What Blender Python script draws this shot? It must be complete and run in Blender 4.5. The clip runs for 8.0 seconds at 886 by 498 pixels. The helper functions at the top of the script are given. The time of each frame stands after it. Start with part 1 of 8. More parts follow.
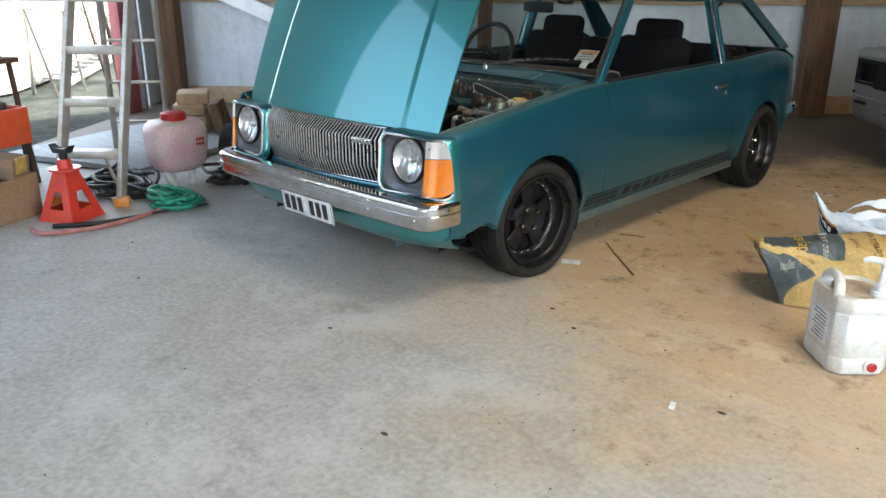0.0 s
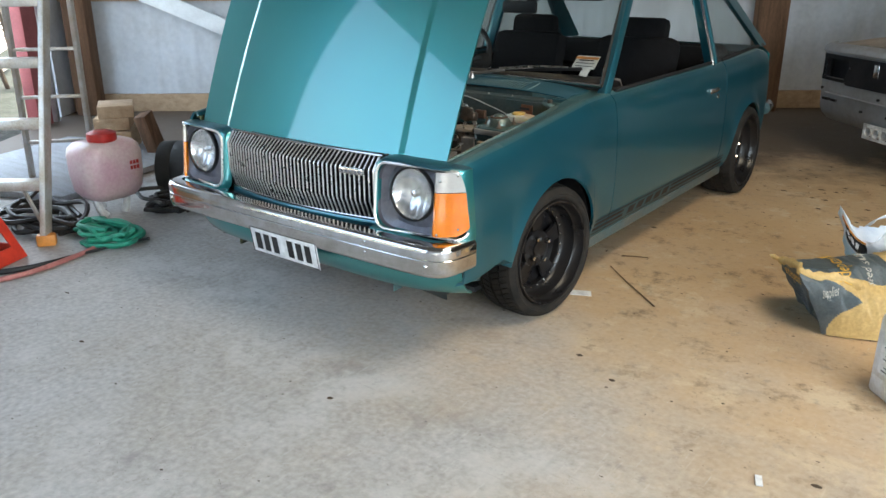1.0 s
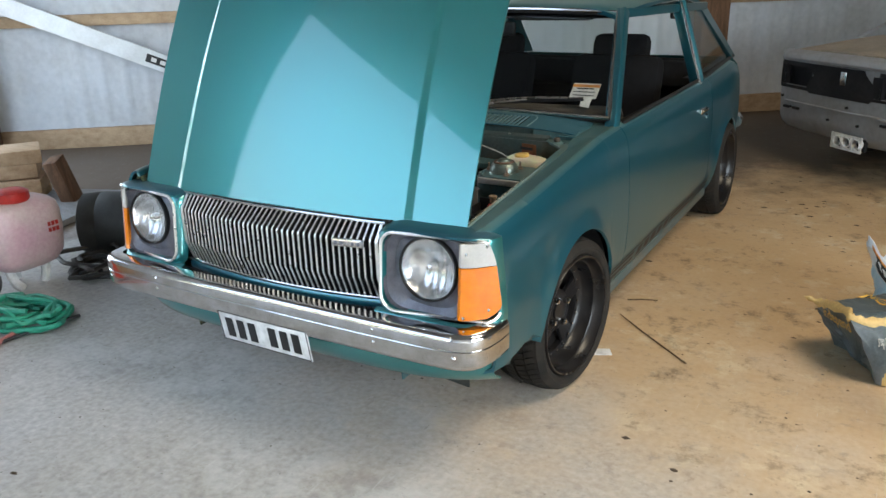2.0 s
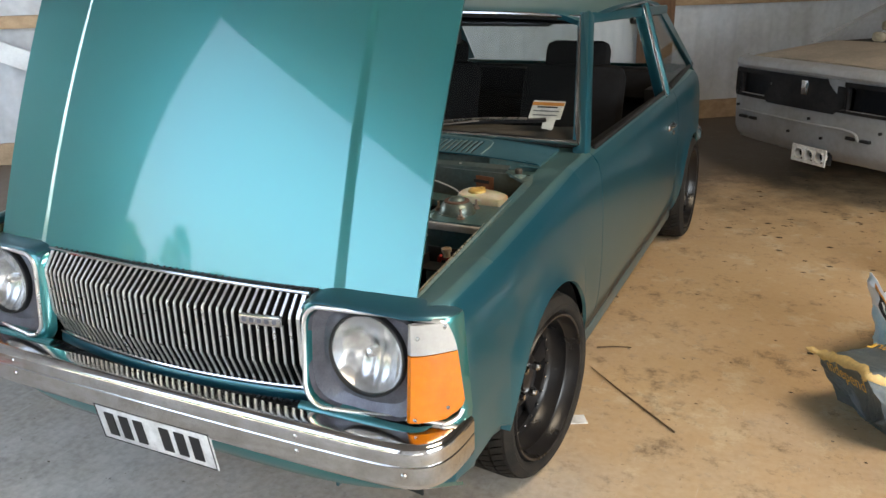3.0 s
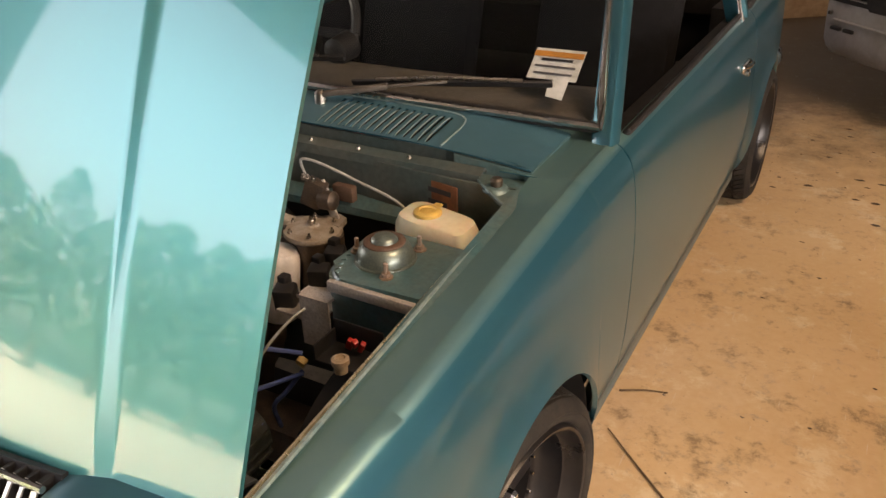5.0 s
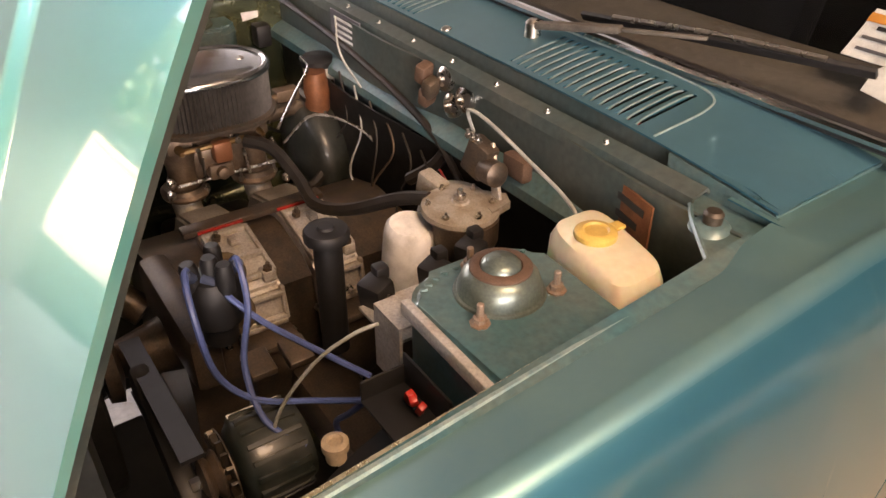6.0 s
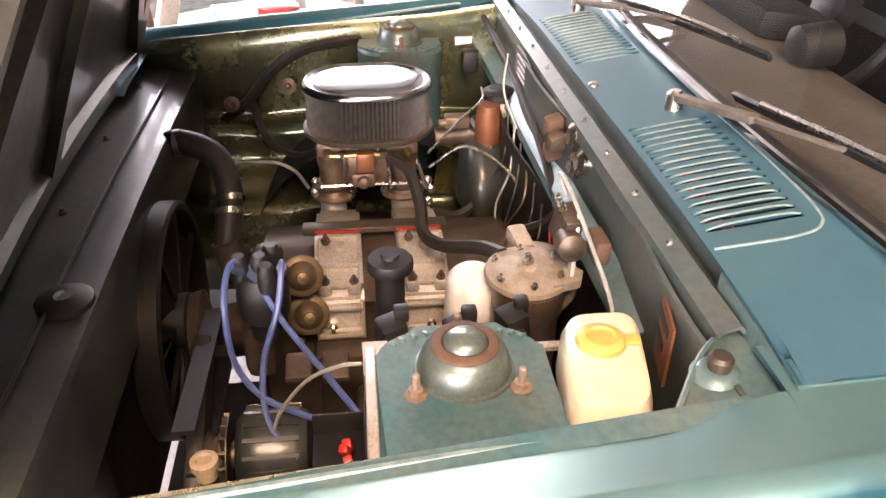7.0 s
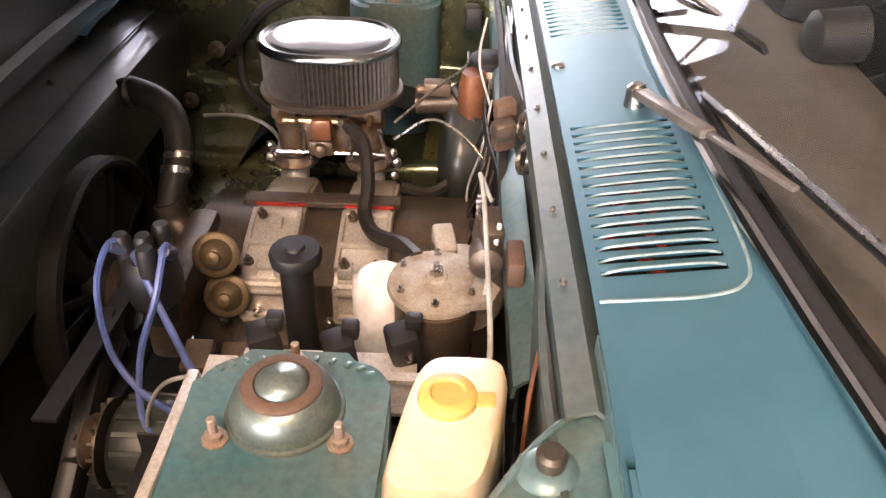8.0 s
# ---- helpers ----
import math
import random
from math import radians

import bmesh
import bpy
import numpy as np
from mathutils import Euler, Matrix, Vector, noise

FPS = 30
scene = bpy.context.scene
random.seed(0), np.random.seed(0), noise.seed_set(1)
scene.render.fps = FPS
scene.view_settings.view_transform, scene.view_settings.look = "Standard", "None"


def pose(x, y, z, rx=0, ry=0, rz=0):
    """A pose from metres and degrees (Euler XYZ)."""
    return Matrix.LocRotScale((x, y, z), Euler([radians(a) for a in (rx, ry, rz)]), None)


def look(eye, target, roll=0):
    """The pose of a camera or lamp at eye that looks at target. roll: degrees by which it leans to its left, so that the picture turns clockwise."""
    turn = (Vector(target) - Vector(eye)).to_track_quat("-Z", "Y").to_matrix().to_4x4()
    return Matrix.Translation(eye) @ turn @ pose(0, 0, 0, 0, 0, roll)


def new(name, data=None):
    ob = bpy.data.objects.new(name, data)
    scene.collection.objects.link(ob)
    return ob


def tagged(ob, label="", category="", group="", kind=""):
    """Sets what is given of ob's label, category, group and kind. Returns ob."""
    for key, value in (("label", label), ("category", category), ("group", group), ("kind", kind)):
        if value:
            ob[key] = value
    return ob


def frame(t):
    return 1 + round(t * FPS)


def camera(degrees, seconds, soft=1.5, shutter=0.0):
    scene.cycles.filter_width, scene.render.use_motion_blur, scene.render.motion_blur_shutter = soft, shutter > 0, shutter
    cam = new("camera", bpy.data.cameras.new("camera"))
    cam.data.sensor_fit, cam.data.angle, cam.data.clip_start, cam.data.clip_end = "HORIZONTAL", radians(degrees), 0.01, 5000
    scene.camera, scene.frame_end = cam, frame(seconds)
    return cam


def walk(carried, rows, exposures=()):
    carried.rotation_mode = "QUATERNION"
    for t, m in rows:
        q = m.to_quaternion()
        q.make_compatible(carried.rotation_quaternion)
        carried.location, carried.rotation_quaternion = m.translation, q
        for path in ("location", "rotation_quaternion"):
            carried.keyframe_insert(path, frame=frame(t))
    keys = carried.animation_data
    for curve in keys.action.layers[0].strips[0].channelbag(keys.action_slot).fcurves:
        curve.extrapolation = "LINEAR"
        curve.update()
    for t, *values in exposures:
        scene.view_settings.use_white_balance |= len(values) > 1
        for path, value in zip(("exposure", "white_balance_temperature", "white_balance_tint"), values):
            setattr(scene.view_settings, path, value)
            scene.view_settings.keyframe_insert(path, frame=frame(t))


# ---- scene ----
cam = camera(59.2, 8.0)
PATH = [
    (0, (2.814, -1.956, 1.295), (1.502, -0.597, 0.639), 0.2),
    (0.5, (2.543, -1.966, 1.337), (1.336, -0.517, 0.671), 0.7),
    (1, (2.232, -1.812, 1.321), (1.082, -0.321, 0.648), -0.2),
    (1.2, (2.108, -1.738, 1.337), (0.978, -0.231, 0.666), -1.2),
    (2.3, (1.567, -1.501, 1.386), (0.665, 0.16, 0.731), -1.4),
    (2.5, (1.51, -1.417, 1.384), (0.646, 0.266, 0.734), -1.4),
    (3, (1.397, -1.127, 1.368), (0.571, 0.569, 0.705), -1.4),
    (3.5, (1.303, -0.918, 1.362), (0.631, 0.832, 0.666), -0.1),
    (4, (1.17, -0.706, 1.39), (0.621, 1.07, 0.65), -1.0),
    (4.2, (1.148, -0.631, 1.393), (0.597, 1.137, 0.639), -1.6),
    (5.3, (1.176, -0.011, 1.333), (0.148, 1.379, 0.328), -1.0),
    (5.5, (1.145, 0.087, 1.295), (0.014, 1.379, 0.27), -0.5),
    (5.7, (1.105, 0.214, 1.281), (-0.125, 1.373, 0.211), 0.4),
    (6, (1.065, 0.335, 1.27), (-0.31, 1.268, 0.157), 0.4),
    (6.5, (1.06, 0.52, 1.248), (-0.527, 1.05, 0.152), -0.2),
    (7, (1.129, 0.683, 1.278), (-0.549, 0.906, 0.212), 1.1),
    (7.5, (1.088, 0.798, 1.273), (-0.565, 0.865, 0.15), 2.0),
    (8, (0.979, 0.93, 1.275), (-0.619, 0.918, 0.073), 1.9),
]
walk(cam, [(t, look(eye, target, roll)) for t, eye, target, roll in PATH], [(0, 2.9, 6200, 4), (1.2, 3.1, 6200, 4), (2.5, 3.2, 6500, 6), (4.2, 3.45, 7800, 17), (5.5, 3.65, 9000, 28), (6, 4.15, 8700, 29), (6.5, 4.75, 8400, 30), (7, 5.0, 8000, 30), (8, 4.95, 7600, 28)])

# ---- light ----
world = bpy.data.worlds.new("world")
scene.world = world
world.use_nodes = True
wn = world.node_tree
sky = wn.nodes.new("ShaderNodeTexSky")
sky.sky_type = "NISHITA"
sky.sun_disc = False
sky.dust_density, sky.ozone_density = 5.0, 0.6
sky.sun_elevation, sky.sun_rotation = radians(42), radians(2)
haze = wn.nodes.new("ShaderNodeHueSaturation")
haze.inputs["Saturation"].default_value, haze.inputs["Value"].default_value = 0.72, 1.05
wn.links.new(sky.outputs[0], haze.inputs["Color"])
wn.links.new(haze.outputs[0], wn.nodes["Background"].inputs[0])
wn.nodes["Background"].inputs[1].default_value = 0.15

# The shed's own axes: u along the back wall, v towards it.
ANG = 38.34
ROOM = pose(0, 0, 0, 0, 0, ANG)


def uv(u, v, z=0.0):
    return ROOM @ Vector((u, v, z))


def lamp(name, kind, m, energy, colour, **more):
    data = bpy.data.lights.new(name, kind)
    data.energy, data.color = energy, colour
    if "size" in more:
        data.shape, data.size, data.size_y = "RECTANGLE", more["size"], more["size_y"]
    if "spread" in more:
        data.spread = radians(more["spread"])
    if "angle" in more:
        data.angle = radians(more["angle"])
    ob = new(name, data)
    ob.matrix_world = m
    return ob


lamp("sun", "SUN", look(uv(10, 12, 14), uv(0, 0, 0)), 2.0, (1.0, 0.93, 0.82), angle=0.5)
# daylight in the end wall's opening; cool fill at an unseen, assumed front opening
lamp("side_daylight", "AREA", look(uv(-3.05, 3.2, 1.4), uv(2.0, 3.0, 0.7)), 6, (0.80, 0.90, 1.0), size=2.2, size_y=2.2)
lamp("front_fill", "AREA", look(uv(3.9, -4.75, 1.75), uv(0.9, 0.6, 0.5)), 12, (0.88, 0.94, 1.0), size=3.8, size_y=2.0, spread=100)
# warm overhead fill, added under an unseen clear sheet in the roof
lamp("overhead_fill", "AREA", look(uv(2.75, -1.4, 4.0), uv(2.3, -0.7, 0.0)), 13.5, (1.0, 0.77, 0.48), size=2.0, size_y=1.6)


# ---- materials ----
def mat(name, colour, rough=0.5, metal=0.0, grain=0.0, scale=8.0, bump=0.0, second=None, coat=0.0, spec=0.5, stretch=(1, 1, 1), fine=None, spread=0.12):
    """A surface with variation at two scales: broad stains towards a second colour, and fine grain in brightness, roughness and relief."""
    m = bpy.data.materials.new(name)
    m.use_nodes = True
    n, l = m.node_tree.nodes, m.node_tree.links
    b = n["Principled BSDF"]
    b.inputs["Metallic"].default_value = metal
    b.inputs["Coat Weight"].default_value = coat
    b.inputs["Coat Roughness"].default_value = 0.04
    b.inputs["Specular IOR Level"].default_value = spec
    b.inputs["Roughness"].default_value = rough
    b.inputs["Base Color"].default_value = (*colour, 1)
    if grain or second or bump:
        tc = n.new("ShaderNodeTexCoord")
        mp = n.new("ShaderNodeMapping")
        mp.inputs["Scale"].default_value = stretch
        l.new(tc.outputs["Object"], mp.inputs[0])
        broad = n.new("ShaderNodeTexNoise")
        broad.inputs["Scale"].default_value, broad.inputs["Detail"].default_value = scale, 6
        broad.inputs["Roughness"].default_value = 0.65
        small = n.new("ShaderNodeTexNoise")
        small.inputs["Scale"].default_value, small.inputs["Detail"].default_value = fine or scale * 14, 5
        l.new(mp.outputs[0], broad.inputs["Vector"])
        l.new(mp.outputs[0], small.inputs["Vector"])
        ramp = n.new("ShaderNodeValToRGB")
        ramp.color_ramp.elements[0].position, ramp.color_ramp.elements[1].position = 0.38, 0.68
        s = second or tuple(c * 0.6 for c in colour)
        ramp.color_ramp.elements[0].color = (*colour, 1)
        ramp.color_ramp.elements[1].color = (*s, 1)
        l.new(broad.outputs[0], ramp.inputs[0])
        mix = n.new("ShaderNodeMix")
        mix.data_type, mix.blend_type = "RGBA", "OVERLAY"
        mix.inputs["Factor"].default_value = min(1.0, grain)
        l.new(ramp.outputs[0], mix.inputs["A"])
        l.new(small.outputs[0], mix.inputs["B"])
        l.new(mix.outputs["Result"], b.inputs["Base Color"])
        mr = n.new("ShaderNodeMapRange")
        mr.inputs["To Min"].default_value, mr.inputs["To Max"].default_value = max(0.0, rough - spread), min(1.0, rough + spread)
        l.new(broad.outputs[0], mr.inputs["Value"])
        l.new(mr.outputs[0], b.inputs["Roughness"])
        if bump:
            bp = n.new("ShaderNodeBump")
            bp.inputs["Strength"].default_value, bp.inputs["Distance"].default_value = 0.6, bump
            l.new(small.outputs[0], bp.inputs["Height"])
            l.new(bp.outputs[0], b.inputs["Normal"])
    return m


def glass(name, colour=(1, 1, 1), rough=0.0, alpha=0.2):
    """A thin pane: clear with a real reflection."""
    m = bpy.data.materials.new(name)
    m.use_nodes = True
    n, l = m.node_tree.nodes, m.node_tree.links
    n.remove(n["Principled BSDF"])
    tr, gl, mx, lw = (n.new(k) for k in ("ShaderNodeBsdfTransparent", "ShaderNodeBsdfGlossy", "ShaderNodeMixShader", "ShaderNodeLayerWeight"))
    tr.inputs[0].default_value = (*colour, 1)
    gl.inputs["Roughness"].default_value = rough
    lw.inputs["Blend"].default_value = 0.5
    pw, ma = n.new("ShaderNodeMath"), n.new("ShaderNodeMath")
    pw.operation, ma.operation = "POWER", "MULTIPLY_ADD"
    pw.inputs[1].default_value = 4.0
    ma.inputs[1].default_value, ma.inputs[2].default_value = 0.6, 0.03
    l.new(lw.outputs["Facing"], pw.inputs[0])
    l.new(pw.outputs[0], ma.inputs[0])
    l.new(ma.outputs[0], mx.inputs[0])
    l.new(tr.outputs[0], mx.inputs[1])
    l.new(gl.outputs[0], mx.inputs[2])
    l.new(mx.outputs[0], n["Material Output"].inputs[0])
    return m


PAINT = mat("teal_metallic_paint", (0.026, 0.212, 0.232), 0.34, 0.75, scale=2, second=(0.029, 0.222, 0.228), coat=1.0, spread=0.02)
PAINT.node_tree.nodes["Principled BSDF"].inputs["Coat IOR"].default_value = 1.62
PAINT.node_tree.nodes["Principled BSDF"].inputs["Coat Roughness"].default_value = 0.045


def dusted(m, low, high):
    """Dust that settles on level sheet metal takes the shine off its lacquer."""
    n, l = m.node_tree.nodes, m.node_tree.links
    g, sp, q = n.new("ShaderNodeNewGeometry"), n.new("ShaderNodeSeparateXYZ"), n.new("ShaderNodeMapRange")
    l.new(g.outputs["Normal"], sp.inputs[0])
    l.new(sp.outputs[2], q.inputs["Value"])
    for k, v in (("From Min", 0.62), ("From Max", 0.93), ("To Min", low), ("To Max", high)):
        q.inputs[k].default_value = v
    l.new(q.outputs[0], n["Principled BSDF"].inputs["Coat Roughness"])


dusted(PAINT, 0.045, 0.55)
# the same lacquer's bluer look at a slant, set as base colour; bonnet greener
TOPPAINT = mat("blue_flop_teal_paint", (0.018, 0.145, 0.222), 0.34, 0.78, scale=2, second=(0.021, 0.155, 0.218), coat=1.0, spread=0.02)
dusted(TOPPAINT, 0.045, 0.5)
WINGPAINT = mat("dusty_sheen_blue_teal", (0.018, 0.138, 0.202), 0.36, 0.78, scale=2, second=(0.022, 0.145, 0.192), coat=0.5, spread=0.03)
dusted(WINGPAINT, 0.06, 0.6)
# scuttle: deeper blue copy, its look from above put into the colour
SCUTTLEPAINT = mat("deep_flop_teal_paint", (0.018, 0.112, 0.166), 0.44, 0.6, scale=3, grain=0.1, second=(0.022, 0.120, 0.160), coat=0.45, spread=0.05)
dusted(SCUTTLEPAINT, 0.2, 0.55)


def film_of_dust_and_sheen(m, colour, low, high):
    """Pale film over the lacquer, dust and bright sheen in one colour: thin on upright sheet, thicker and patchy on
    level sheet.
    """
    n, l = m.node_tree.nodes, m.node_tree.links
    b = n["Principled BSDF"]
    g, sp, q = n.new("ShaderNodeNewGeometry"), n.new("ShaderNodeSeparateXYZ"), n.new("ShaderNodeMapRange")
    l.new(g.outputs["Normal"], sp.inputs[0])
    l.new(sp.outputs[2], q.inputs["Value"])
    for k, v in (("From Min", 0.70), ("From Max", 0.98), ("To Min", low), ("To Max", high)):
        q.inputs[k].default_value = v
    tc, t, r, x = (n.new(k) for k in ("ShaderNodeTexCoord", "ShaderNodeTexNoise", "ShaderNodeMapRange", "ShaderNodeMath"))
    t.inputs["Scale"].default_value, t.inputs["Detail"].default_value, t.inputs["Roughness"].default_value = 5.0, 8, 0.7
    l.new(tc.outputs["Object"], t.inputs["Vector"])
    for k, v in (("From Min", 0.35), ("From Max", 0.65), ("To Min", 0.75), ("To Max", 1.25)):
        r.inputs[k].default_value = v
    l.new(t.outputs[0], r.inputs["Value"])
    x.operation = "MULTIPLY"
    l.new(q.outputs[0], x.inputs[0])
    l.new(r.outputs[0], x.inputs[1])
    mix = n.new("ShaderNodeMix")
    mix.data_type = "RGBA"
    mix.inputs["B"].default_value = (*colour, 1)
    l.new(b.inputs["Base Color"].links[0].from_socket, mix.inputs["A"])
    l.new(x.outputs[0], mix.inputs["Factor"])
    l.new(mix.outputs["Result"], b.inputs["Base Color"])
    dull = n.new("ShaderNodeMath")
    dull.operation = "MULTIPLY_ADD"
    dull.inputs[1].default_value, dull.inputs[2].default_value = -b.inputs["Metallic"].default_value, b.inputs["Metallic"].default_value
    l.new(x.outputs[0], dull.inputs[0])
    l.new(dull.outputs[0], b.inputs["Metallic"])


# the pale top tone also carries the light reflected off wings and scuttle
film_of_dust_and_sheen(WINGPAINT, (0.165, 0.235, 0.15), 0.01, 0.36)
film_of_dust_and_sheen(SCUTTLEPAINT, (0.15, 0.24, 0.24), 0.02, 0.14)


def pearl(m, colour, rough, share):
    """Gold pearl flakes in the lacquer, seen where it throws light straight back."""
    n, l = m.node_tree.nodes, m.node_tree.links
    g, x = n.new("ShaderNodeBsdfGlossy"), n.new("ShaderNodeMixShader")
    g.inputs["Color"].default_value = (*colour, 1)
    g.inputs["Roughness"].default_value = rough
    x.inputs[0].default_value = share
    l.new(n["Principled BSDF"].outputs[0], x.inputs[1])
    l.new(g.outputs[0], x.inputs[2])
    l.new(x.outputs[0], n["Material Output"].inputs[0])


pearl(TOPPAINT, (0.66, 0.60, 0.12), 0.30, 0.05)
pearl(WINGPAINT, (0.66, 0.60, 0.12), 0.22, 0.03)
pearl(PAINT, (0.45, 0.60, 0.20), 0.30, 0.03)
BAYPAINT = mat("dusty_teal_paint", (0.045, 0.128, 0.145), 0.44, 0.3, grain=0.4, scale=9, second=(0.10, 0.14, 0.13), coat=0.3)
BAYPAINT.node_tree.nodes["Principled BSDF"].inputs["Coat Roughness"].default_value = 0.18
# olive second tone puts the far wing's gold reflections into the colour
DARKPAINT = mat("dark_inner_paint", (0.042, 0.060, 0.040), 0.26, 0.6, grain=0.4, scale=7, second=(0.125, 0.122, 0.055), coat=0.6)
CHROME = mat("chrome", (0.66, 0.66, 0.67), 0.12, 1.0, grain=0.2, scale=14, second=(0.50, 0.48, 0.46))
BLACK = mat("black_plastic", (0.008, 0.008, 0.009), 0.55, grain=0.3, scale=12)
RIM = mat("black_wheel_enamel", (0.006, 0.006, 0.007), 0.30, 0.0, grain=0.2, scale=10, second=(0.014, 0.012, 0.011), spec=0.35)
BLACKPAINT = mat("black_green_paint", (0.011, 0.0155, 0.0145), 0.36, 0.0, grain=0.5, scale=7, second=(0.042, 0.044, 0.040), spec=0.4, coat=0.2, bump=0.0006, spread=0.2)
RUBBER = mat("tyre_rubber", (0.0075, 0.007, 0.0065), 0.8, spec=0.25, grain=0.4, scale=14, second=(0.026, 0.021, 0.016), bump=0.001)
TRIM = mat("interior_vinyl", (0.006, 0.006, 0.007), 0.7, spec=0.3, grain=0.3, scale=10, bump=0.0006)
CLOTH = mat("seat_cloth", (0.006, 0.006, 0.007), 0.95, spec=0.15, grain=0.4, scale=20, bump=0.0008)
BEZEL = mat("grey_headlamp_bezel", (0.15, 0.15, 0.175), 0.36, 0.35, grain=0.25, scale=20)
ORANGE = mat("amber_lens", (0.68, 0.190, 0.003), 0.16, 0.0, grain=0.06, scale=9, second=(0.58, 0.135, 0.002), coat=1.0)
CLEARLENS = mat("clear_lens", (0.50, 0.485, 0.46), 0.12, 0.25, grain=0.08, scale=12, second=(0.40, 0.385, 0.37), coat=0.6)
WHITE = mat("white_plate", (0.78, 0.78, 0.78), 0.4, grain=0.1, scale=20)
INK = mat("black_ink", (0.01, 0.01, 0.012), 0.5)
PANE = glass("window_glass", (0.93, 0.96, 0.95))
# windscreen glass darkened so that the cabin behind it looks shaded
SCREEN = glass("darkened_screen_glass", (0.64, 0.68, 0.68))
LENS = glass("lamp_glass", (0.95, 0.95, 0.95), 0.06)


def fluted(m, scale):
    """Fine upright flutes in a lamp glass."""
    n, l = m.node_tree.nodes, m.node_tree.links
    tc, wv, bp = n.new("ShaderNodeTexCoord"), n.new("ShaderNodeTexWave"), n.new("ShaderNodeBump")
    wv.inputs["Scale"].default_value, wv.inputs["Distortion"].default_value = scale, 1.5
    bp.inputs["Strength"].default_value, bp.inputs["Distance"].default_value = 0.8, 0.003
    l.new(tc.outputs["Object"], wv.inputs["Vector"])
    l.new(wv.outputs["Fac"], bp.inputs["Height"])
    for k in n:
        if k.bl_idname in ("ShaderNodeBsdfGlossy", "ShaderNodeBsdfPrincipled"):
            l.new(bp.outputs[0], k.inputs["Normal"])


fluted(LENS, 34)
DIRTYBOLT = mat("rusty_bolt_head", (0.16, 0.10, 0.07), 0.5, 0.6, grain=0.4, scale=60)
MIRROR = mat("reflector", (0.80, 0.80, 0.80), 0.24, 0.8, grain=0.2, scale=30, spread=0.06)
fluted(MIRROR, 9)
TIMBER = mat("old_timber", (0.16, 0.085, 0.045), 0.85, grain=0.5, scale=3, second=(0.07, 0.036, 0.02), bump=0.002, stretch=(6, 6, 0.7))
PALETIMBER = mat("pale_timber", (0.42, 0.30, 0.19), 0.85, grain=0.4, scale=3, second=(0.30, 0.2, 0.12), bump=0.002, stretch=(1, 6, 6))
SHEET = mat("white_wall_sheet", (0.54, 0.575, 0.63), 0.5, grain=0.2, scale=1.4, second=(0.44, 0.455, 0.48))
ROOFING = mat("roof_sheet", (0.20, 0.19, 0.18), 0.55, grain=0.3, scale=2, second=(0.14, 0.13, 0.12))
SLAT = mat("bright_slat_metal", (0.90, 0.89, 0.87), 0.30, 0.85, grain=0.2, scale=30, second=(0.70, 0.68, 0.64))


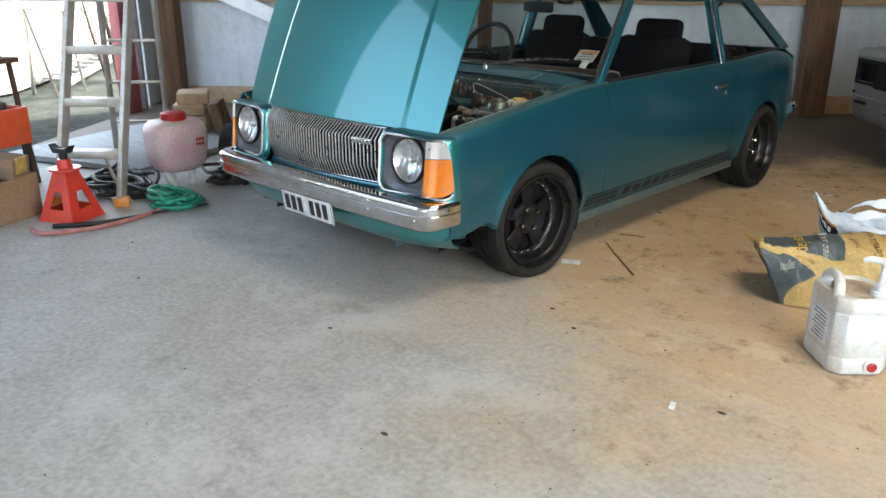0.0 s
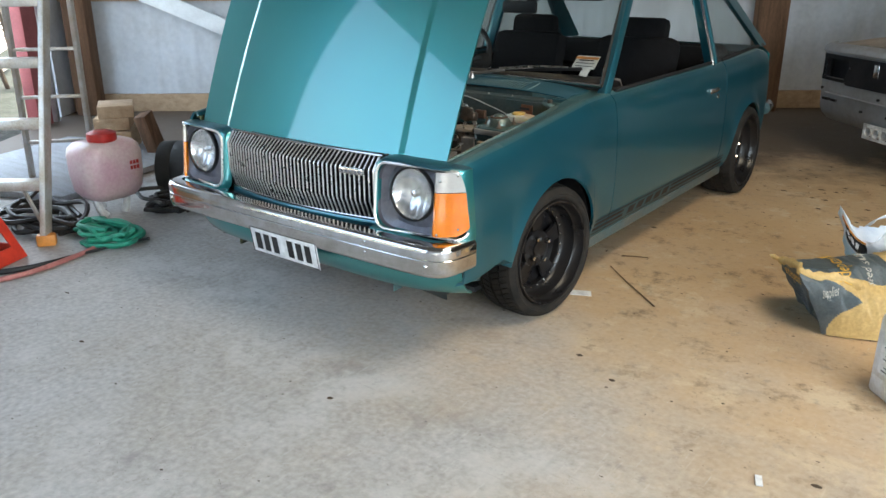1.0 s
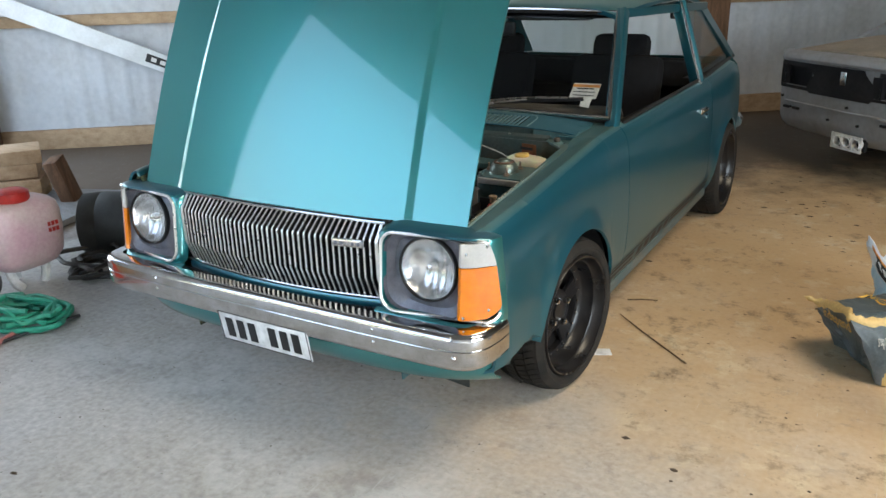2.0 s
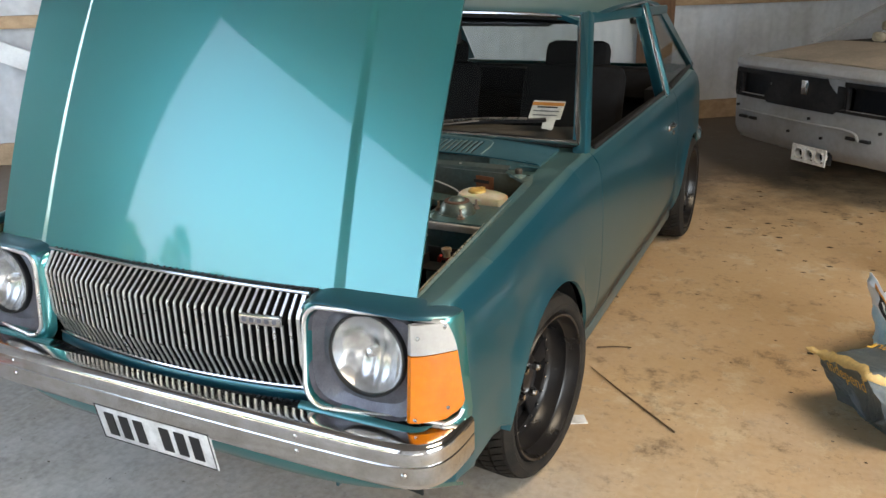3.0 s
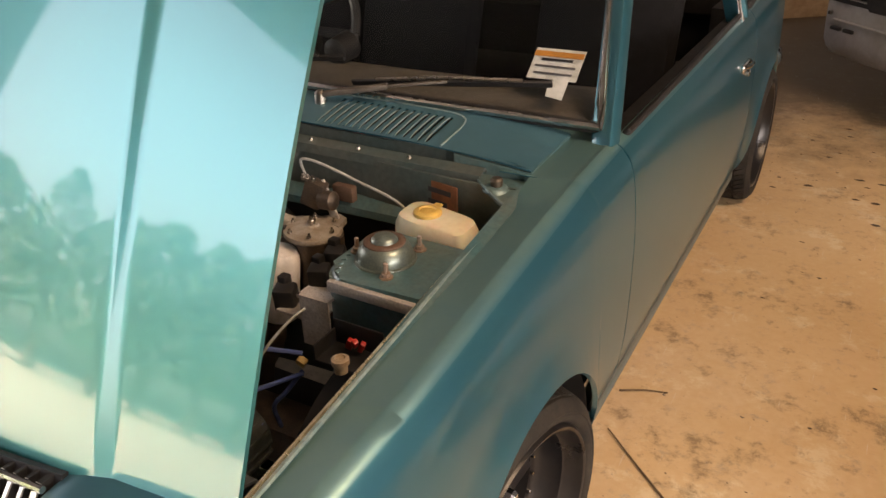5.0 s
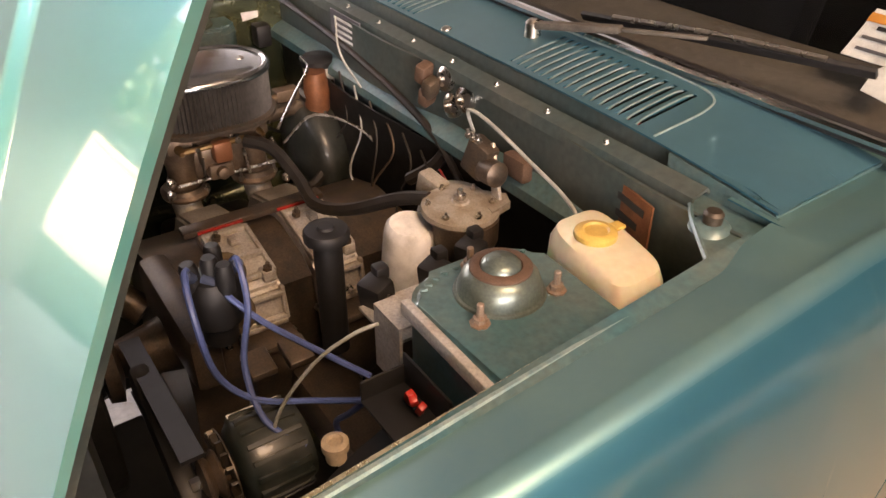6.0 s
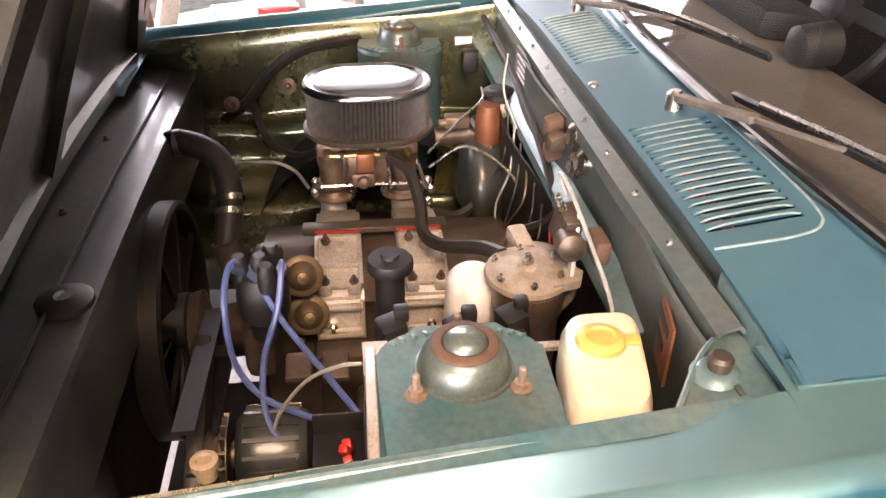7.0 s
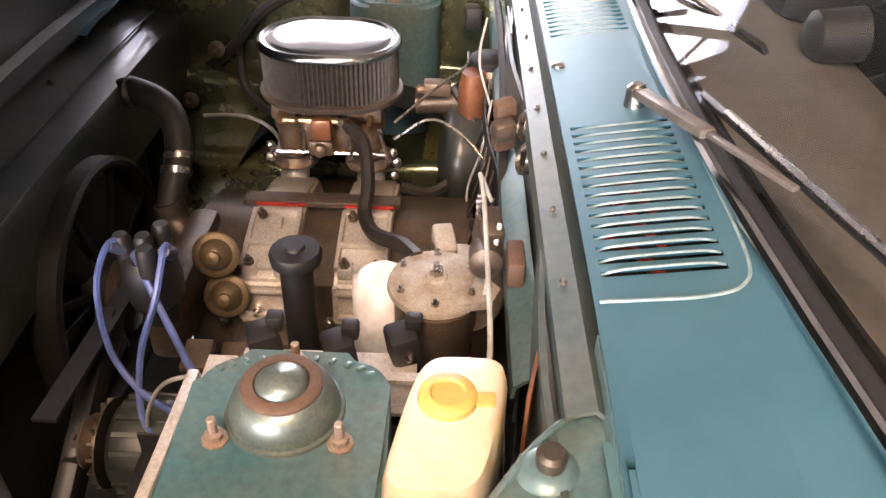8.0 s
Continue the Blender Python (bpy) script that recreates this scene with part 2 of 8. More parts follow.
def concrete():
    """Trowelled slab: pale cement with smears and scratches, tan dust, oil specks in two sizes."""
    m = mat("concrete", (0.41, 0.40, 0.385), 0.66, grain=0.45, scale=0.9, second=(0.35, 0.325, 0.285), bump=0.0008, fine=45)
    n, l = m.node_tree.nodes, m.node_tree.links
    b = n["Principled BSDF"]
    tc = n.new("ShaderNodeTexCoord")
    last = [b.inputs["Base Color"].links[0].from_socket]

    def noise_of(scale, detail, rough=0.55, squash=None, turn=0.0):
        t = n.new("ShaderNodeTexNoise")
        t.inputs["Scale"].default_value, t.inputs["Detail"].default_value, t.inputs["Roughness"].default_value = scale, detail, rough
        src = tc.outputs["Object"]
        if squash:
            mp = n.new("ShaderNodeMapping")
            mp.inputs["Scale"].default_value = squash
            mp.inputs["Rotation"].default_value = (0, 0, turn)
            l.new(src, mp.inputs[0])
            src = mp.outputs[0]
        l.new(src, t.inputs["Vector"])
        return t.outputs[0]

    def span(value, a, c, top):
        q = n.new("ShaderNodeMapRange")
        q.interpolation_type = "SMOOTHSTEP"
        for k, v in (("From Min", a), ("From Max", c), ("To Min", 0.0), ("To Max", top)):
            q.inputs[k].default_value = v
        l.new(value, q.inputs["Value"])
        return q.outputs[0]

    def lay(fac, colour, blend="MIX"):
        x = n.new("ShaderNodeMix")
        x.data_type, x.blend_type = "RGBA", blend
        x.inputs["B"].default_value = (*colour, 1)
        l.new(fac, x.inputs["Factor"])
        l.new(last[0], x.inputs["A"])
        last[0] = x.outputs["Result"]

    def times(p, q):
        x = n.new("ShaderNodeMath")
        x.operation = "MULTIPLY"
        l.new(p, x.inputs[0])
        l.new(q, x.inputs[1])
        return x.outputs[0]
    # pale worn cement and grey damp smears
    lay(span(noise_of(2.3, 8, 0.7), 0.50, 0.64, 0.6), (0.50, 0.49, 0.465))
    lay(span(noise_of(3.1, 9, 0.72), 0.54, 0.68, 0.55), (0.22, 0.205, 0.19))
    # trowel and drag marks
    lay(span(noise_of(5, 6, 0.6, (1, 9, 1), 0.5), 0.60, 0.72, 0.35), (0.25, 0.235, 0.215))
    lay(span(noise_of(6, 6, 0.6, (10, 1, 1), 0.9), 0.60, 0.70, 0.4), (0.54, 0.53, 0.50))
    # tan dust, thickest on the driver's side by the rear
    grad = n.new("ShaderNodeVectorMath")
    grad.operation = "DISTANCE"
    grad.inputs[1].default_value = (2.3, 3.1, 0)
    l.new(tc.outputs["Object"], grad.inputs[0])
    add = n.new("ShaderNodeMath")
    add.operation = "MULTIPLY_ADD"
    add.inputs[1].default_value, add.inputs[2].default_value = 3.0, -1.5
    l.new(noise_of(1.3, 8, 0.65), add.inputs[0])
    tot = n.new("ShaderNodeMath")
    l.new(grad.outputs["Value"], tot.inputs[0])
    l.new(add.outputs[0], tot.inputs[1])
    lay(span(tot.outputs[0], 4.2, 1.7, 0.8), (0.51, 0.325, 0.145))
    near = span(tot.outputs[0], 3.9, 2.2, 1.0)
    lay(times(near, span(noise_of(4.5, 9, 0.75), 0.53, 0.64, 0.75)), (0.56, 0.45, 0.30))
    lay(times(near, span(noise_of(3.3, 10, 0.80), 0.535, 0.66, 0.8)), (0.15, 0.10, 0.055))
    lay(times(near, span(noise_of(11, 8, 0.75), 0.57, 0.66, 0.55)), (0.17, 0.115, 0.065))
    # dark earth trodden in along the back wall, plus painted shade round the coupe
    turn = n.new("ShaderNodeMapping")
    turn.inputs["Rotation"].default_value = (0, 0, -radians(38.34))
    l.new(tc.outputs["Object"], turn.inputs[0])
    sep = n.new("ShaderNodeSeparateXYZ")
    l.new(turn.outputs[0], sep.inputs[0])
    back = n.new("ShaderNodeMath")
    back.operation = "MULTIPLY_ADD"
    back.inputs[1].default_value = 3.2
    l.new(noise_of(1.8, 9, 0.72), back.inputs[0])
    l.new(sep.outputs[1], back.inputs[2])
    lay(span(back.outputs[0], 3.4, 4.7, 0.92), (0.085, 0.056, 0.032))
    # grit and oil specks
    lay(span(noise_of(14, 10, 0.8), 0.54, 0.67, 0.45), (0.19, 0.175, 0.155))
    # hairline scratches
    lay(span(noise_of(9, 4, 0.5, (1, 22, 1), 1.3), 0.69, 0.73, 0.4), (0.20, 0.185, 0.165))
    lay(span(noise_of(8, 4, 0.5, (20, 1, 1), 0.2), 0.69, 0.73, 0.4), (0.55, 0.535, 0.50))
    lay(span(noise_of(60, 3), 0.68, 0.74, 0.4), (0.15, 0.13, 0.11))
    lay(span(noise_of(24, 3), 0.72, 0.76, 0.85), (0.06, 0.052, 0.045))
    l.new(last[0], b.inputs["Base Color"])
    return m


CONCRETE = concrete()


# ---- mesh helpers ----
def total(ob):
    m = Matrix(ob.matrix_basis)
    while ob.parent:
        m = ob.parent.matrix_basis @ ob.matrix_parent_inverse @ m
        ob = ob.parent
    return m


def mesh(name, bm, material, smooth=40):
    bmesh.ops.recalc_face_normals(bm, faces=bm.faces)
    me = bpy.data.meshes.new(name)
    bm.to_mesh(me)
    bm.free()
    me.materials.append(material)
    if smooth:
        me.polygons.foreach_set("use_smooth", [True] * len(me.polygons))
        me.set_sharp_from_angle(angle=radians(smooth))
    return me


def part(name, bm, material, parent=None, label="", smooth=40):
    """Links a bmesh, in world places, as one mesh object under a thing or a part."""
    ob = new(name, mesh(name, bm, material, smooth))
    if parent:
        ob.parent = parent
        ob.matrix_parent_inverse = total(parent).inverted()
    return tagged(ob, label)


def thing(name, at, label, category, group="", kind=""):
    ob = new(name)
    ob.matrix_basis = Matrix.Translation(at)
    return tagged(ob, label, category, group, kind)


def B():
    return bmesh.new()


def box(bm, c, s, m=None, bevel=0.0):
    """A box about c of size s, turned by m, with bevelled edges."""
    g = bmesh.ops.create_cube(bm, size=1.0)["verts"]
    for v in g:
        v.co = Vector((v.co.x * s[0], v.co.y * s[1], v.co.z * s[2]))
    if bevel:
        es = {e for v in g for e in v.link_edges}
        r = bmesh.ops.bevel(bm, geom=list(es), offset=bevel, segments=2, profile=0.5, affect="EDGES")
        g = list({v for f in r["faces"] for v in f.verts} | {v for v in g if v.is_valid})
    mm = Matrix.Translation(c) @ (m.to_4x4() if m else Matrix())
    for v in g:
        v.co = mm @ v.co
    return bm


def turned(axis):
    return Vector(axis).to_track_quat("Z", "Y").to_matrix().to_4x4()


def lathe(bm, base, axis, prof, seg=24, cap=True):
    """Turns a profile of (radius, height) about an axis from a base."""
    m = Matrix.Translation(base) @ turned(axis)
    rings = []
    for r, h in prof:
        rings.append([bm.verts.new(m @ Vector((r * math.cos(2 * math.pi * i / seg), r * math.sin(2 * math.pi * i / seg), h))) for i in range(seg)])
    for a, b in zip(rings, rings[1:]):
        for i in range(seg):
            bm.faces.new((a[i], a[(i + 1) % seg], b[(i + 1) % seg], b[i]))
    if cap:
        bm.faces.new(rings[0][::-1])
        bm.faces.new(rings[-1])
    return bm


def smoothed(pts, n=6):
    """A Catmull-Rom line through points."""
    P = [Vector(p) for p in pts]
    P = [2 * P[0] - P[1]] + P + [2 * P[-1] - P[-2]]
    out = []
    for a, b, c, d in zip(P, P[1:], P[2:], P[3:]):
        for k in range(n):
            t = k / n
            out.append(0.5 * (2 * b + (c - a) * t + (2 * a - 5 * b + 4 * c - d) * t * t + (3 * b - a - 3 * c + d) * t ** 3))
    out.append(P[-2])
    return out


def tube(bm, pts, r, seg=8, n=5, smooth=True):
    """A round tube along points; r is a radius or a list along the points."""
    line = smoothed(pts, n) if smooth and len(pts) > 2 else [Vector(p) for p in pts]
    rings = []
    up = Vector((0.13, 0.21, 1)).normalized()
    for i, p in enumerate(line):
        d = (line[min(i + 1, len(line) - 1)] - line[max(i - 1, 0)]).normalized()
        if abs(d.dot(up)) > 0.97:
            up = Vector((1, 0.2, 0.1)).normalized()
        a = d.cross(up).normalized()
        b = a.cross(d)
        up = b
        rr = r if not isinstance(r, (list, tuple)) else float(np.interp(i / (len(line) - 1), np.linspace(0, 1, len(r)), r))
        rings.append([bm.verts.new(p + rr * (a * math.cos(2 * math.pi * k / seg) + b * math.sin(2 * math.pi * k / seg))) for k in range(seg)])
    for q, w in zip(rings, rings[1:]):
        for k in range(seg):
            bm.faces.new((q[k], q[(k + 1) % seg], w[(k + 1) % seg], w[k]))
    bm.faces.new(rings[0][::-1])
    bm.faces.new(rings[-1])
    return bm


def grid(bm, rows, closed=False):
    """A sheet from rows of points."""
    R = [[bm.verts.new(p) for p in row] for row in rows]
    for a, b in zip(R, R[1:]):
        k = len(a)
        for i in range(k if closed else k - 1):
            bm.faces.new((a[i], a[(i + 1) % k], b[(i + 1) % k], b[i]))
    return R


def thicken(bm, depth):
    """Gives a sheet thickness, away from its outer side."""
    bmesh.ops.recalc_face_normals(bm, faces=bm.faces)
    bmesh.ops.solidify(bm, geom=list(bm.faces), thickness=depth)
    return bm


def prism(bm, poly, a, b):
    """Extrudes a closed polygon of 3D points by the vector b - a."""
    d = Vector(b) - Vector(a)
    lo = [bm.verts.new(Vector(p)) for p in poly]
    hi = [bm.verts.new(Vector(p) + d) for p in poly]
    bm.faces.new(lo[::-1])
    bm.faces.new(hi)
    k = len(lo)
    for i in range(k):
        bm.faces.new((lo[i], lo[(i + 1) % k], hi[(i + 1) % k], hi[i]))
    return bm


def beam(bm, p, q, w, h, up=(0, 0, 1), bevel=0.0):
    """A bar from p to q, w wide and h deep along up."""
    p, q = Vector(p), Vector(q)
    d = (q - p).normalized()
    a = d.cross(Vector(up)).normalized()
    b = a.cross(d)
    m = Matrix((a, d, b)).transposed()
    return box(bm, (p + q) / 2, (w, (q - p).length, h), m, bevel)


def lerp(x, xs, ys):
    return float(np.interp(x, xs, ys))


# ---- the shed ----
def shed():
    fl = B()
    # slab, subdivided enough for small unevenness
    n = 40
    rows = []
    for i in range(n + 1):
        row = []
        for j in range(n + 1):
            p = uv(-2.95 + 11.5 * i / n, -4.8 + 10.0 * j / n)
            row.append((p.x, p.y, 0.003 * (noise.noise((p.x * 0.8, p.y * 0.8, 0)) - 0.3) if 0 < i < n and 0 < j < n else 0.0))
        rows.append(row)
    grid(fl, rows)
    for v in [v for v in fl.verts]:
        v.co.z = min(v.co.z, 0.0)
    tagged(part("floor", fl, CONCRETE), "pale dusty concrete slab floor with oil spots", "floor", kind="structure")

    # back wall: ribbed sheet with a plank along its foot
    w = B()
    rows = [[], []]
    k = 400
    for i in range(k + 1):
        u = -2.95 + 11.5 * i / k
        rib = 0.012 * max(0.0, math.cos(2 * math.pi * u / 0.19)) ** 3
        for r, z in ((0, 0.16), (1, 4.2)):
            rows[r].append(uv(u, 5.12 - rib, z))
    grid(w, rows)
    thicken(w, 0.02)
    tagged(part("wall_back", w, SHEET), "white ribbed metal sheet wall", "wall", kind="structure")
    for name, z, h, d, material, label in (("baseboard", 0.085, 0.17, 0.06, PALETIMBER, "weathered timber plank at the wall's foot"), ("trim", 1.10, 0.095, 0.07, PALETIMBER, "timber rail along the wall")):
        b = B()
        box(b, uv(2.8, 5.12 - d / 2 - 0.014, z), (11.5, d, h), ROOM, 0.006)
        tagged(part(name, b, material), label, "trim", kind="structure")
    for u, wd in ((-2.72, 0.22), (0.6, 0.14), (3.86, 0.27), (7.2, 0.2)):
        b = B()
        box(b, uv(u, 5.12 - 0.14 - 0.07, 2.1), (wd, 0.2, 4.2), ROOM, 0.02)
        tagged(part("post", b, TIMBER), "rough brown timber post against the wall", "post", "posts of the back wall", "structure")
    # end wall with two openings towards the yard
    for name, v0, v1, z0, z1 in (("wall_end", 0.05, 1.7, 0, 4.2), ("wall_end_top", 1.7, 5.1, 2.6, 4.2), ("wall_end_corner", 4.75, 5.1, 0, 2.6), ("wall_end_low", -4.85, -4.3, 0, 4.2)):
        b = B()
        box(b, uv(-2.98, (v0 + v1) / 2, (z0 + z1) / 2), (0.06, v1 - v0, z1 - z0), ROOM)
        tagged(part(name, b, SHEET), "white metal end wall", "wall", kind="structure")
    # unseen far end, kept dark to cut bounce light, and side behind the camera
    b = B()
    box(b, uv(8.55, 0.15, 2.1), (0.06, 10.0, 4.2), ROOM)
    tagged(part("wall_far", b, ROOFING), "unseen metal sheet wall, dark to cut bounce light", "wall", kind="structure")
    # front walls are unseen; their gap makes room for the front fill
    for name, u0, u1, z0, z1 in (("wall_front", -2.95, 1.9, 0, 4.2), ("wall_front_far", 5.9, 8.55, 0, 4.2), ("wall_front_top", 1.9, 5.9, 2.8, 4.2)):
        b = B()
        box(b, uv((u0 + u1) / 2, -4.83, (z0 + z1) / 2), (u1 - u0, 0.06, z1 - z0), ROOM)
        tagged(part(name, b, SHEET), "unseen white metal wall round an assumed front opening", "wall", kind="structure")
    # gable roof, with a made-up clear sheet in its lower slope for the fill
    def rz(v):
        return 4.14 + 0.02 * max(0.0, v - 0.3)
    for u0, u1, va, vb in ((-3.1, 8.6, -2.2, -4.9), (-3.1, 1.75, -0.6, -2.2), (3.75, 8.6, -0.6, -2.2), (-3.1, 8.6, 5.14, -0.6)):
        b = B()
        grid(b, [[uv(u0, va, rz(va)), uv(u1, va, rz(va))], [uv(u0, vb, rz(vb)), uv(u1, vb, rz(vb))]])
        thicken(b, 0.03)
        tagged(part("ceiling", b, ROOFING, smooth=0), "dark sheet metal roof", "ceiling", kind="structure")
    b = B()
    grid(b, [[uv(u, v, rz(v) + 0.01) for u in (1.75, 3.75)] for v in (-0.6, -2.2)])
    ob = tagged(part("skylight", b, PANE, smooth=0), "made-up clear roof sheet over the overhead fill lamp", "skylight", kind="structure")
    ob.visible_shadow = False


shed()


# ---- the hatchback ----
XC = 0.02
CAR = thing("hatchback_car", (XC, 1.9, 0), "teal metallic three-door hatchback with its bonnet raised", "car")


def side_x(y):
    return lerp(y, (0.10, 0.16, 0.24, 0.5, 1.0, 2.4, 3.1, 3.5, 3.75), (0.70, 0.745, 0.77, 0.785, 0.795, 0.797, 0.79, 0.765, 0.70))


def crest_z(y):
    return lerp(y, (0.1, 0.2, 0.5, 1.05, 1.3, 2.45, 3.3, 3.75), (0.705, 0.715, 0.755, 0.825, 0.835, 0.845, 0.865, 0.80))


def low_z(y):
    return lerp(y, (0.2, 0.3, 0.42, 0.5, 1.0, 2.6, 3.3, 3.75), (0.280, 0.292, 0.325, 0.24, 0.195, 0.205, 0.25, 0.33))


ARCHES = ((0.752, 0.265, 0.304), (3.065, 0.265, 0.30))


def section(y, fender, sign=1):
    """The side's outline at y, from the top edge down: (x, z)."""
    s, c, lo = side_x(y), crest_z(y), low_z(y)
    if fender and sign < 0:
        c += lerp(y, (0.2, 0.9), (0.035, 0.0))
    pts = []
    if fender:
        pts += [(min(0.64 if sign > 0 else 0.685, s - 0.09), c - lerp(y, (0.25, 0.95, 1.04), (0.018, 0.026, 0.010))), (s - 0.084, c - 0.0035)]
    pts += [(s - 0.066, c), (s - 0.042, c - 0.012), (s - 0.020, c - 0.046), (s - 0.007, c - 0.12), (s, c - 0.24), (s, 0.44), (s - 0.008, 0.33), (s - 0.03, 0.25), (s - 0.055, lo)]
    line = smoothed([(x, 0, z) for x, z in pts], 5)
    return [(p.x, p.z) for p in line]


def arch_lift(y, z):
    """Flare round the wheel openings."""
    f = 0.0
    for cy, cz, r in ARCHES:
        d = math.hypot(y - cy, z - cz) - r
        if -0.002 <= d < 0.09 and z > 0.2:
            f = max(f, 0.016 * (1 - max(0.0, d) / 0.09) ** 2)
    return f


def side_panel(name, y0, y1, fender, sign, material, label=""):
    """A side sheet in columns; where a wheel opens it, the columns end on the arch."""
    ys = set(np.linspace(y0, y1, max(8, int((y1 - y0) / 0.04)) + 1))
    for cy, cz, r in ARCHES:
        for k in range(25):
            ys.add(cy + r * math.cos(math.pi * k / 24))
        ys |= {cy - r - 0.003, cy + r + 0.003}
    ys = sorted(y for y in ys if y0 <= y <= y1)
    rows = []
    for y in ys:
        sec = section(y, fender, sign)
        end = low_z(y)
        for cy, cz, r in ARCHES:
            if abs(y - cy) <= r:
                end = max(end, cz + math.sqrt(max(0.0, r * r - (y - cy) ** 2)))
        k = 16 if fender else 11
        cut = [(x, z) for x, z in sec[:k]]
        tail = [(x, z) for x, z in sec[k - 1:]]
        zs = np.linspace(cut[-1][1], min(end, cut[-1][1] - 0.02), 26)[1:]
        tz = [z for _, z in tail][::-1]
        tx = [x for x, _ in tail][::-1]
        row = cut + [(lerp(z, tz, tx), z) for z in zs]
        rows.append([(XC + sign * (x + arch_lift(y, z)), y, z) for x, z in row])
    bm = B()
    grid(bm, rows)
    bmesh.ops.recalc_face_normals(bm, faces=bm.faces)
    if sum(f.normal.x for f in bm.faces) * sign < 0:
        bmesh.ops.reverse_faces(bm, faces=bm.faces)
    bmesh.ops.solidify(bm, geom=list(bm.faces), thickness=0.010)
    return part(name, bm, material, CAR, label)


for sg in (1, -1):
    side_panel("front_wing", 0.205, 1.245, True, sg, WINGPAINT)
    side_panel("door", 1.249, 2.615, False, sg, WINGPAINT)
    side_panel("rear_quarter", 2.621, 3.72, False, sg, WINGPAINT)


def car_shell():
    s = 1
    # roof
    bm = B()
    rows = []
    for y, z, w in ((1.66, 1.222, 0.575), (1.72, 1.238, 0.60), (1.95, 1.257, 0.615), (2.4, 1.262, 0.62), (2.85, 1.235, 0.61), (3.05, 1.195, 0.60)):
        row = []
        for k in range(-10, 11):
            f = k / 10
            row.append((XC + w * f, y, z - 0.012 * abs(f) ** 2 - 0.03 * max(0, abs(f) - 0.85) ** 1.2 / 0.15 ** 1.2 * 0.8))
        rows.append(smoothed(row, 1))
    grid(bm, [list(r) for r in zip(*[smoothed(list(c), 4) for c in zip(*rows)])])
    thicken(bm, -0.02)
    part("roof", bm, WINGPAINT, CAR)
    for s in (1, -1):
        X = lambda x: XC + s * x
        for name, p, q, w, h, material in (
            ("windscreen_pillar", (0.722, 1.226, 0.803), (0.592, 1.69, 1.222), 0.038, 0.050, WINGPAINT),
            ("door_pillar", (0.735, 2.49, 0.83), (0.61, 2.50, 1.225), 0.028, 0.07, WINGPAINT),
            ("pillar_strip", (0.757, 2.455, 0.83), (0.632, 2.465, 1.225), 0.008, 0.012, CHROME),
            ("roof_gutter", (0.60, 1.68, 1.222), (0.628, 2.5, 1.234), 0.014, 0.014, CHROME),
            ("roof_gutter", (0.628, 2.5, 1.234), (0.60, 3.05, 1.18), 0.014, 0.014, CHROME),
            ("roof_rail", (0.585, 1.69, 1.213), (0.605, 3.05, 1.18), 0.05, 0.04, WINGPAINT),
            ("window_seal", (0.742, 1.30, 0.835), (0.742, 2.60, 0.85), 0.016, 0.022, BLACK),
            ("window_seal", (0.742, 2.62, 0.85), (0.70, 3.5, 0.868), 0.02, 0.022, BLACK),
        ):
            bm = B()
            beam(bm, (X(p[0]), *p[1:]), (X(q[0]), *q[1:]), w, h, (s, 0, 0.6) if name != "roof_rail" else (0, 0, 1), 0.008)
            part(name, bm, material, CAR)
        bm = B()
        prism(bm, [(X(0.60), 2.95, 1.19), (X(0.60), 3.10, 1.19), (X(0.695), 3.60, 0.86), (X(0.722), 3.40, 0.86)], (0, 0, 0), (-s * 0.03, 0, 0))
        part("rear_pillar", bm, WINGPAINT, CAR)
        for name, poly in (("door_glass", ((0.735, 1.33, 0.83), (0.735, 2.46, 0.84), (0.605, 2.46, 1.205), (0.58, 1.72, 1.205))), ("quarter_glass", ((0.735, 2.54, 0.845), (0.705, 3.42, 0.865), (0.60, 2.98, 1.18), (0.605, 2.53, 1.21)))):
            bm = B()
            prism(bm, [(X(x), y, z) for x, y, z in poly], (0, 0, 0), (-s * 0.004, 0, 0))
            if s > 0 and name == "door_glass":
                bm.free()  # this window is wound down
                continue
            ob = part(name, bm, PANE, CAR, smooth=0)
            ob.visible_shadow = False
    # windscreen and rear glass
    bm = B()
    rows = []
    for f in np.linspace(0, 1, 7):
        row = []
        for k in range(-8, 9):
            g = k / 8
            w = 0.70 + (0.575 - 0.70) * f
            row.append((XC + w * g, 1.205 + 0.425 * f + 0.06 * g * g, 0.865 + 0.36 * f - 0.02 * g * g))
        rows.append(row)
    grid(bm, rows)
    ob = part("windscreen", bm, SCREEN, CAR)
    ob.visible_shadow = False
    bm = B()
    grid(bm, [[(XC + g * 0.54, 3.06, 1.18) for g in (-1, 0, 1)], [(XC + g * 0.62, 3.52, 0.86) for g in (-1, 0, 1)]])
    ob = part("rear_glass", bm, PANE, CAR)
    ob.visible_shadow = False
    # tail, floor pan, bulkhead
    bm = B()
    grid(bm, [[(XC + g * w, y, z) for g in (-1, -0.5, 0, 0.5, 1)] for y, z, w in ((3.52, 0.86, 0.69), (3.68, 0.80, 0.70), (3.72, 0.55, 0.70), (3.72, 0.33, 0.69))])
    part("tailgate", bm, PAINT, CAR)
    bm = B()
    box(bm, (XC, 2.45, 0.24), (1.30, 2.5, 0.06))
    part("floor_pan", bm, TRIM, CAR)
    for s in (1, -1):
        bm = B()
        box(bm, (XC + s * 0.70, 1.9, 0.53), (0.03, 1.4, 0.58))
        part("door_card", bm, TRIM, CAR)
        bm = B()
        box(bm, (XC + s * 0.66, 3.05, 0.58), (0.06, 0.9, 0.52))
        part("side_trim", bm, TRIM, CAR)


car_shell()


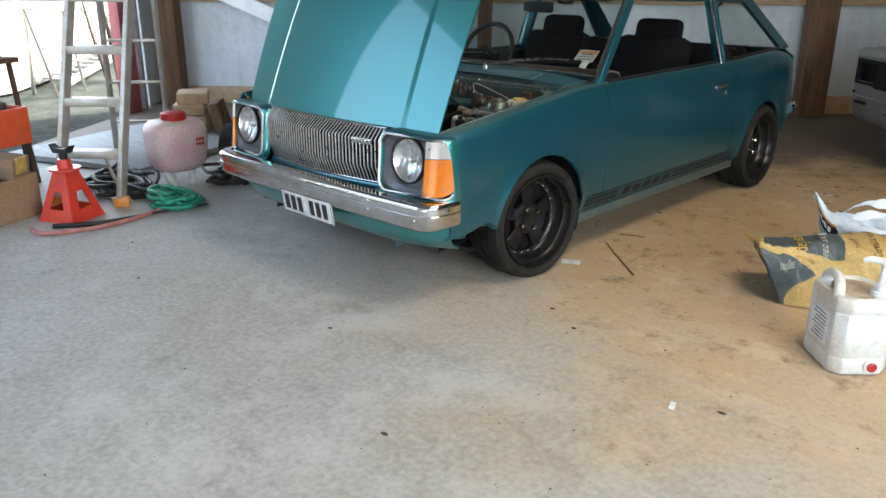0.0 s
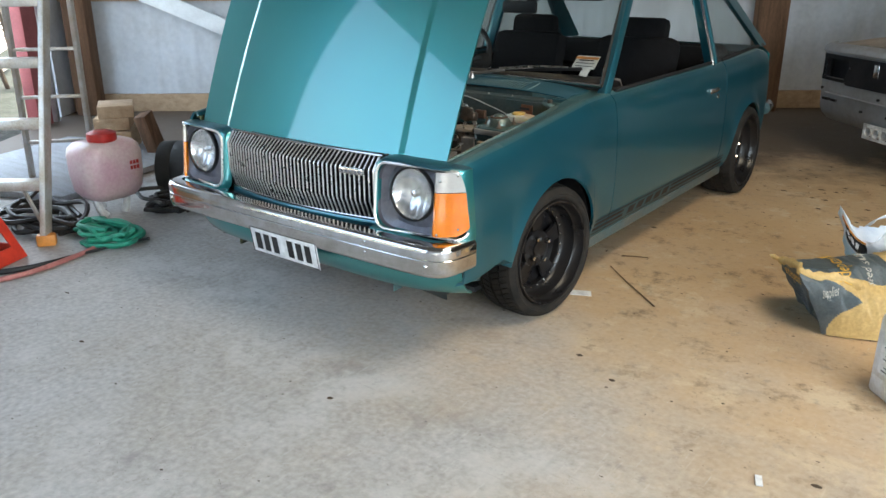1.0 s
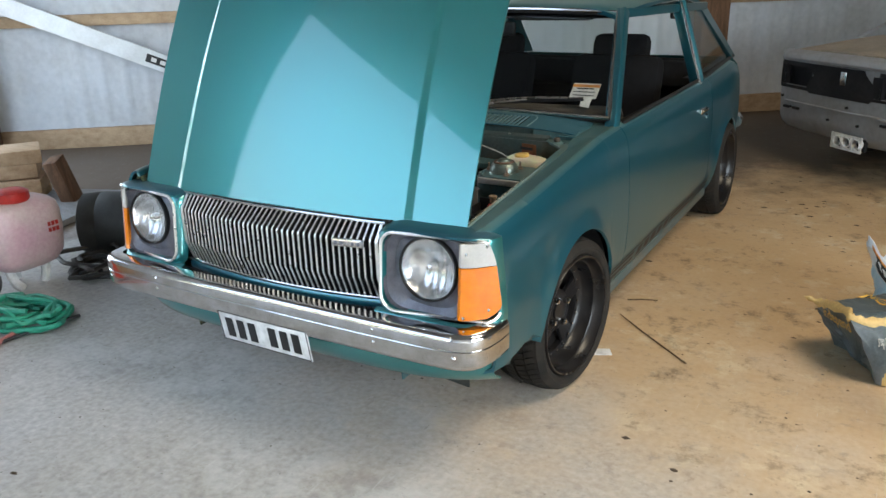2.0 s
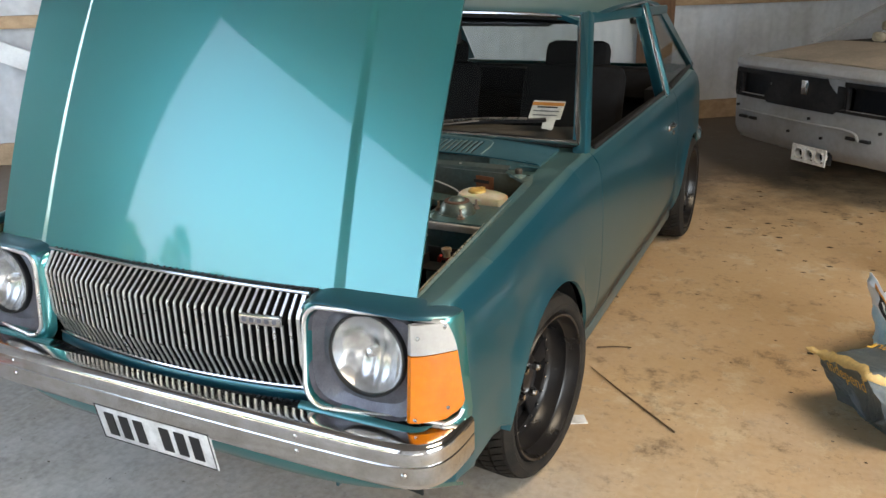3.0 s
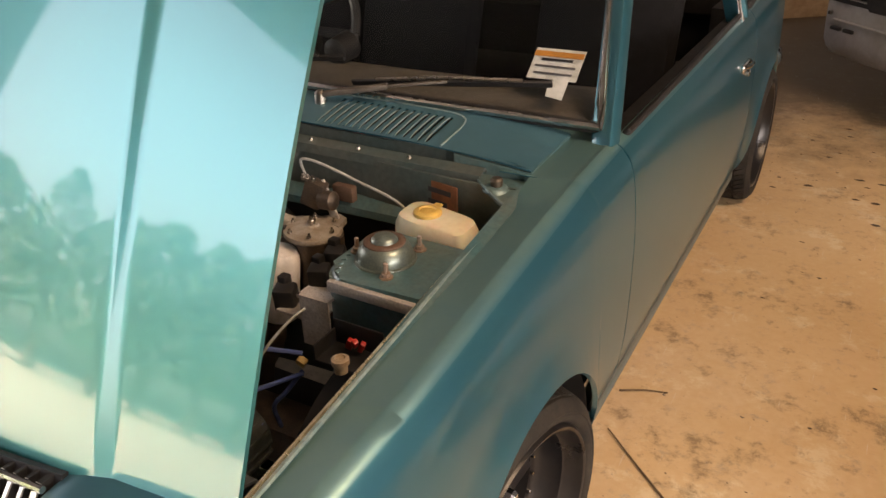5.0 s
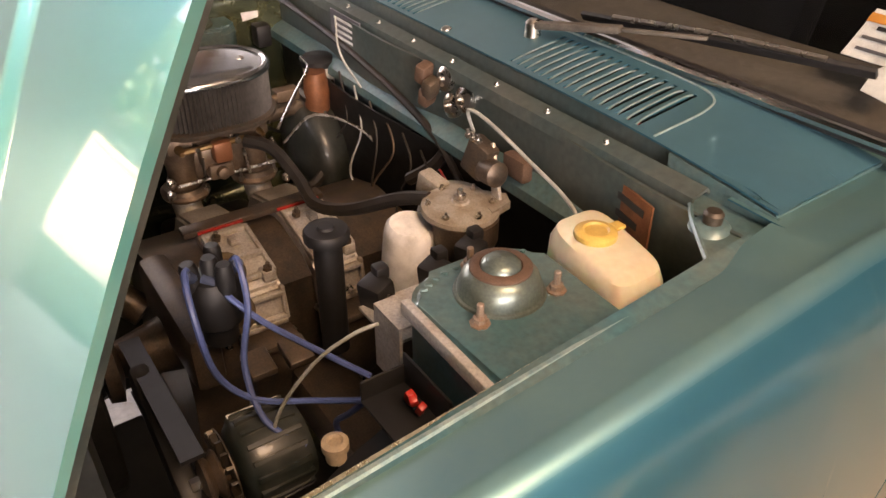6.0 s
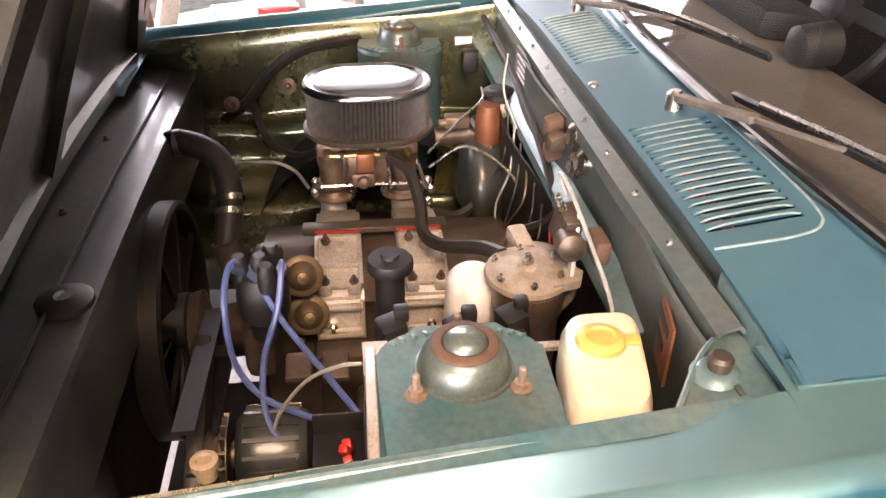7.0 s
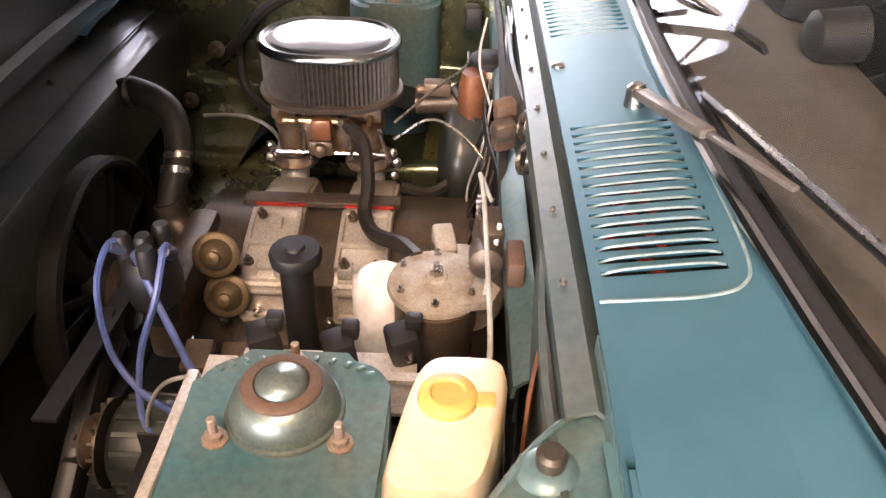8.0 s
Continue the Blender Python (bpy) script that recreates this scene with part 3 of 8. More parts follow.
def bonnet_bend(x, s):
    """How far the propped bonnet sags back towards its free corner."""
    return (0.032 + 0.070 * s / 0.90) * (x + 0.644) / 1.288


def bonnet():
    L, HY, HZ = 0.90, 0.175, 0.708
    d = Vector((0, 0.397, 0.918))
    n = Vector((0, -0.918, 0.397))
    o = Vector((XC, HY, HZ))

    def surf(x, s):
        """x across at the hinge; the two creases draw together towards the free edge."""
        a = abs(x)
        xx = math.copysign(lerp(a, (0.0, 0.462, 0.644), (0.0, 0.462 - 0.05 * s / L, 0.644 * (1 - 0.03 * s / L))), x)
        h = -0.035 * (xx / 0.69) ** 2 - bonnet_bend(xx, s) + 0.02 * math.sin(math.pi * s / L)
        wf = 0.026 * (1 - 0.65 * s / L)
        h += 0.0075 * (1 - 0.3 * s / L) * min(1.0, max(0.0, (0.462 + wf / 2 - a) / wf))
        return o + Vector((xx, 0, 0)) + d * s + n * h
    xs = sorted(set([k / 20 * 0.644 for k in range(-20, 21) if abs(abs(k / 20 * 0.644) - 0.462) > 0.026] + [sg * (0.462 + e) for sg in (1, -1) for e in (-0.024, -0.016, -0.013, -0.009, -0.0045, 0.0, 0.0045, 0.009, 0.013, 0.016, 0.024)]))
    bm = B()
    grid(bm, [[surf(x, s) for x in xs] for s in np.linspace(0, L, 16)])
    bmesh.ops.recalc_face_normals(bm, faces=bm.faces)
    if sum(f.normal.y for f in bm.faces) > 0:
        bmesh.ops.reverse_faces(bm, faces=bm.faces)
    bmesh.ops.solidify(bm, geom=list(bm.faces), thickness=0.008)
    b = part("bonnet", bm, PAINT, CAR, "raised front-hinged bonnet")
    return b


BONNET = bonnet()


def lamp_y(x, z=0.475):
    """How far back the lamp unit's face lies at x from the car's middle; it leans back towards its top."""
    return 0.114 + (max(0.0, x - 0.68) / 0.095) ** 1.6 * 0.085 + 0.024 * (z - 0.475) / 0.23


def nose():
    for s in (1, -1):
        X = lambda x: XC + s * x
        # cap panel over the headlamp, rolled down to the bright bead
        bm = B()
        rows = []
        for x in (0.412, 0.425, 0.45, 0.50, 0.56, 0.62, 0.67, 0.71, 0.74, 0.752):
            f = lamp_y(x, 0.705)
            g = max(0.0, 0.45 - x) / 0.04 
            down = 0.011 * max(0.0, (x - 0.695) / 0.057) ** 2
            d = 0.246 - f
            rows.append([(X(x), f + d * k, z - c_ * g - down) for k, z, c_ in ((1.0, 0.711, 0.006), (0.7, 0.7155, 0.008), (0.38, 0.7165, 0.012), (0.14, 0.7150, 0.016), (0.05, 0.7115, 0.018), (0.02, 0.7075, 0.02))])
        grid(bm, [list(q) for q in zip(*[smoothed(list(c), 3) for c in zip(*rows)])])
        thicken(bm, 0.002)
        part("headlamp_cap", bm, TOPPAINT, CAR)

        # teal surround with a bright inner bead
        def ring(g, dy):
            x0, x1, z0, z1 = 0.425 - g, 0.775 + g, 0.475 - g, 0.703 + g
            pts = []
            for cx_, cz_, r, a0 in ((x1 - 0.018, z1 - 0.018, 0.018, 0), (x0 + 0.045, z1 - 0.045, 0.045, 90), (x0 + 0.05, z0 + 0.05, 0.05, 180), (x1 - 0.03, z0 + 0.03, 0.03, 270)):
                for k in range(7):
                    a = radians(a0 + 15 * k)
                    x_, z_ = cx_ + r * math.cos(a), cz_ + r * math.sin(a)
                    x_ -= 0.030 * max(0.0, (z_ - 0.475) / 0.228) * max(0.0, (x_ - 0.66) / 0.115)
                    x_, z_ = min(x_, 0.777), min(z_, 0.7055)
                    pts.append((X(x_), lamp_y(x_, z_) + dy, z_))
            return pts
        bm = B()
        grid(bm, [ring(0.020, 0.030), ring(0.016, 0.010), ring(0.009, 0.001), ring(0.002, -0.002), ring(-0.002, 0.002), ring(-0.004, 0.022)], True)
        part("lamp_surround", bm, PAINT, CAR)
        bm = B()
        rg = ring(0.001, -0.004)
        tube(bm, rg[3:27], 0.0050, 8, smooth=False)
        part("lamp_bead", bm, SLAT, CAR)
        # dished grey bezel between the bead and the round lamp
        cx, cz = 0.573, 0.606
        bm = B()
        rings = []
        for k, dy in ((1.0, 0.010), (0.97, 0.024), (0.5, 0.036), (0.0, 0.026), (-0.06, 0.05)):
            ring_ = []
            for i in range(56):
                a = 2 * math.pi * i / 56
                ca, sa = math.cos(a), math.sin(a)
                hx = 0.113 if ca > 0 else 0.146
                hz = 0.0965 if sa > 0 else 0.130
                p = 7.0 if ca > 0 else 4.5
                q = max(0.0955, (abs(ca / hx) ** p + abs(sa / hz) ** p) ** (-1 / p))
                rr = 0.0945 + (q - 0.0945) * k
                ring_.append((X(cx + rr * ca), 0.110 + dy + 0.024 * (cz + rr * sa - 0.475) / 0.23, cz + rr * sa))
            rings.append(ring_)
        grid(bm, rings, True)
        part("headlamp_bezel", bm, BEZEL, CAR)
        bm = B()
        lathe(bm, (X(cx), 0.164, cz), (0, -1, 0.1), ((0.0945, 0), (0.0955, 0.018), (0.0940, 0.028), (0.0905, 0.031), (0.0885, 0.026), (0.088, 0.0)), 40, False)
        lampo = part("headlamp", bm, BLACK, CAR, "round sealed headlamp")
        bm = B()
        lathe(bm, (X(cx), 0.142, cz), (0, 1, -0.1), ((0.0885, 0), (0.080, 0.018), (0.06, 0.034), (0.03, 0.046), (0.0, 0.05)), 36, False)
        part("reflector", bm, MIRROR, lampo)
        P_ = B()
        lathe(P_, (X(cx), 0.179, cz), (0, -1, 0.1), ((0.012, 0), (0.014, 0.012), (0.010, 0.03), (0.0, 0.034)), 16, False)
        part("bulb_shield", P_, CHROME, lampo)
        bm = B()
        lathe(bm, (X(cx), 0.139, cz), (0, -1, 0.1), ((0.0895, 0), (0.086, 0.006), (0.07, 0.013), (0.04, 0.019), (0.0, 0.021)), 36, False)
        ob = part("lens", bm, LENS, lampo)
        ob.visible_shadow = False

        def xo(z):
            return 0.779 - 0.024 * (z - 0.475) / 0.228 - 0.010 * max(0.0, (z - 0.62) / 0.08) ** 2
        for nm, za, zb, mt in (("indicator", 0.485, 0.632, ORANGE), ("side_light", 0.6345, 0.700, CLEARLENS)):
            bm = B()
            rows = []
            for z in np.linspace(za, zb, 15):
                trim = 0.030 * max(0.0, (0.519 - z) / 0.034) ** 2.2
                rows.append([(X(x), lamp_y(x, z) - 0.004 + (0.006 if x < 0.68 else 0.0), z) for x in np.linspace(0.677, xo(z) - trim, 10)])
            grid(bm, rows)
            thicken(bm, 0.02)
            part(nm, bm, mt, CAR)
        for x, z in ((0.699, 0.672), (0.742, 0.690), (0.697, 0.493), (0.750, 0.510)):
            bm = B()
            lathe(bm, (X(x), lamp_y(x, z) - 0.003, z), (0, -1, 0), ((0.0045, 0), (0.0045, 0.003), (0.002, 0.0042), (0.0, 0.0042)), 12, False)
            part("lens_screw", bm, CHROME, CAR)
        # rounded strip under the lamp
        bm = B()
        grid(bm, [[(X(x), lamp_y(x) + dy, z) for x in (0.402, 0.46, 0.55, 0.64, 0.69, 0.72, 0.745, 0.765, 0.775)] for z, dy in ((0.470, 0.010), (0.4655, -0.002), (0.459, -0.006), (0.452, -0.004), (0.447, 0.006), (0.444, 0.03))])
        thicken(bm, 0.004)
        part("lamp_panel", bm, PAINT, CAR)
    # grille, bowed in plan
    def bow(x):
        return ((x - XC) / 0.41) ** 2
    bm = B()
    grid(bm, [[(XC + x, 0.150 + 0.03 * (x / 0.41) ** 2 + dy, z) for x in np.linspace(-0.415, 0.415, 13)] for z, dy in ((0.715, 0.02), (0.66, 0.0), (0.54, 0.0), (0.47, 0.01))])
    thicken(bm, 0.01)
    G = part("grille", bm, BLACK, CAR, "black grille with bright vertical slats")
    n = 41
    for i in range(n):
        x = XC - 0.400 + 0.80 * i / (n - 1)
        f, t = 0.098 + 0.045 * bow(x), 0.160 + 0.018 * bow(x)
        w = 0.0029 if 0 < i < n - 1 else 0.005
        edge = ((t, 0.713), (f + 0.003, 0.668), (f, 0.660), (f, 0.548), (f + 0.003, 0.541), (f + 0.024, 0.484))
        for nm, o, d, ww, mt in (("slat", 0.0, 0.0035, w, SLAT), ("fin", 0.0036, 0.022, w * 0.8, BLACK)):
            bm = B()
            prism(bm, [(x - ww, y + o, z) for y, z in edge] + [(x - ww, y + o + d, z - 0.3 * d * (k == 5)) for k, (y, z) in list(enumerate(edge))[::-1]], (0, 0, 0), (2 * ww, 0, 0))
            part(nm, bm, mt, G, smooth=0)
    bm = B()
    box(bm, (0.337, 0.118, 0.656), (0.104, 0.014, 0.024), pose(0, 0, 0, 0, 0, 9), 0.003)
    bd = part("badge", bm, CHROME, G, "small bright maker's badge bar")
    for k in range(5):
        bm = B()
        box(bm, (0.300 + 0.0185 * k, 0.105 + 0.0029 * k, 0.656), (0.010, 0.003, 0.011), pose(0, 0, 0, 0, 0, 9), 0.001)
        part("badge_bar", bm, BEZEL, bd, smooth=0)
    for z, y, k_ in ((0.711, 0.158, 0.018), (0.480, 0.118, 0.045)):
        bm = B()
        tube(bm, [(XC + x, y + k_ * (x / 0.41) ** 2, z) for x in np.linspace(-0.412, 0.412, 13)], 0.005, 8)
        part("grille_frame", bm, CHROME, G)
    bm = B()
    grid(bm, [[(XC + x, 0.113 + dy + 0.045 * (x / 0.41) ** 2, z) for x in np.linspace(-0.405, 0.405, 15)] for z, dy in ((0.4765, 0.02), (0.475, 0.0), (0.468, -0.004), (0.452, -0.004), (0.447, 0.0), (0.446, 0.02))])
    thicken(bm, 0.003)
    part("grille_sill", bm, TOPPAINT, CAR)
    # bumper: a flat-faced channel with a pressed line, wrapped round the corners
    prof = ((-0.030, 0.467), (0.006, 0.466), (0.016, 0.464), (0.0225, 0.458), (0.0245, 0.450), (0.0245, 0.426), (0.0215, 0.4225), (0.0245, 0.419), (0.0245, 0.382), (0.021, 0.371), (0.010, 0.362), (-0.008, 0.359), (-0.03, 0.359))
    half = [(0.0, 0.056), (0.2, 0.0565), (0.4, 0.0585), (0.55, 0.062), (0.65, 0.067), (0.70, 0.075), (0.728, 0.089), (0.744, 0.110), (0.752, 0.14), (0.756, 0.18), (0.757, 0.225)]
    line = [(-x, y) for x, y in half[:0:-1]] + half
    bm = B()
    rows = []
    for i, (x, y) in enumerate(line):
        ax, ay = line[max(0, i - 1)]
        bx, by = line[min(len(line) - 1, i + 1)]
        nx, ny = by - ay, -(bx - ax)
        d = math.hypot(nx, ny)
        rows.append([(XC + x + o * nx / d, y + o * ny / d, z) for o, z in prof])
    grid(bm, [list(q) for q in zip(*[smoothed(list(c), 3) for c in zip(*rows)])])
    thicken(bm, -0.003)
    part("bumper", bm, CHROME, CAR, "polished chrome front bumper")
    # valance, tucked under and curving round to the wings
    bm = B()
    grid(bm, [[(XC + g * 0.735, 0.095 + 0.115 * abs(g) ** 5 + dy, z) for g in np.linspace(-1, 1, 29)] for z, dy in ((0.40, 0.03), (0.365, 0.006), (0.33, 0.0), (0.29, 0.010), (0.262, 0.028), (0.242, 0.06))])
    thicken(bm, 0.008)
    part("valance", bm, PAINT, CAR)
    bm = B()
    tilt = pose(0, 0, 0, 9, 0, 0)
    box(bm, (0.037, 0.040, 0.328), (0.372, 0.004, 0.112), tilt, 0.0015)
    P = part("number_plate", bm, WHITE, CAR, "white plate with dark bars")
    bm = B()
    for dx, dz, sx, sz in ((0, 0.053, 0.366, 0.003), (0, -0.053, 0.366, 0.003), (0.182, 0, 0.003, 0.108), (-0.182, 0, 0.003, 0.108)):
        box(bm, Vector((0.037, 0.0375, 0.328)) + tilt.to_3x3() @ Vector((dx, 0, dz)), (sx, 0.001, sz), tilt)
    part("plate_rim", bm, INK, P, smooth=0)
    for i in range(6):
        bm = B()
        box(bm, (0.037 - 0.140 + 0.048 * i + (0.036 if i > 2 else 0), 0.0365, 0.327), (0.030, 0.002, 0.070), tilt)
        part("bar", bm, INK, P, smooth=0)
    for dx in (-0.11, 0.12):
        bm = B()
        lathe(bm, (0.037 + dx, 0.045, 0.374), (0, -1, 0), ((0.007, 0), (0.007, 0.009), (0.003, 0.011), (0, 0.011)), 10, False)
        part("plate_bolt", bm, DIRTYBOLT, P)


nose()


def wheel(name, c, s, width=0.2, steer=0.0):
    """Deep-dish five-spoke wheel on a low tyre; s is the side it faces."""
    W = thing(name, c, "", "")
    W.parent = CAR
    W.matrix_parent_inverse = CAR.matrix_basis.inverted()
    turn = Matrix.Rotation(radians(steer), 3, "Z")
    ax = turn @ Vector((s, 0, 0))
    c = Vector(c)

    def at(a, r, h):
        return c + ax * h + turn @ Vector((0, math.cos(a), math.sin(a))) * r
    hw = width / 2
    r0, r1 = 0.268, 0.213
    bm = B()
    lathe(bm, c - ax * hw, ax, ((r1, 0.004), (r1 + 0.012, -0.006), (r0 - 0.028, -0.008), (r0 - 0.008, 0.006), (r0 - 0.005, 0.024), (r0 - 0.005, width - 0.024), (r0 - 0.008, width - 0.006), (r0 - 0.022, width + 0.005), (r0 - 0.030, width + 0.009), (r0 - 0.033, width + 0.007), (r1 + 0.016, width + 0.008), (r1 + 0.006, width + 0.003), (r1, width - 0.006)), 64, False)
    part("tyre", bm, RUBBER, W)
    # tread: four ribs of slanted blocks, and shoulder lugs
    bm = B()
    n = 64
    for i in range(n):
        for row, (h0, h1) in enumerate(((-hw + 0.012, -hw + 0.046), (-hw + 0.053, -0.006), (0.006, hw - 0.053), (hw - 0.046, hw - 0.012))):
            a = 2 * math.pi * (i + 0.25 * row) / n
            da = 2 * math.pi / n * 0.40
            sl = 0.05 * (1 if row in (0, 1) else -1)
            lip = 0.008 if row in (0, 3) else 0.0
            lo, hi = [], []
            for sa, sh in ((-1, 0), (1, 0), (1, 1), (-1, 1)):
                h = h1 if sh else h0
                aa = a + sa * da + sl * (sh - 0.5)
                outer = lip if (row == 0 and not sh) or (row == 3 and sh) else 0.0
                lo.append(bm.verts.new(at(aa, r0 - 0.012, h)))
                hi.append(bm.verts.new(at(aa, r0 + 0.0035 - outer, h)))
            bm.faces.new(hi)
            for k in range(4):
                bm.faces.new((lo[k], lo[(k + 1) % 4], hi[(k + 1) % 4], hi[k]))
    part("tread", bm, RUBBER, W, "dusty block tread", 0)
    bm = B()
    lathe(bm, c - ax * hw, ax, ((r1, 0.0), (r1 + 0.001, width - 0.002), (r1 - 0.004, width + 0.006), (r1 - 0.010, width + 0.004), (r1 - 0.013, width - 0.006), (r1 - 0.019, width - 0.030), (r1 - 0.024, width - 0.034), (r1 - 0.030, width - 0.075), (r1 - 0.042, width - 0.088), (r1 - 0.052, width - 0.09), (r1 - 0.056, width - 0.112), (0.05, width - 0.118), (0.04, width - 0.085), (0.0, width - 0.085)), 64, False)
    R = part("rim", bm, RIM, W)
    for k in range(5):
        a = 2 * math.pi * k / 5 + 0.3
        bm = B()
        poly = [at(a + da, rr, hw - 0.098) for da, rr in ((-0.9, 0.03), (-0.30, 0.09), (-0.26, 0.154), (0.26, 0.154), (0.30, 0.09), (0.9, 0.03))]
        prism(bm, poly, (0, 0, 0), ax * 0.016)
        bmesh.ops.bevel(bm, geom=list(bm.edges), offset=0.004, segments=2, affect="EDGES")
        part("spoke", bm, RIM, R)
    bm = B()
    lathe(bm, c + ax * (hw - 0.10), ax, ((0.078, 0), (0.076, 0.02), (0.06, 0.026), (0.034, 0.027), (0.032, 0.034), (0.0, 0.036)), 32, False)
    part("hub", bm, RIM, R)
    for k in range(4):
        a = 2 * math.pi * k / 4 + 0.5
        bm = B()
        lathe(bm, at(a, 0.054, hw - 0.078), ax, ((0.0125, 0), (0.0125, 0.018), (0.009, 0.026), (0.0, 0.028)), 6)
        part("lug_nut", bm, CHROME, R, smooth=0)
    for k in range(24):
        a = 2 * math.pi * (k + 0.5) / 24
        bm = B()
        lathe(bm, at(a, r1 - 0.047, hw - 0.089), ax, ((0.0048, 0), (0.0048, 0.006), (0.002, 0.008)), 6)
        part("rivet", bm, CHROME, R)
    return W


for s in (1, -1):
    wheel("front_wheel", (XC + s * 0.695, 0.752, 0.27), s, 0.19, -7)
    wheel("rear_wheel", (XC + s * 0.70, 3.065, 0.27), s, 0.21)


# ---- engine bay ----
ALU = mat("cast_aluminium", (0.50, 0.48, 0.45), 0.42, 0.5, grain=0.5, scale=18, second=(0.40, 0.34, 0.28), bump=0.0006)
DIRTY = mat("oily_metal", (0.075, 0.062, 0.052), 0.42, 0.6, grain=0.5, scale=22, second=(0.14, 0.10, 0.07), bump=0.0006)
RUST = mat("rusty_steel", (0.105, 0.062, 0.042), 0.7, 0.3, grain=0.5, scale=30, second=(0.075, 0.042, 0.028), bump=0.0006)
STEEL = mat("bright_steel", (0.52, 0.50, 0.47), 0.28, 1.0, grain=0.3, scale=30, second=(0.36, 0.32, 0.28))
CREAM = mat("yellowed_plastic", (0.63, 0.585, 0.455), 0.34, grain=0.2, scale=6, second=(0.58, 0.49, 0.32), coat=0.2)
CREAM.node_tree.nodes["Principled BSDF"].inputs["Subsurface Weight"].default_value = 0.35
CREAM.node_tree.nodes["Principled BSDF"].inputs["Subsurface Scale"].default_value = 0.02
YELLOW = mat("yellow_cap", (0.56, 0.37, 0.10), 0.4, grain=0.15, scale=20)
FILTERW = mat("white_enamel", (0.80, 0.80, 0.80), 0.35, grain=0.15, scale=20)
BLUEW = mat("blue_lead", (0.060, 0.095, 0.245), 0.4, grain=0.2, scale=30)
PALEW = mat("pale_lead", (0.30, 0.31, 0.29), 0.45, grain=0.3, scale=30)
HOSE = mat("black_hose", (0.012, 0.011, 0.0105), 0.5, grain=0.3, scale=25, second=(0.028, 0.023, 0.019), spec=0.35)
REDP = mat("red_plastic", (0.42, 0.022, 0.016), 0.4, grain=0.15, scale=20)
PLEAT = mat("filter_gauze", (0.095, 0.085, 0.078), 0.5, 0.5, grain=0.3, scale=60)
COPPER = mat("brown_plaque", (0.22, 0.085, 0.04), 0.45, 0.4, grain=0.35, scale=25)
ORANGEP = mat("orange_cup", (0.65, 0.26, 0.05), 0.5, grain=0.2, scale=15)
BRONZE = mat("dull_bronze_plate", (0.17, 0.125, 0.075), 0.50, 0.6, grain=0.45, scale=25, second=(0.10, 0.075, 0.045))
CARB = mat("varnished_casting", (0.21, 0.15, 0.105), 0.42, 0.6, grain=0.5, scale=40, second=(0.11, 0.075, 0.05), bump=0.0005)
BRASS = mat("dull_brass", (0.42, 0.27, 0.13), 0.35, 0.9, grain=0.35, scale=50, second=(0.25, 0.15, 0.07))
DUSTY = mat("dusty_casting", (0.34, 0.315, 0.28), 0.6, 0.25, grain=0.45, scale=30, second=(0.22, 0.18, 0.14), bump=0.0006)
FADED = mat("faded_zinc", (0.28, 0.225, 0.19), 0.5, 0.5, grain=0.5, scale=60, second=(0.22, 0.13, 0.08))
SOOT_METAL = mat("sooty_metal", (0.030, 0.026, 0.022), 0.45, 0.5, grain=0.5, scale=25, second=(0.07, 0.055, 0.04))
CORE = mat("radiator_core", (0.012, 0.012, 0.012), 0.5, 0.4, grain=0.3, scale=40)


def P(name, material, parent, make, label="", smooth=40):
    bm = B()
    make(bm)
    return part(name, bm, material, parent, label, smooth)


def bolt(name, c, axis, r, h, parent, material=None):
    return P(name, material or STEEL, parent, lambda b: lathe(b, c, axis, ((r, 0), (r, h), (r * 0.55, h), (r * 0.5, h * 2.2)), 6))


def oval(cx, cy, hx, hy, z, n=10):
    """A rounded slot outline, long in y."""
    pts = []
    for sgn, a0 in ((1, 0.0), (-1, math.pi)):
        for k in range(n + 1):
            a = a0 + math.pi * k / n
            pts.append((cx + hx * math.cos(a), cy + sgn * (hy - hx) + hx * math.sin(a), z))
    return pts


# worn lips, with their bright highlight lines put into the colour
EDGE = mat("worn_highlight_edge", (0.28, 0.36, 0.34), 0.35, 0.5, grain=0.4, scale=60, second=(0.14, 0.24, 0.26))


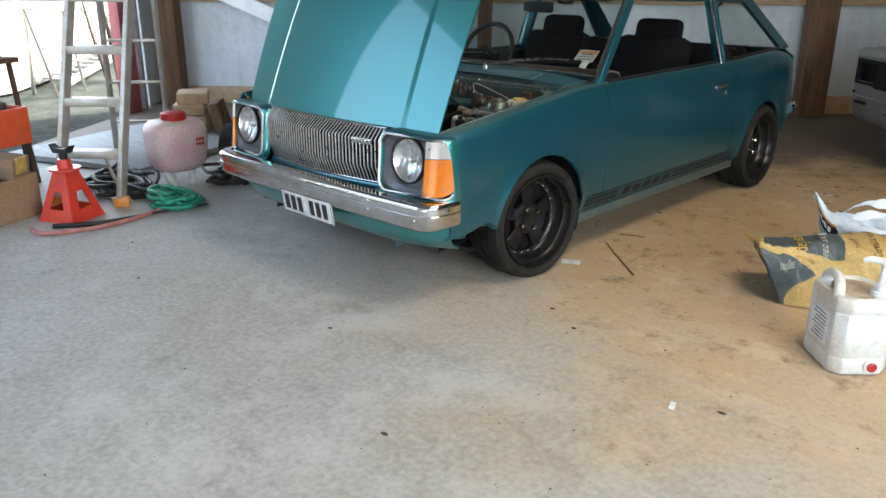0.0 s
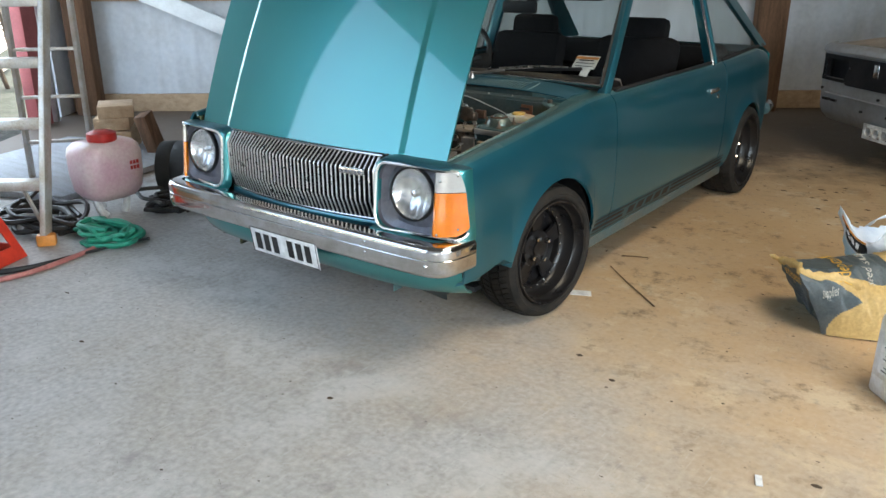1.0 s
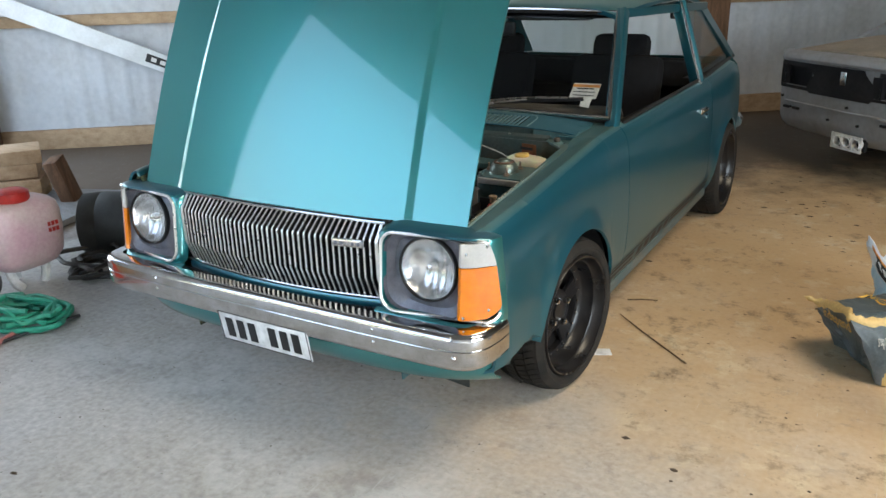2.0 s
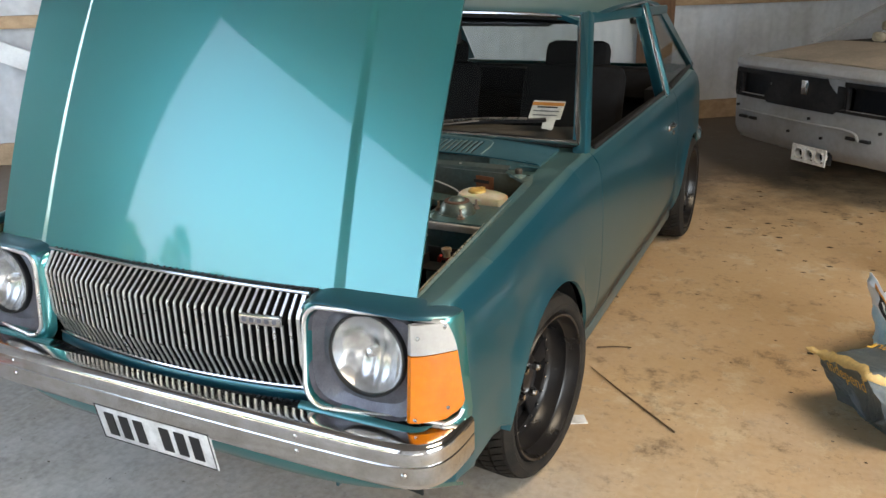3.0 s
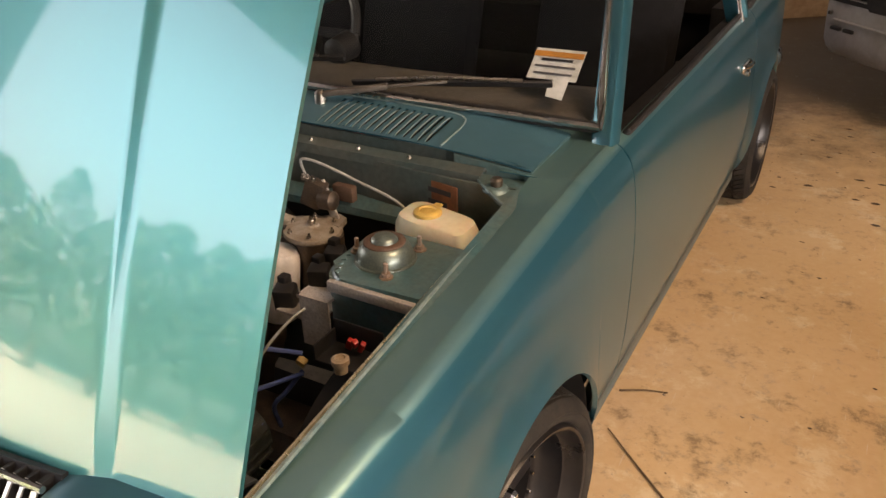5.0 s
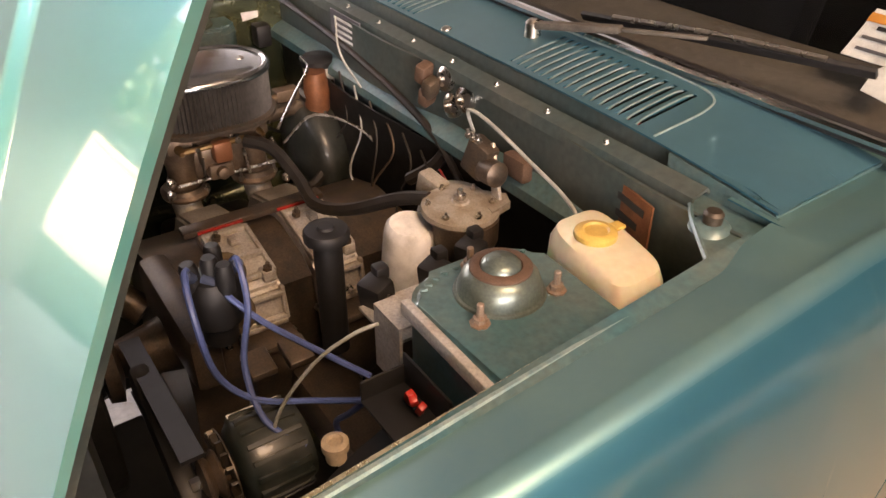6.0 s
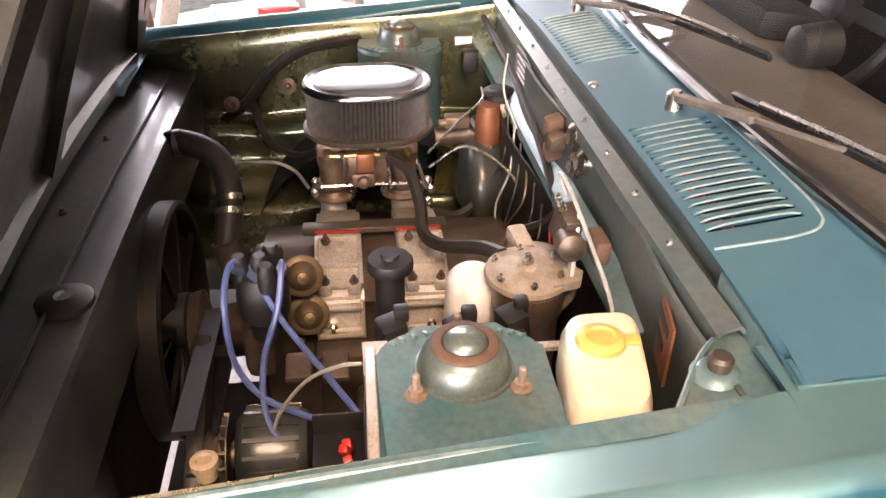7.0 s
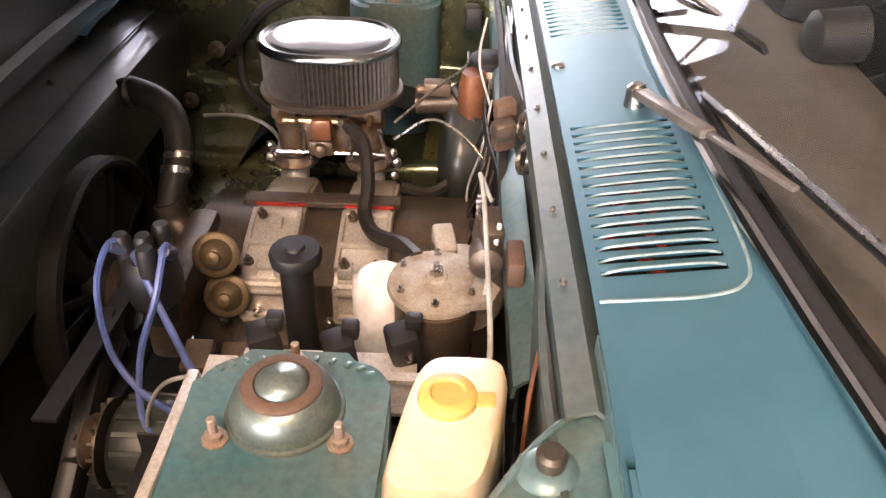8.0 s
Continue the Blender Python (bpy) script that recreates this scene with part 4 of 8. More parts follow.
def bay_shell():
    # far and near inner wings
    prof = ((0.685, 0.735), (0.655, 0.728), (0.648, 0.60), (0.64, 0.56), (0.60, 0.545), (0.585, 0.47), (0.52, 0.43), (0.47, 0.415), (0.455, 0.36), (0.455, 0.2))
    for s in (-1, 1):
        rows = []
        for y in np.linspace(0.2, 1.03, 26):
            lift = crest_z(y) - 0.755 + (lerp(y, (0.2, 0.9), (0.035, 0.0)) if s < 0 else 0.0)
            rows.append([(XC + s * (p.x - (0.03 if s > 0 else 0)) , y, p.z + (lift if p.z > 0.6 else 0) + 0.004 * math.sin(23 * y) * (p.z < 0.6)) for p in smoothed([(x, 0, z) for x, z in prof], 4)])
        bm = B()
        grid(bm, rows)
        thicken(bm, 0.006)
        W = part("inner_wing", bm, DARKPAINT if s < 0 else BAYPAINT, CAR, "dark olive inner wing" if s < 0 else "")
        # gutter lip along the wing's inner edge
        P("gutter_lip", BAYPAINT if s < 0 else EDGE, W, lambda b: tube(b, [(XC + s * (0.682 if s < 0 else 0.640), y, crest_z(y) - (0.008 if s < 0 else lerp(y, (0.25, 0.95), (0.013, 0.022)))) for y in (0.25, 0.5, 0.75, 0.95)], 0.004, 6))
        if s > 0:
            # cream strip paints the bright highlight along the near gutter's metal edge
            P("gutter_highlight", mat("cream_highlight", (0.66, 0.63, 0.50), 0.28, 0.75, grain=0.4, scale=20, second=(0.42, 0.39, 0.28)), W, lambda b: tube(b, [(XC + 0.631, y, crest_z(y) - lerp(y, (0.25, 0.95), (0.014, 0.025))) for y in (0.25, 0.5, 0.75, 0.95)], 0.0035, 6))
    for y, z in ((0.42, 0.60), (0.62, 0.50), (0.36, 0.50), (0.55, 0.64), (0.72, 0.62)):
        P("grommet", DIRTY, CAR, lambda b: lathe(b, (XC - 0.62 if z > 0.55 else XC - 0.575, y, z), (1, 0, 0.3), ((0.018, 0), (0.018, 0.006), (0.008, 0.008), (0.004, 0.003)), 14))
    # bulkhead with its top flange and channel
    P("bulkhead", mat("dusty_bulkhead", (0.050, 0.078, 0.078), 0.42, 0.35, grain=0.4, scale=6, second=(0.085, 0.095, 0.085), coat=0.2), CAR, lambda b: thicken_grid(b, [[(x, 1.03 + 0.012 * math.sin(9 * x) + 0.05 * max(0, 0.5 - z), z) for x in np.linspace(-0.72, 0.68, 30)] for z in (0.2, 0.35, 0.5, 0.62, 0.70, 0.76, 0.80)], 0.006))
    LG = P("bulkhead_ledge", BAYPAINT, CAR, lambda b: thicken_grid(b, [[(x, y, z + 0.012 * (x + 0.6)) for x in np.linspace(-0.66, 0.44, 16)] for y, z in ((1.03, 0.705), (1.012, 0.698), (1.000, 0.688), (0.998, 0.672))], 0.004), "dusty ledge pressed in the bulkhead")
    # black sheet before the bulkhead stands for the shade below the ledge
    P("bulkhead_shade_sheet", CORE, CAR, lambda b: thicken_grid(b, [[(x, 1.006 + 0.02 * math.sin(7 * x), z) for x in np.linspace(-0.62, 0.46, 14)] for z in (0.40, 0.52, 0.62, 0.672)], 0.004))
    P("bulkhead_flange", bpy.data.materials["dusty_bulkhead"], CAR, lambda b: thicken_grid(b, [[(x, y, z) for x in np.linspace(-0.70, 0.57, 24)] for y, z in ((1.028, 0.79), (1.03, 0.806), (1.05, 0.812), (1.062, 0.800), (1.072, 0.798), (1.076, 0.83))], 0.004))
    for k in range(9):
        bolt("bolt", (-0.55 + 0.12 * k, 1.04, 0.811), (0, 0, 1), 0.005, 0.003, CAR)
    P("scuttle_box", BLACK, CAR, lambda b: box(b, (0.0, 1.13, 0.74), (1.36, 0.12, 0.05)))
    # corner plate with rubber stop
    def plate(b):
        prism(b, [(0.545, 1.055, 0.80), (0.588, 1.005, 0.799), (0.652, 0.958, 0.792), (0.668, 0.96, 0.794), (0.676, 1.085, 0.806), (0.55, 1.062, 0.805)], (0, 0, 0), (0, 0, -0.006))
    C = P("corner_plate", BAYPAINT, CAR, plate)
    P("plate_lip", BAYPAINT, C, lambda b: tube(b, [(0.546, 1.053, 0.80), (0.588, 1.006, 0.80), (0.652, 0.959, 0.793)], 0.0035, 6))
    P("stop_cup", BAYPAINT, C, lambda b: lathe(b, (0.612, 1.012, 0.795), (0, 0, 1), ((0.026, 0), (0.02, 0.007), (0.014, 0.009)), 20))
    P("rubber_stop", SOOT_METAL, C, lambda b: lathe(b, (0.612, 1.012, 0.803), (0, 0, 1), ((0.011, 0), (0.012, 0.012), (0.009, 0.016)), 16))


def thicken_grid(b, rows, d):
    grid(b, rows)
    thicken(b, d)


bay_shell()


def louvre_x(k, far):
    x = 0.152 + 0.0177 * k
    return x if not far else 2 * XC - x


def scuttle():
    """Scuttle panel with two sets of slots: strips of sheet between real gaps."""
    def sz(y):
        return 0.842 + 0.16 * (y - 1.07)

    def sk(x, y):
        w = min(1.0, abs((x - XC) / 0.655)) ** 4
        return sz(y) * (1 - w) + (crest_z(y) - 0.006) * w

    def skin(b, x0, x1, y0, y1, n=2):
        m = 6
        rows = []
        for j in range(n + 1):
            row = []
            for i in range(m + 1):
                x = x0 + (x1 - x0) * i / m
                ye = y1 if y1 < 1.2 else 1.204 + 0.06 * ((x - XC) / 0.70) ** 2
                y = y0 + (ye - y0) * j / n
                row.append((x, y, sk(x, y)))
            rows.append(row)
        grid(b, rows)
    bm = B()
    for a, c in ((-0.64, -0.3), (-0.3, 0.3), (0.3, 0.66)):
        skin(bm, a, c, 1.058, 1.068, 1)
    for a, c in ((-0.64, -0.3), (-0.3, 0.3), (0.3, 0.66)):
        skin(bm, a, c, 1.178, 1.26, 3)
    xs = [(-0.64, louvre_x(16, True)), (louvre_x(0, True), louvre_x(0, False)), (louvre_x(16, False), 0.66)]
    for a, b_ in xs:
        skin(bm, a, b_, 1.068, 1.178, 3)
    bmesh.ops.remove_doubles(bm, verts=bm.verts, dist=0.0004)
    S = part("scuttle_panel", thicken(bm, -0.003) and bm, SCUTTLEPAINT, CAR, "scuttle panel with rows of air slots", 40)
    P("scuttle_corner", WINGPAINT, CAR, lambda b: thicken_grid(b, [[(x, y, crest_z(y) - 0.0085) for x in np.linspace(0.60, 0.735, 5)] for y in np.linspace(1.050, 1.30, 8)], 0.002))
    P("scuttle_skirt", BAYPAINT, CAR, lambda b: (thicken_grid(b, [[(x, 1.060, sk(x, 1.06) - d) for x in np.linspace(0.50, 0.664, 8)] for d in (0.003, 0.05)], 0.003), thicken_grid(b, [[(0.660, y, sk(0.66, y) - d) for y in np.linspace(1.06, 1.26, 8)] for d in (0.002, 0.05)], 0.003)))
    for far in (0, 1):
        for k in range(16):
            a, c = sorted((louvre_x(k, far), louvre_x(k + 1, far)))
            strip = B()
            skin(strip, a, c - 0.0075, 1.0675, 1.1785, 3)
            thicken(strip, -0.003)
            part("slat", strip, SCUTTLEPAINT, S, smooth=0)
            x = louvre_x(k + 1, far) - 0.0075 if not far else louvre_x(k, far) - 0.0075
            P("louvre", EDGE, S, lambda b: tube(b, [(x, 1.069, sz(1.069) - 0.004), (x + 0.001, 1.09, sz(1.09) + 0.001), (x + 0.001, 1.155, sz(1.155) + 0.001), (x, 1.177, sz(1.177) - 0.004)], 0.0014, 6))
    P("panel_bead", EDGE, S, lambda b: tube(b, [(x_, y_, sk(x_, y_) + 0.0042) for x_, y_ in ((0.468, 1.062), (0.469, 1.10), (0.469, 1.15), (0.458, 1.184), (0.42, 1.196), (0.30, 1.195), (0.20, 1.193), (0.1, 1.190))], 0.0018, 6))
    P("washer_nozzle", STEEL, S, lambda b: lathe(b, (-0.012, 1.07, sz(1.07) - 0.001), (0, 0, 1), ((0.011, 0), (0.009, 0.006), (0.004, 0.009)), 12))
    for i, x in enumerate(np.linspace(0.16, 0.34, 6)):
        P("wire", BLACK if i % 2 else REDP, CAR, lambda b: tube(b, [(x, 1.08 + 0.02 * (i % 3), 0.79), (x + 0.05, 1.13, 0.80), (x + 0.09, 1.16, 0.785)], 0.006, 6))


scuttle()


def wipers():
    for s, x0 in ((1, 0.12), (-1, -0.40)):
        p0 = Vector((x0, 1.148, 0.874))
        e, tip = Vector((x0 + 0.15, 1.19, 0.90)), Vector((x0 + 0.27, 1.235, 0.912))
        bm = B()
        beam(bm, p0, e, 0.02, 0.012, (0, 0, 1), 0.004)
        beam(bm, e, tip, 0.009, 0.006, (0, 0, 1), 0.002)
        W = part("wiper", bm, mat("worn_grey_paint", (0.125, 0.112, 0.10), 0.5, 0.4, grain=0.4, scale=30) if s > 0 else bpy.data.materials["worn_grey_paint"], CAR, "greyed metal wiper arm")
        P("pivot", STEEL, W, lambda b: lathe(b, p0 - Vector((0, 0, 0.02)), (0, 0, 1), ((0.014, 0), (0.013, 0.024), (0.007, 0.03)), 12))
        P("blade", BLACK, W, lambda b: beam(b, (x0 + 0.04, 1.215, 0.889), (x0 + 0.48, 1.30, 0.915), 0.008, 0.016, (0, -0.6, 0.8), 0.002))
        P("blade_holder", STEEL, W, lambda b: tube(b, [(x0 + 0.10, 1.222, 0.90), (x0 + 0.27, 1.245, 0.917), (x0 + 0.42, 1.283, 0.919)], 0.0045, 6))


wipers()


DOME = mat("tarnished_mount_metal", (0.15, 0.18, 0.15), 0.38, 0.65, grain=0.4, scale=20, second=(0.10, 0.135, 0.13), coat=0.3)


def tower(c, s):
    """Strut tower with its dome, rusty ring and studs; s points outwards."""
    x, y = c
    z = 0.735
    pts = []
    for cy, a0 in ((-1, -90), (1, 0)):
        for k in range(7):
            a = radians(a0 + 15 * k)
            pts.append((x - s * (0.030 + 0.045 * math.cos(a)), y + cy * 0.047 + 0.045 * math.sin(a), z))
    pts += [(x + s * 0.14, y + 0.098, z), (x + s * 0.14, y - 0.098, z)]
    bm = B()
    prism(bm, pts, (0, 0, 0), (0, 0, -0.5))
    es = [e for e in bm.edges if all(v.co.z > z - 0.01 for v in e.verts)]
    bmesh.ops.bevel(bm, geom=es, offset=0.010, segments=3, affect="EDGES")
    T = part("strut_tower", bm, BAYPAINT, CAR, "teal strut tower with a domed top mount")
    # raised weld dimples round the rim
    for k in range(11):
        a = radians(-60 + 12 * k)
        P("weld_dimple", BAYPAINT, T, lambda b: beam(b, (x - s * (0.030 + 0.030 * math.cos(a)), y + 0.078 * math.sin(a), z + 0.001), (x - s * (0.030 + 0.040 * math.cos(a)), y + 0.088 * math.sin(a), z - 0.001), 0.006, 0.005, bevel=0.002))
    P("dome", DOME, T, lambda b: lathe(b, (x, y, z), (0, 0, 1), ((0.054, 0), (0.053, 0.003), (0.050, 0.004), (0.0485, 0.012), (0.044, 0.024), (0.037, 0.032), (0.034, 0.033)), 40))
    P("ring", RUST, T, lambda b: lathe(b, (x, y, z + 0.031), (0, 0, 1), ((0.036, 0), (0.036, 0.004), (0.033, 0.006), (0.025, 0.006), (0.022, 0.0)), 36, False))
    P("cap", DOME, T, lambda b: lathe(b, (x, y, z + 0.030), (0, 0, 1), ((0.024, 0), (0.023, 0.008), (0.017, 0.014), (0.0, 0.017)), 28, False))
    for dx, dy in ((0.036 * s, -0.054), (0.036 * s, 0.054), (-0.058 * s, 0.0)):
        P("stud", FADED, T, lambda b: lathe(b, (x + dx, y + dy, z), (0, 0, 1), ((0.012, 0), (0.012, 0.002), (0.008, 0.003), (0.008, 0.009), (0.0042, 0.010), (0.0042, 0.026), (0.003, 0.027)), 8))
    return T


tower((0.51, 0.79), 1)
tower((-0.61, 0.805), -1)


def engine():
    def housing(b, y0, y1, grow=0.0):
        prof = [(-0.30, 0.25), (-0.28, 0.44), (-0.22, 0.525), (-0.12, 0.553), (-0.05, 0.552), (0.03, 0.535), (0.066, 0.512), (0.075, 0.46), (0.082, 0.35), (0.05, 0.2), (-0.25, 0.2)]
        prism(b, [(x + grow * (1 if x > -0.1 else -1), y0, z + grow) for x, z in prof], (0, y0, 0), (0, y1, 0))
    E = P("engine", DIRTY, CAR, lambda b: housing(b, 0.52, 0.97, -0.02), "rotary engine with cast housings")
    for y0 in (0.612, 0.757):
        bm = B()
        housing(bm, y0, y0 + 0.082)
        bmesh.ops.bevel(bm, geom=list(bm.edges), offset=0.006, segments=2, affect="EDGES")
        H = part("rotor_housing", bm, ALU, E, "cast aluminium housing")
    # sunk panels between raised ribs on the housings
    for y0 in (0.612, 0.757):
        def ribs(b):
            for x, z in ((-0.062, 0.556), (0.008, 0.545), (0.050, 0.531)):
                beam(b, (x, y0 + 0.004, z), (x, y0 + 0.078, z), 0.010, 0.010, bevel=0.003)
            for dy in (0.004, 0.078):
                beam(b, (-0.066, y0 + dy, 0.557), (0.054, y0 + dy, 0.531), 0.008, 0.012, bevel=0.003)
            for z in (0.505, 0.462, 0.455):
                beam(b, (0.078 + (0.51 - z) * 0.13, y0 + 0.004, z), (0.078 + (0.51 - z) * 0.13, y0 + 0.078, z), 0.010, 0.007, bevel=0.002)
            for dy in (0.004, 0.078):
                beam(b, (0.074, y0 + dy, 0.515), (0.084, y0 + dy, 0.455), 0.008, 0.012, (0.9, 0, 0.1), bevel=0.003)
        P("cast_rib", ALU, E, ribs)
        for c, d in (((-0.035, y0 + 0.045, 0.554), (0.020, 0.016, 0.012)), ((0.052, y0 + 0.018, 0.530), (0.026, 0.022, 0.018)), ((0.052, y0 + 0.066, 0.530), (0.026, 0.022, 0.018))):
            P("cast_boss", ALU, E, lambda b: box(b, c, d, None, 0.003))
        for dx, dy, z in ((0.054, 0.018, 0.539), (0.054, 0.066, 0.537), (-0.045, 0.020, 0.558)):
            bolt("housing_bolt", (dx, y0 + dy, z), (0.25, 0, 1), 0.008, 0.008, E, DIRTY)
        P("gasket", REDP, E, lambda b: box(b, (-0.085, y0 + 0.041, 0.556), (0.008, 0.08, 0.004)))
        P("lower_cover", DIRTY, E, lambda b: (box(b, (0.096, y0 + 0.041, 0.36), (0.03, 0.084, 0.15), None, 0.008), box(b, (0.10, y0 + 0.041, 0.432), (0.05, 0.088, 0.014), None, 0.004)))
    for k in range(9):
        y = 0.53 + 0.055 * k
        bolt("plate_bolt", (0.074 + 0.004 * (k % 2), y, 0.425 + 0.02 * (k % 3)), (1, 0, 0.2), 0.008, 0.010, E, STEEL)
    P("manifold_flange", DIRTY, E, lambda b: box(b, (-0.10, 0.72, 0.555), (0.03, 0.26, 0.012), None, 0.003))
    for y in (0.645, 0.785):
        P("inlet_runner", ALU, E, lambda b: tube(b, [(-0.16, y, 0.50), (-0.22, y, 0.50), (-0.25, y, 0.53), (-0.25, y, 0.58)], 0.026, 14))
        P("runner_collar", DIRTY, E, lambda b: lathe(b, (-0.25, y, 0.552), (0, 0, 1), ((0.036, 0), (0.042, 0.005), (0.036, 0.012)), 18))
    # carburettor: two barrels on flanges, a body between them, unions and linkage
    C = P("carburettor", CARB, CAR, lambda b: (box(b, (-0.255, 0.715, 0.655), (0.085, 0.19, 0.030), None, 0.006), box(b, (-0.25, 0.715, 0.610), (0.055, 0.10, 0.07), None, 0.010), box(b, (-0.225, 0.70, 0.625), (0.05, 0.05, 0.045), None, 0.008)), "grimy twin-barrel carburettor")
    for y in (0.648, 0.782):
        P("barrel", CARB, C, lambda b: lathe(b, (-0.248, y, 0.545), (0, 0, 1), ((0.042, 0), (0.044, 0.006), (0.038, 0.012), (0.027, 0.020), (0.026, 0.060), (0.030, 0.072), (0.031, 0.105)), 24))
        for sg in (-1, 1):
            bolt("flange_bolt", (-0.225, y + sg * 0.033, 0.553), (0, 0, 1), 0.006, 0.007, C)
    for y, m, r in ((0.640, BRASS, 0.008), (0.668, STEEL, 0.007), (0.712, BRASS, 0.010), (0.742, STEEL, 0.009), (0.790, BRASS, 0.006)):
        P("fuel_union", m, C, lambda b: lathe(b, (-0.212, y, 0.652), (1, 0, 0), ((r, 0), (r, 0.010), (r * 0.7, 0.013), (r * 0.7, 0.022), (r * 0.5, 0.024)), 10))
    P("fuel_rail", BRASS, C, lambda b: tube(b, [(-0.196, 0.635, 0.652), (-0.194, 0.70, 0.653), (-0.196, 0.755, 0.652)], 0.0055, 8))
    P("float_bowl", COPPER, C, lambda b: box(b, (-0.193, 0.71, 0.640), (0.026, 0.034, 0.040), None, 0.006))
    P("jet_cover", CARB, C, lambda b: (box(b, (-0.205, 0.705, 0.600), (0.03, 0.045, 0.030), None, 0.006), lathe(b, (-0.190, 0.705, 0.60), (1, 0, 0), ((0.012, 0), (0.011, 0.01), (0.006, 0.013)), 12)))
    P("linkage", STEEL, C, lambda b: (tube(b, [(-0.205, 0.625, 0.585), (-0.203, 0.70, 0.587), (-0.205, 0.82, 0.585)], 0.0035, 6), tube(b, [(-0.195, 0.805, 0.640), (-0.190, 0.815, 0.61), (-0.20, 0.825, 0.575)], 0.0035, 6), tube(b, [(-0.20, 0.676, 0.63), (-0.198, 0.674, 0.59)], 0.003, 6), tube(b, [(-0.20, 0.752, 0.63), (-0.196, 0.757, 0.58)], 0.003, 6)))
    for y, z in ((0.615, 0.595), (0.612, 0.572), (0.828, 0.59), (0.835, 0.57), (0.83, 0.545)):
        P("linkage_joint", STEEL, C, lambda b: lathe(b, (-0.21, y, z), (1, 0.1, 0), ((0.008, 0), (0.008, 0.009), (0.004, 0.012)), 8))
    # oval air filter
    LIDCHROME = mat("polished_lid", (0.44, 0.45, 0.46), 0.17, 1.0, grain=0.15, scale=20, second=(0.36, 0.37, 0.38), spread=0.05)
    cx, cy = -0.264, 0.720
    def pleats(b):
        n = 84
        outline = oval(cx, cy, 0.088, 0.116, 0, 24)
        seg = [Vector(p) for p in outline]
        L = [0.0]
        for a, c in zip(seg, seg[1:] + seg[:1]):
            L.append(L[-1] + (c - a).length)
        rows = [[], []]
        for k in range(2 * n):
            s_ = L[-1] * k / (2 * n)
            i = max(j for j in range(len(seg)) if L[j] <= s_)
            f = (s_ - L[i]) / max(1e-6, L[i + 1] - L[i])
            q = seg[i].lerp(seg[(i + 1) % len(seg)], f)
            d = (q - Vector((cx, min(max(q.y, cy - 0.028), cy + 0.028), 0))).normalized()
            q = q + d * (0.0 if k % 2 else -0.008)
            rows[0].append((q.x, q.y, 0.688))
            rows[1].append((q.x, q.y, 0.772))
        grid(b, rows, True)
    F = P("air_filter", PLEAT, CAR, pleats, "oval pleated air filter with a chrome lid", 20)
    def lid(b, z0, r):
        rows = []
        for dr, dz in r:
            rows.append([Vector(p) for p in oval(cx, cy, 0.092 - dr, 0.120 - dr, z0 + dz, 16)])
        R = grid(b, rows, True)
        b.faces.new(R[-1])
    P("lid", LIDCHROME, F, lambda b: lid(b, 0.762, ((0.002, 0), (-0.001, 0.002), (-0.001, 0.007), (0.001, 0.011), (0.006, 0.0135), (0.010, 0.0125), (0.012, 0.0105), (0.016, 0.0105), (0.018, 0.012), (0.03, 0.0145), (0.05, 0.0165), (0.075, 0.0175))))
    P("base_tray", DIRTY, F, lambda b: lid(b, 0.676, ((0.0, 0), (-0.003, 0.004), (-0.003, 0.010), (0.002, 0.012))))
    for dy, w, h in ((0.03, 0.016, 0.006), (0.045, 0.018, 0.012), (0.065, 0.016, 0.014), (-0.005, 0.01, 0.008)):
        P("lid_mark", CHROME, F, lambda b: lathe(b, (cx + 0.002 + h * 0.8, cy + dy, 0.7775), (0, 0, 1), ((w * 0.62, 0), (w * 0.55, 0.0016), (w * 0.3, 0.0008), (0, 0.0012)), 14, False), "faint raised mark")
    # oil filler, oil filter, pump
    O = P("oil_filler", BLACK, CAR, lambda b: lathe(b, (0.178, 0.731, 0.44), (0, 0, 1), ((0.022, 0), (0.022, 0.19), (0.019, 0.20), (0.019, 0.21)), 18))
    P("cap", BLACK, O, lambda b: lathe(b, (0.176, 0.732, 0.64), (0, 0, 1), ((0.026, 0), (0.034, 0.004), (0.035, 0.017), (0.032, 0.022), (0.014, 0.024), (0.012, 0.028), (0.0, 0.028)), 14, False), "ribbed black filler cap")
    tilt = Vector((0.12, 0.03, 1))
    P("oil_filter", FILTERW, CAR, lambda b: lathe(b, (0.200, 0.846, 0.50), tilt, ((0.036, 0), (0.040, 0.006), (0.040, 0.135), (0.038, 0.147), (0.032, 0.154), (0.015, 0.156), (0, 0.156)), 30, False), "white screw-on oil filter")
    D = P("oil_pump_cover", DUSTY, CAR, lambda b: (lathe(b, (0.25, 0.918, 0.668), (0.05, 0, 1), ((0.058, 0), (0.060, 0.004), (0.058, 0.010), (0.040, 0.013), (0.014, 0.017), (0.012, 0.020), (0, 0.021)), 30, False), prism(b, [(0.215, 0.955, 0.668), (0.262, 0.995, 0.668), (0.286, 0.985, 0.668), (0.295, 0.945, 0.668)], (0, 0, 0), (0, 0, 0.012))), "dirty cast disc cover")
    P("back_casting", DUSTY, D, lambda b: (lathe(b, (0.195, 0.945, 0.60), (0.1, 0.1, 1), ((0.055, 0), (0.062, 0.02), (0.060, 0.045), (0.045, 0.062), (0.02, 0.068)), 26), box(b, (0.165, 0.925, 0.665), (0.05, 0.028, 0.045), pose(0, 0, 0, 0, 12, 10), 0.005)))
